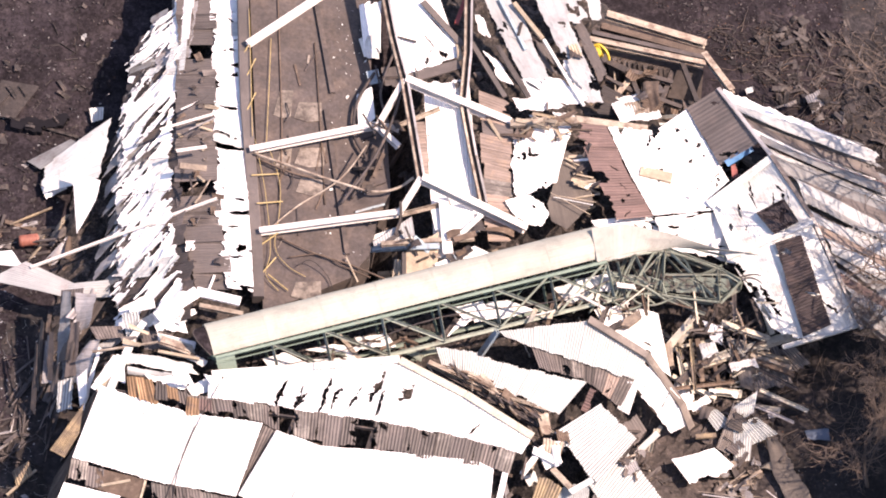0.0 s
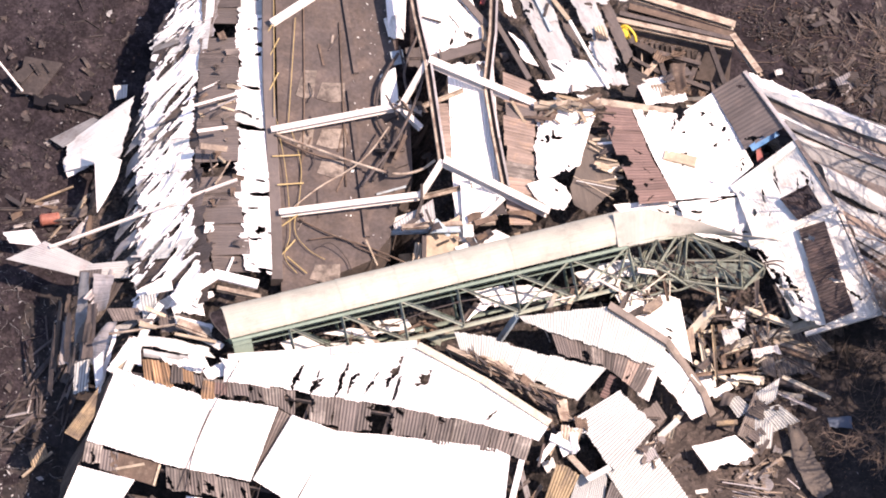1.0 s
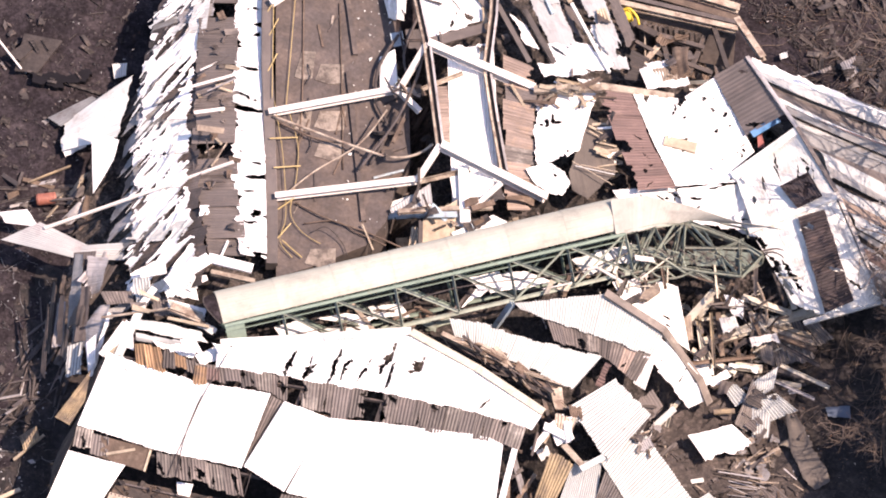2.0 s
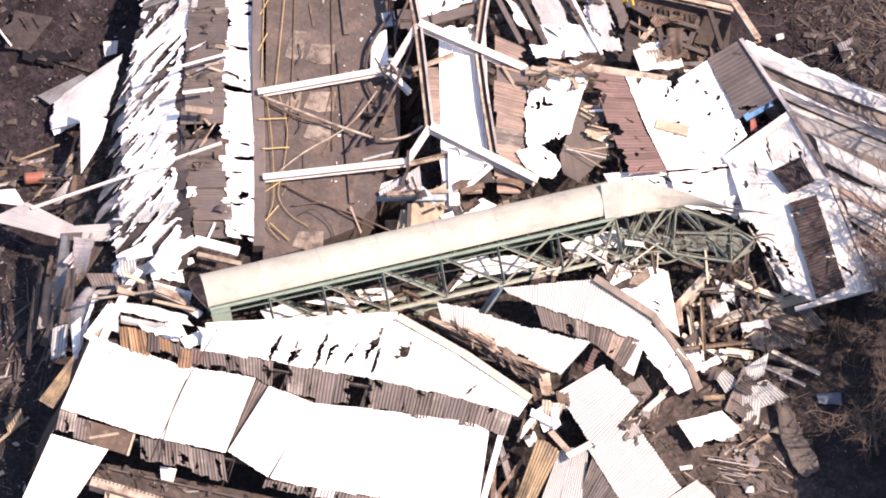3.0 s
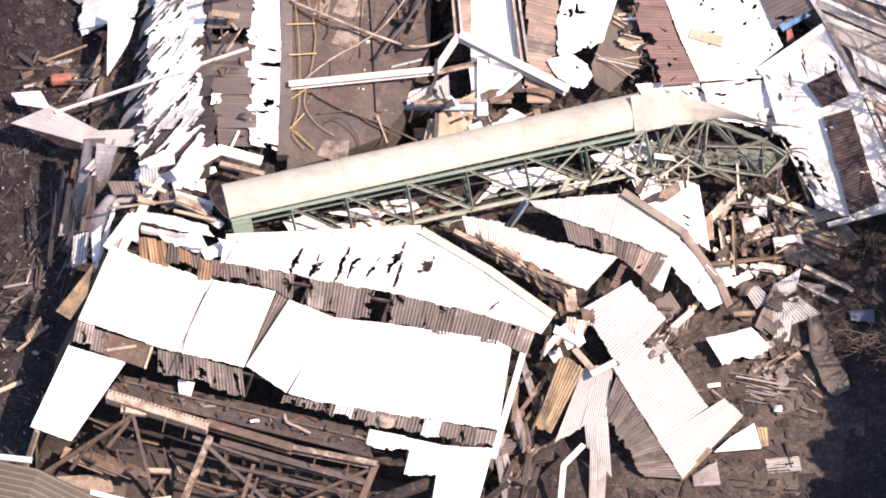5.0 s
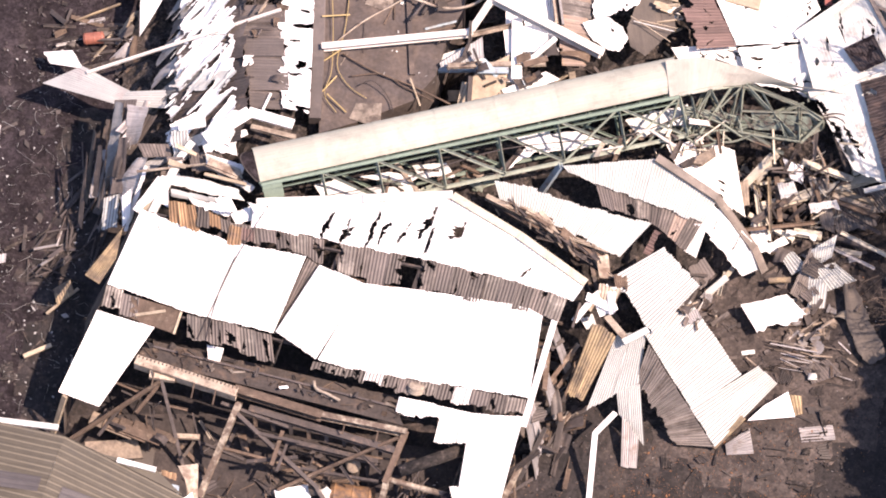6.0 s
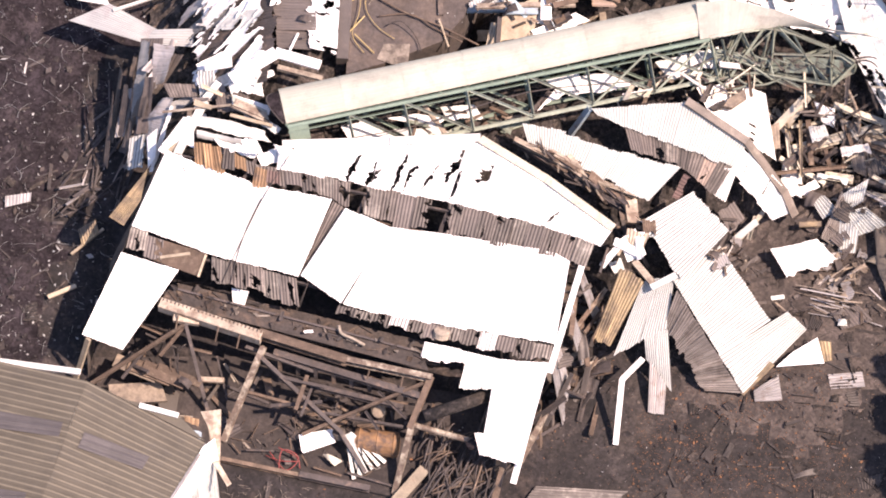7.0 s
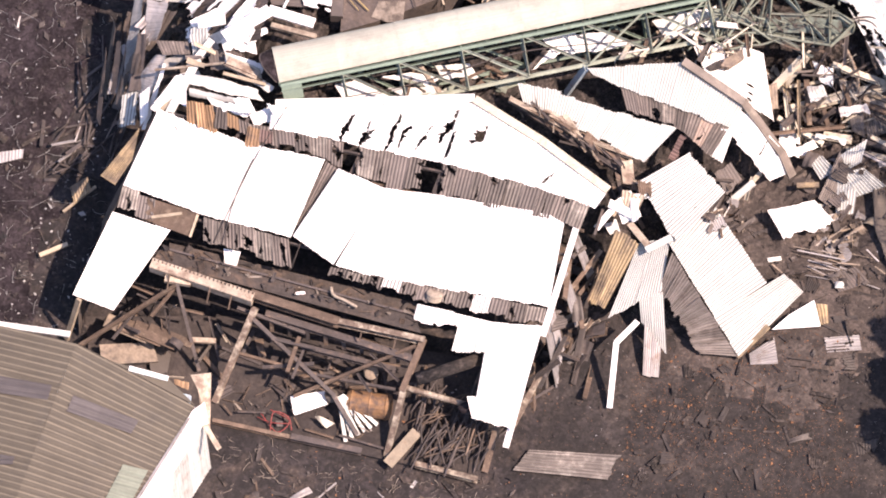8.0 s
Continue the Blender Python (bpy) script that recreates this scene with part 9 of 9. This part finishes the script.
# dark slabs and a flat black patch on the yard
plate("fallen_slab", [(-29.55, 44.17, 0.55), (-28.43, 45.29, 0.55), (-27.96, 45.03, 0.55), (-28.69, 43.73, 0.55)], 0.4, SOOT_FLOOR, None, "flat sooty slab lying on the coal yard", "slab")
tagged(skin("sludge_pool", [(-28.37, 43.12, 0.42), (-27.05, 43.60, 0.42), (-25.65, 43.59, 0.42), (-24.37, 44.31, 0.42)], [(-27.66, 41.99, 0.42), (-25.73, 42.16, 0.42), (-23.78, 43.00, 0.42)], BLACK_PATCH, None, 311, step=0.12, gone=(0.8, 0.7), lift=0.0, fine=(0.6, 1.4), fray=(0.5, 0.5, 0.5, 0.5), thick=0.35, least=9999), "flat black patch on the coal yard", "sludge pool")
# yard left of the ruins
scatter(40, ((-31.88, 29.15, 1), (-25.09, 30.5, 1), (-21.47, 14.94, 1), (-27.14, 9.47, 1)), {"plank": 4, "angle_bar": 4, "sheet_fragment": 2, "bent_strip": 3}, {DARK: 8, RUBBLE: 4, GREY: 1}, (0.3, 1.6), 224, "on the dark yard", None, 0.6, 0.12, 0.0, 0.45, joined=True, zmax=0.8)
scatter(26, ((-27.26, 21.11, 1), (-23.74, 21.81, 1), (-22.92, 18.3, 1), (-26.74, 17.53, 1)), {"plank": 4, "bent_strip": 3}, {DARK: 6, RUBBLE: 4, GREY: 1}, (1.2, 3.2), 225, "on the dark yard beside the warehouse", 50, 0.5, 0.2, 0.05, 0.7, zmax=0.8)
scatter(50, ((-28.02, 35.4, 1.5), (-23.05, 36.16, 1.5), (-22.5, 32.46, 1.5), (-27.38, 31.3, 1.5)), {"plank": 5, "bent_strip": 3, "angle_bar": 3}, {DARK: 5, TIMBER: 2, RUST: 3, BROWN: 3, GREY: 2}, (0.6, 2.6), 226, "on the dark yard beside the heap", 30, 0.6, 0.25, 0.05, 1.3, joined=True, zmax=0.8)
scatter(60, ((-31.36, 49.89, 1), (-22.26, 51.3, 1), (-22.67, 39.53, 1), (-29.1, 35.57, 1)), {"sheet_fragment": 2, "bent_strip": 3, "angle_bar": 3}, {DARK: 4, RUBBLE: 4, GREY: 1}, (0.3, 1.3), 227, "on the dark yard", None, 0.6, 0.1, 0.0, 0.7, joined=True, zmax=0.8)
# yard behind and right of the ruins
scatter(130, ((18.33, 57.62, 1), (26.16, 58.84, 1), (26.99, 48.02, 1), (19.92, 51.71, 1)), {"sheet_fragment": 2, "bent_strip": 7, "plank": 1}, {RUBBLE: 6, DARK: 5, BROWN: 2}, (0.4, 1.8), 228, "on the littered far yard", None, 0.6, 0.25, 0.0, 0.9, joined=True, zmax=0.8)
scatter(120, ((14.04, 18.67, 1), (22.18, 22.46, 1), (24.54, 8.48, 1), (9.91, 5.62, 1)), {"sheet_fragment": 3, "bent_strip": 3, "plank": 3, "angle_bar": 2}, {RUBBLE: 6, DARK: 5, BROWN: 1}, (0.3, 1.7), 229, "on the dark front yard", None, 0.6, 0.12, 0.0, 0.8, joined=True, zmax=0.8)
scatter(60, ((-12.6, 3.47, 1), (4.16, 4.02, 1), (4.91, 0.34, 1), (-11.17, -2.89, 1)), {"sheet_fragment": 2, "bent_strip": 3, "plank": 3}, {RUBBLE: 4, DARK: 5, GREY: 2, RUST: 2}, (0.4, 1.8), 230, "on the dark front yard", None, 0.6, 0.12, 0.0, 0.8, joined=True, zmax=0.8)


loose_sheet("heap_sheet", (23.28, 26.99, 0.40), (24.72, 27.32, 0.40), (24.92, 26.28, 0.40), (23.54, 26.16, 0.40), TARP, "blue tarpaulin darkened for the shade it lies in", rows=6, amp=0.0, buckle=0.06, torn=(0.1, 0.2))
scatter(26, ((18.29, 23.77, 0.80), (20.89, 24.75, 0.80), (21.02, 21.83, 0.80), (18.29, 21.45, 0.80)), {"bent_strip": 6, "sheet_fragment": 2}, {SAND: 3, GREY: 4, CREAM_STEEL: 2, PLANK: 2}, (0.4, 1.3), 240, "beside the white sheet", 20, 0.7, 0.25, 0.03, 0.8, joined=True, zmax=1.5)
for a, b, w, m in (((19.81, 28.55, 1.20), (23.16, 28.35, 0.70), 0.26, DARK),((20.30, 28.89, 1.30), (23.37, 28.07, 0.80), 0.2, CREAMY),((19.59, 28.07, 1.00), (22.58, 27.26, 0.60), 0.16, GREY),((19.24, 31.15, 2.20), (21.87, 31.00, 1.60), 0.3, TIMBER),((19.38, 30.82, 2.10), (22.08, 30.59, 1.50), 0.3, CREAM_STEEL),((19.59, 30.49, 2.00), (22.29, 30.19, 1.40), 0.28, RUST),((20.16, 29.97, 1.90), (22.61, 29.22, 1.30), 0.2, DARK),((15.91, 32.44, 3.20), (17.46, 30.11, 2.00), 0.2, RUST),((14.77, 30.73, 3.00), (15.70, 27.91, 1.80), 0.2, CREAMY),((15.68, 30.60, 3.40), (16.29, 27.74, 2.20), 0.18, TAN),((14.57, 27.36, 2.40), (18.70, 29.18, 1.40), 0.2, RUST),((14.13, 24.68, 2.00), (13.96, 23.65, 1.00), 0.22, CREAMY),((13.42, 23.20, 1.60), (14.49, 25.41, 1.20), 0.25, CREAMY)):
    piece(a, b, w, w * 0.7, m, "broken member in the heap below the hipped roof", "i" if w > 0.24 else "angle")
# clean white sheets on top of the debris
loose_sheet("fallen_sheet", (15.27, 23.28, 1.15), (17.84, 24.29, 1.25), (19.36, 23.17, 1.1), (16.76, 21.39, 1), WHITE, "white bent sheet lying on the debris", amp=0.008, buckle=0.05, torn=(0.1, 0.5), rows=6)
loose_sheet("fallen_sheet", (16.9, 16.24, 0.45), (17.69, 17.22, 0.7), (18.91, 18.45, 0.6), (19.57, 16.96, 0.5), WHITE, "white sheet lying on the dirt", amp=0.008, rows=4)
loose_sheet("fallen_sheet", (19, 18.37, 0.35), (19.71, 18.43, 0.35), (19.97, 17.35, 0.3), (19.49, 17.11, 0.3), TAN, "yellowed ribbed end of a sheet on the dirt", rows=4)


def litter(name, count, area, mat, sizes, seed, label):
    """Uncountable flecks strewn over the ground, one mesh."""
    rng = random.Random(seed)
    a, b, c, d = (vec(p) for p in area)
    verts, faces = [], []
    for _ in range(count):
        u, v = rng.random(), rng.random()
        p = a.lerp(b, u).lerp(d.lerp(c, u), v)
        if noise.noise((p.x * 0.25, p.y * 0.25, seed)) < rng.uniform(-0.7, 0.35):
            continue
        g = 0.32 * noise.fractal((p.x * 0.18, p.y * 0.18, 2.0), 1.0, 2.0, 4) - 0.05 if p.z < 1 else p.z - 0.06
        s = rng.uniform(*sizes) * (1 + (rng.random() < 0.06) * 1.6)
        w, k = rng.uniform(0, 6.28), rng.uniform(0.15, 0.8)
        e, f = Vector((math.cos(w), math.sin(w), rng.uniform(-0.4, 0.4))) * s, Vector((-math.sin(w), math.cos(w), rng.uniform(-0.4, 0.4))) * s * k
        q = Vector((p.x, p.y, g + 0.06 + s * 0.15))
        n = len(verts)
        verts += [q - e, q - f * rng.uniform(0.5, 1), q + e * rng.uniform(0.6, 1), q + f, q - Vector((0, 0, s * 0.4))]
        faces += [(n, n + 1, n + 2, n + 3), (n + 1, n, n + 4), (n + 2, n + 1, n + 4), (n + 3, n + 2, n + 4), (n, n + 3, n + 4)]
    return tagged(link(name, verts, faces, mat), label, "litter", "", "stuff")


YARD = ((-34.08, 32.27, 0), (-24.65, 34.15, 0), (-21.3, 8.22, 0), (-27.93, 6.89, 0))
FAR = ((-32.87, 52.59, 0), (-21.6, 54.34, 0), (-22.69, 32.59, 0), (-28.75, 26.67, 0))
BACK = ((10.32, 59.32, 0), (28.92, 62.22, 0), (30.12, 45.75, 0), (15.8, 54.85, 0))
FRONT = ((2.04, 14.32, 0), (25.26, 30.59, 0), (29.7, 5.04, 0), (-13.64, -3.66, 0))
for k, area in enumerate((YARD, FAR, BACK, FRONT)):
    litter("pale_litter", (220, 160, 400, 800)[k], area, GREY, (0.015, 0.05), 300 + k, "pale flecks of litter strewn over dark dirt")
    litter("clods", 2000 if k > 1 else 1000, area, COAL, (0.05, 0.16), 320 + k, "dark clods and scraps strewn over dirt")
    litter("soot_lumps", 700, area, DARK, (0.04, 0.15), 340 + k, "black lumps and scraps strewn over dirt")
for k, area in enumerate((BACK, ((9.5, 13.5, 0), (19.5, 17.5, 0), (23.5, 8.0, 0), (10.5, 2.0, 0)), FRONT)):
    litter("leaf_litter", (700, 5200, 1500)[k], area, LITTER, (0.014, 0.05), 360 + k, "rust-brown leaf litter over dark dirt")
for k, area in enumerate((YARD, FAR)):
    litter("pale_streaks", 320 if k == 0 else 120, area, SKIRT, (0.04, 0.13), 380 + k, "pale bent scraps strewn over black dirt")


def brushwood(count, area, mat, sizes, seed, label, r=0.02):
    """Uncountable fine bent twigs and wires lying over the ground, one mesh."""
    rng = random.Random(seed)
    a, b, c, d = (vec(p) for p in area)
    verts, faces = [], []
    for _ in range(count):
        u, v = rng.random(), rng.random()
        p = a.lerp(b, u).lerp(d.lerp(c, u), v)
        w, turn, long = rng.uniform(0, 6.28), rng.gauss(0, 0.2), rng.uniform(*sizes)
        q = Vector((p.x, p.y, p.z + 0.32 * noise.fractal((p.x * 0.18, p.y * 0.18, 2.0), 1.0, 2.0, 4) + rng.uniform(0.02, 0.12)))
        thick, n = r * rng.uniform(0.6, 1.6), len(verts)
        for k in range(6):
            side = Vector((-math.sin(w), math.cos(w), 0)) * thick * (1 - 0.12 * k)
            verts += [q + side, q + Vector((0, 0, thick)), q - side]
            q = q + Vector((math.cos(w), math.sin(w), rng.gauss(0.01, 0.08))) * (long / 5)
            w += turn + rng.gauss(0, 0.25)
        for k in range(5):
            m = n + 3 * k
            faces += [(m, m + 1, m + 4, m + 3), (m + 1, m + 2, m + 5, m + 4)]
    return tagged(link("brushwood", verts, faces, mat), label, "brushwood", "", "stuff")


brushwood(150, ((15.5, 57.0, 0), (29.0, 58.5, 0), (31.0, 45.0, 0), (19.5, 49.5, 0)), BARK, (0.8, 2.8), 501, "fine grey-brown brushwood tangled over the far yard")
brushwood(260, ((15.5, 57.0, 0), (29.0, 58.5, 0), (31.0, 45.0, 0), (19.5, 49.5, 0)), DARK, (0.6, 2.0), 502, "sooty twigs and wire tangled over the far yard", 0.03)
brushwood(70, ((22.0, 32.0, 0), (28.5, 33.0, 0), (28.5, 25.0, 0), (22.6, 27.0, 0)), BARK, (0.8, 3.0), 503, "fine bare twigs tangled over the slope")
brushwood(130, YARD, SKIRT, (0.3, 1.6), 504, "thin pale wires and stalks over the black yard", 0.012)
brushwood(260, ((-13.0, 4.0, 0), (4.0, 3.6, 0), (6.0, 0.0, 0), (-11.0, -3.0, 0)), DUST, (0.2, 0.8), 505, "short pale stalks strewn over the front yard", 0.018)
litter("deck_litter", 120, ((-8.57, 51.98, 6.05), (-6.66, 52.28, 6.05), (-4.27, 31.4, 6.05), (-7.31, 30.93, 6.05)), DULL, (0.03, 0.09), 390, "pale flecks of litter on the sooty deck")


# ---- trees ----
def bare_tree(place, height, seed, lean=(0, 0)):
    rng = random.Random(seed)
    tree = thing("bare_tree", place, "leafless grey-brown tree with fine tangled branches", "tree", "bare trees")
    foot = vec(place)
    top = foot + Vector((lean[0], lean[1], height * 0.55))
    mid = foot.lerp(top, 0.5) + Vector((rng.uniform(-0.3, 0.3), rng.uniform(-0.3, 0.3), 0))
    pipe("trunk", [foot, mid, top], height * 0.017, BARK, tree, sides=8, taper=0.55)
    verts, faces = [], []

    def limb(a, b, r0, r1):
        ahead = (b - a).normalized()
        s = ahead.cross(Vector((0.3, 0.2, 0.9))).normalized()
        t = s.cross(ahead)
        n = len(verts)
        for p, r in ((a, r0), (b, r1)):
            for k in range(4):
                w = k * math.pi / 2
                verts.append(p + s * (r * math.cos(w)) + t * (r * math.sin(w)))
        faces.extend([(n + k, n + (k + 1) % 4, n + 4 + (k + 1) % 4, n + 4 + k) for k in range(4)])

    def grow(a, d, long, r, level):
        p, e = a, d.copy()
        steps = 4
        for k in range(steps):
            e = (e + Vector((rng.gauss(0, 0.22), rng.gauss(0, 0.22), rng.gauss(0.04, 0.16)))).normalized()
            q = p + e * (long / steps)
            limb(p, q, r * (1 - 0.18 * k), r * (1 - 0.18 * (k + 1)))
            if level < 4 and (k > 0 or level == 0):
                for _ in range(2 if level < 3 else 1):
                    f = (e + Vector((rng.gauss(0, 0.7), rng.gauss(0, 0.7), rng.gauss(0.1, 0.5)))).normalized()
                    grow(q, f, long * rng.uniform(0.45, 0.65), r * 0.55, level + 1)
            p = q

    for k in range(5):
        a = foot.lerp(top, rng.uniform(0.35, 1.0))
        w = rng.uniform(0, 6.28)
        grow(a, Vector((math.cos(w), math.sin(w), rng.uniform(0.4, 1.2))).normalized(), height * 0.4, height * 0.008, 1)
    grow(top, Vector((0, 0, 1)), height * 0.4, height * 0.009, 0)
    link("branchwork", verts, faces, BARK, tree, "fine grey-brown branches")
    return tree


def evergreen(place, height, spread, seed):
    rng = random.Random(seed)
    tree = thing("shading_evergreen", place, "tall dense dark evergreen tree placed unseen to shade the yard", "tree", "evergreen trees")
    foot = vec(place)
    pipe("trunk", [foot, foot + Vector((0, 0, height * 0.8))], 0.1, BARK, tree, taper=0.3)
    verts, faces = [], []
    for _ in range(15000):
        h = rng.random() ** 0.8
        w = rng.uniform(0, 6.28)
        r = spread * (1 - 0.45 * h * h) * math.sqrt(rng.random()) * (0.75 + 0.35 * noise.noise((math.cos(w) * 2, math.sin(w) * 2, h * 4 + seed)))
        p = foot + Vector((r * math.cos(w), r * math.sin(w), height * (0.08 + 0.92 * h)))
        s = rng.uniform(0.16, 0.42)
        a, b = Vector((rng.gauss(0, 1), rng.gauss(0, 1), rng.gauss(0, 0.6))).normalized() * s, Vector((rng.gauss(0, 1), rng.gauss(0, 1), rng.gauss(0, 0.6))).normalized() * s * 0.5
        n = len(verts)
        verts += [p - a, p + b, p + a, p - b]
        faces.append((n, n + 1, n + 2, n + 3))
    link("crown", verts, faces, NEEDLE, tree, "dense dark green foliage")
    return tree


bare_tree((27.69, 32.74, 0), 7, 5, (-0.6, 0))
bare_tree((27.4, 23.64, 0), 7, 8, (-0.6, 0.4))
bare_tree((27.99, 27.26, 0), 8, 9, (-1.0, 0))
bare_tree((33.6, 42, 0), 22, 14)
bare_tree((33.8, 35, 0), 22, 16)
bare_tree((35.0, 30.8, 0), 19, 21)
# unseen trees: the front row shades the yard, rows behind only block sky light
for k, (p, h, s) in enumerate((((34.0, 9.8, 0), 14.8, 3.4), ((34.4, 12.8, 0), 15.6, 3.6), ((34.0, 15.8, 0), 15.2, 3.5), ((34.4, 18.9, 0), 15.4, 3.5), ((34.2, 22.0, 0), 14.6, 3.3), ((34.6, 24.9, 0), 14.3, 3.1), ((34.8, 27.4, 0), 13.6, 2.8), ((38.6, 12.0, 0), 18.0, 4.2), ((38.6, 18.0, 0), 18.5, 4.2), ((38.6, 24.0, 0), 18.0, 4.2), ((44.0, 9.0, 0), 20.0, 4.8), ((44.0, 16.0, 0), 21.0, 4.8), ((44.0, 23.0, 0), 20.0, 4.8), ((36.0, 6.5, 0), 13.0, 3.4))):
    evergreen(p, h, s, 400 + k)
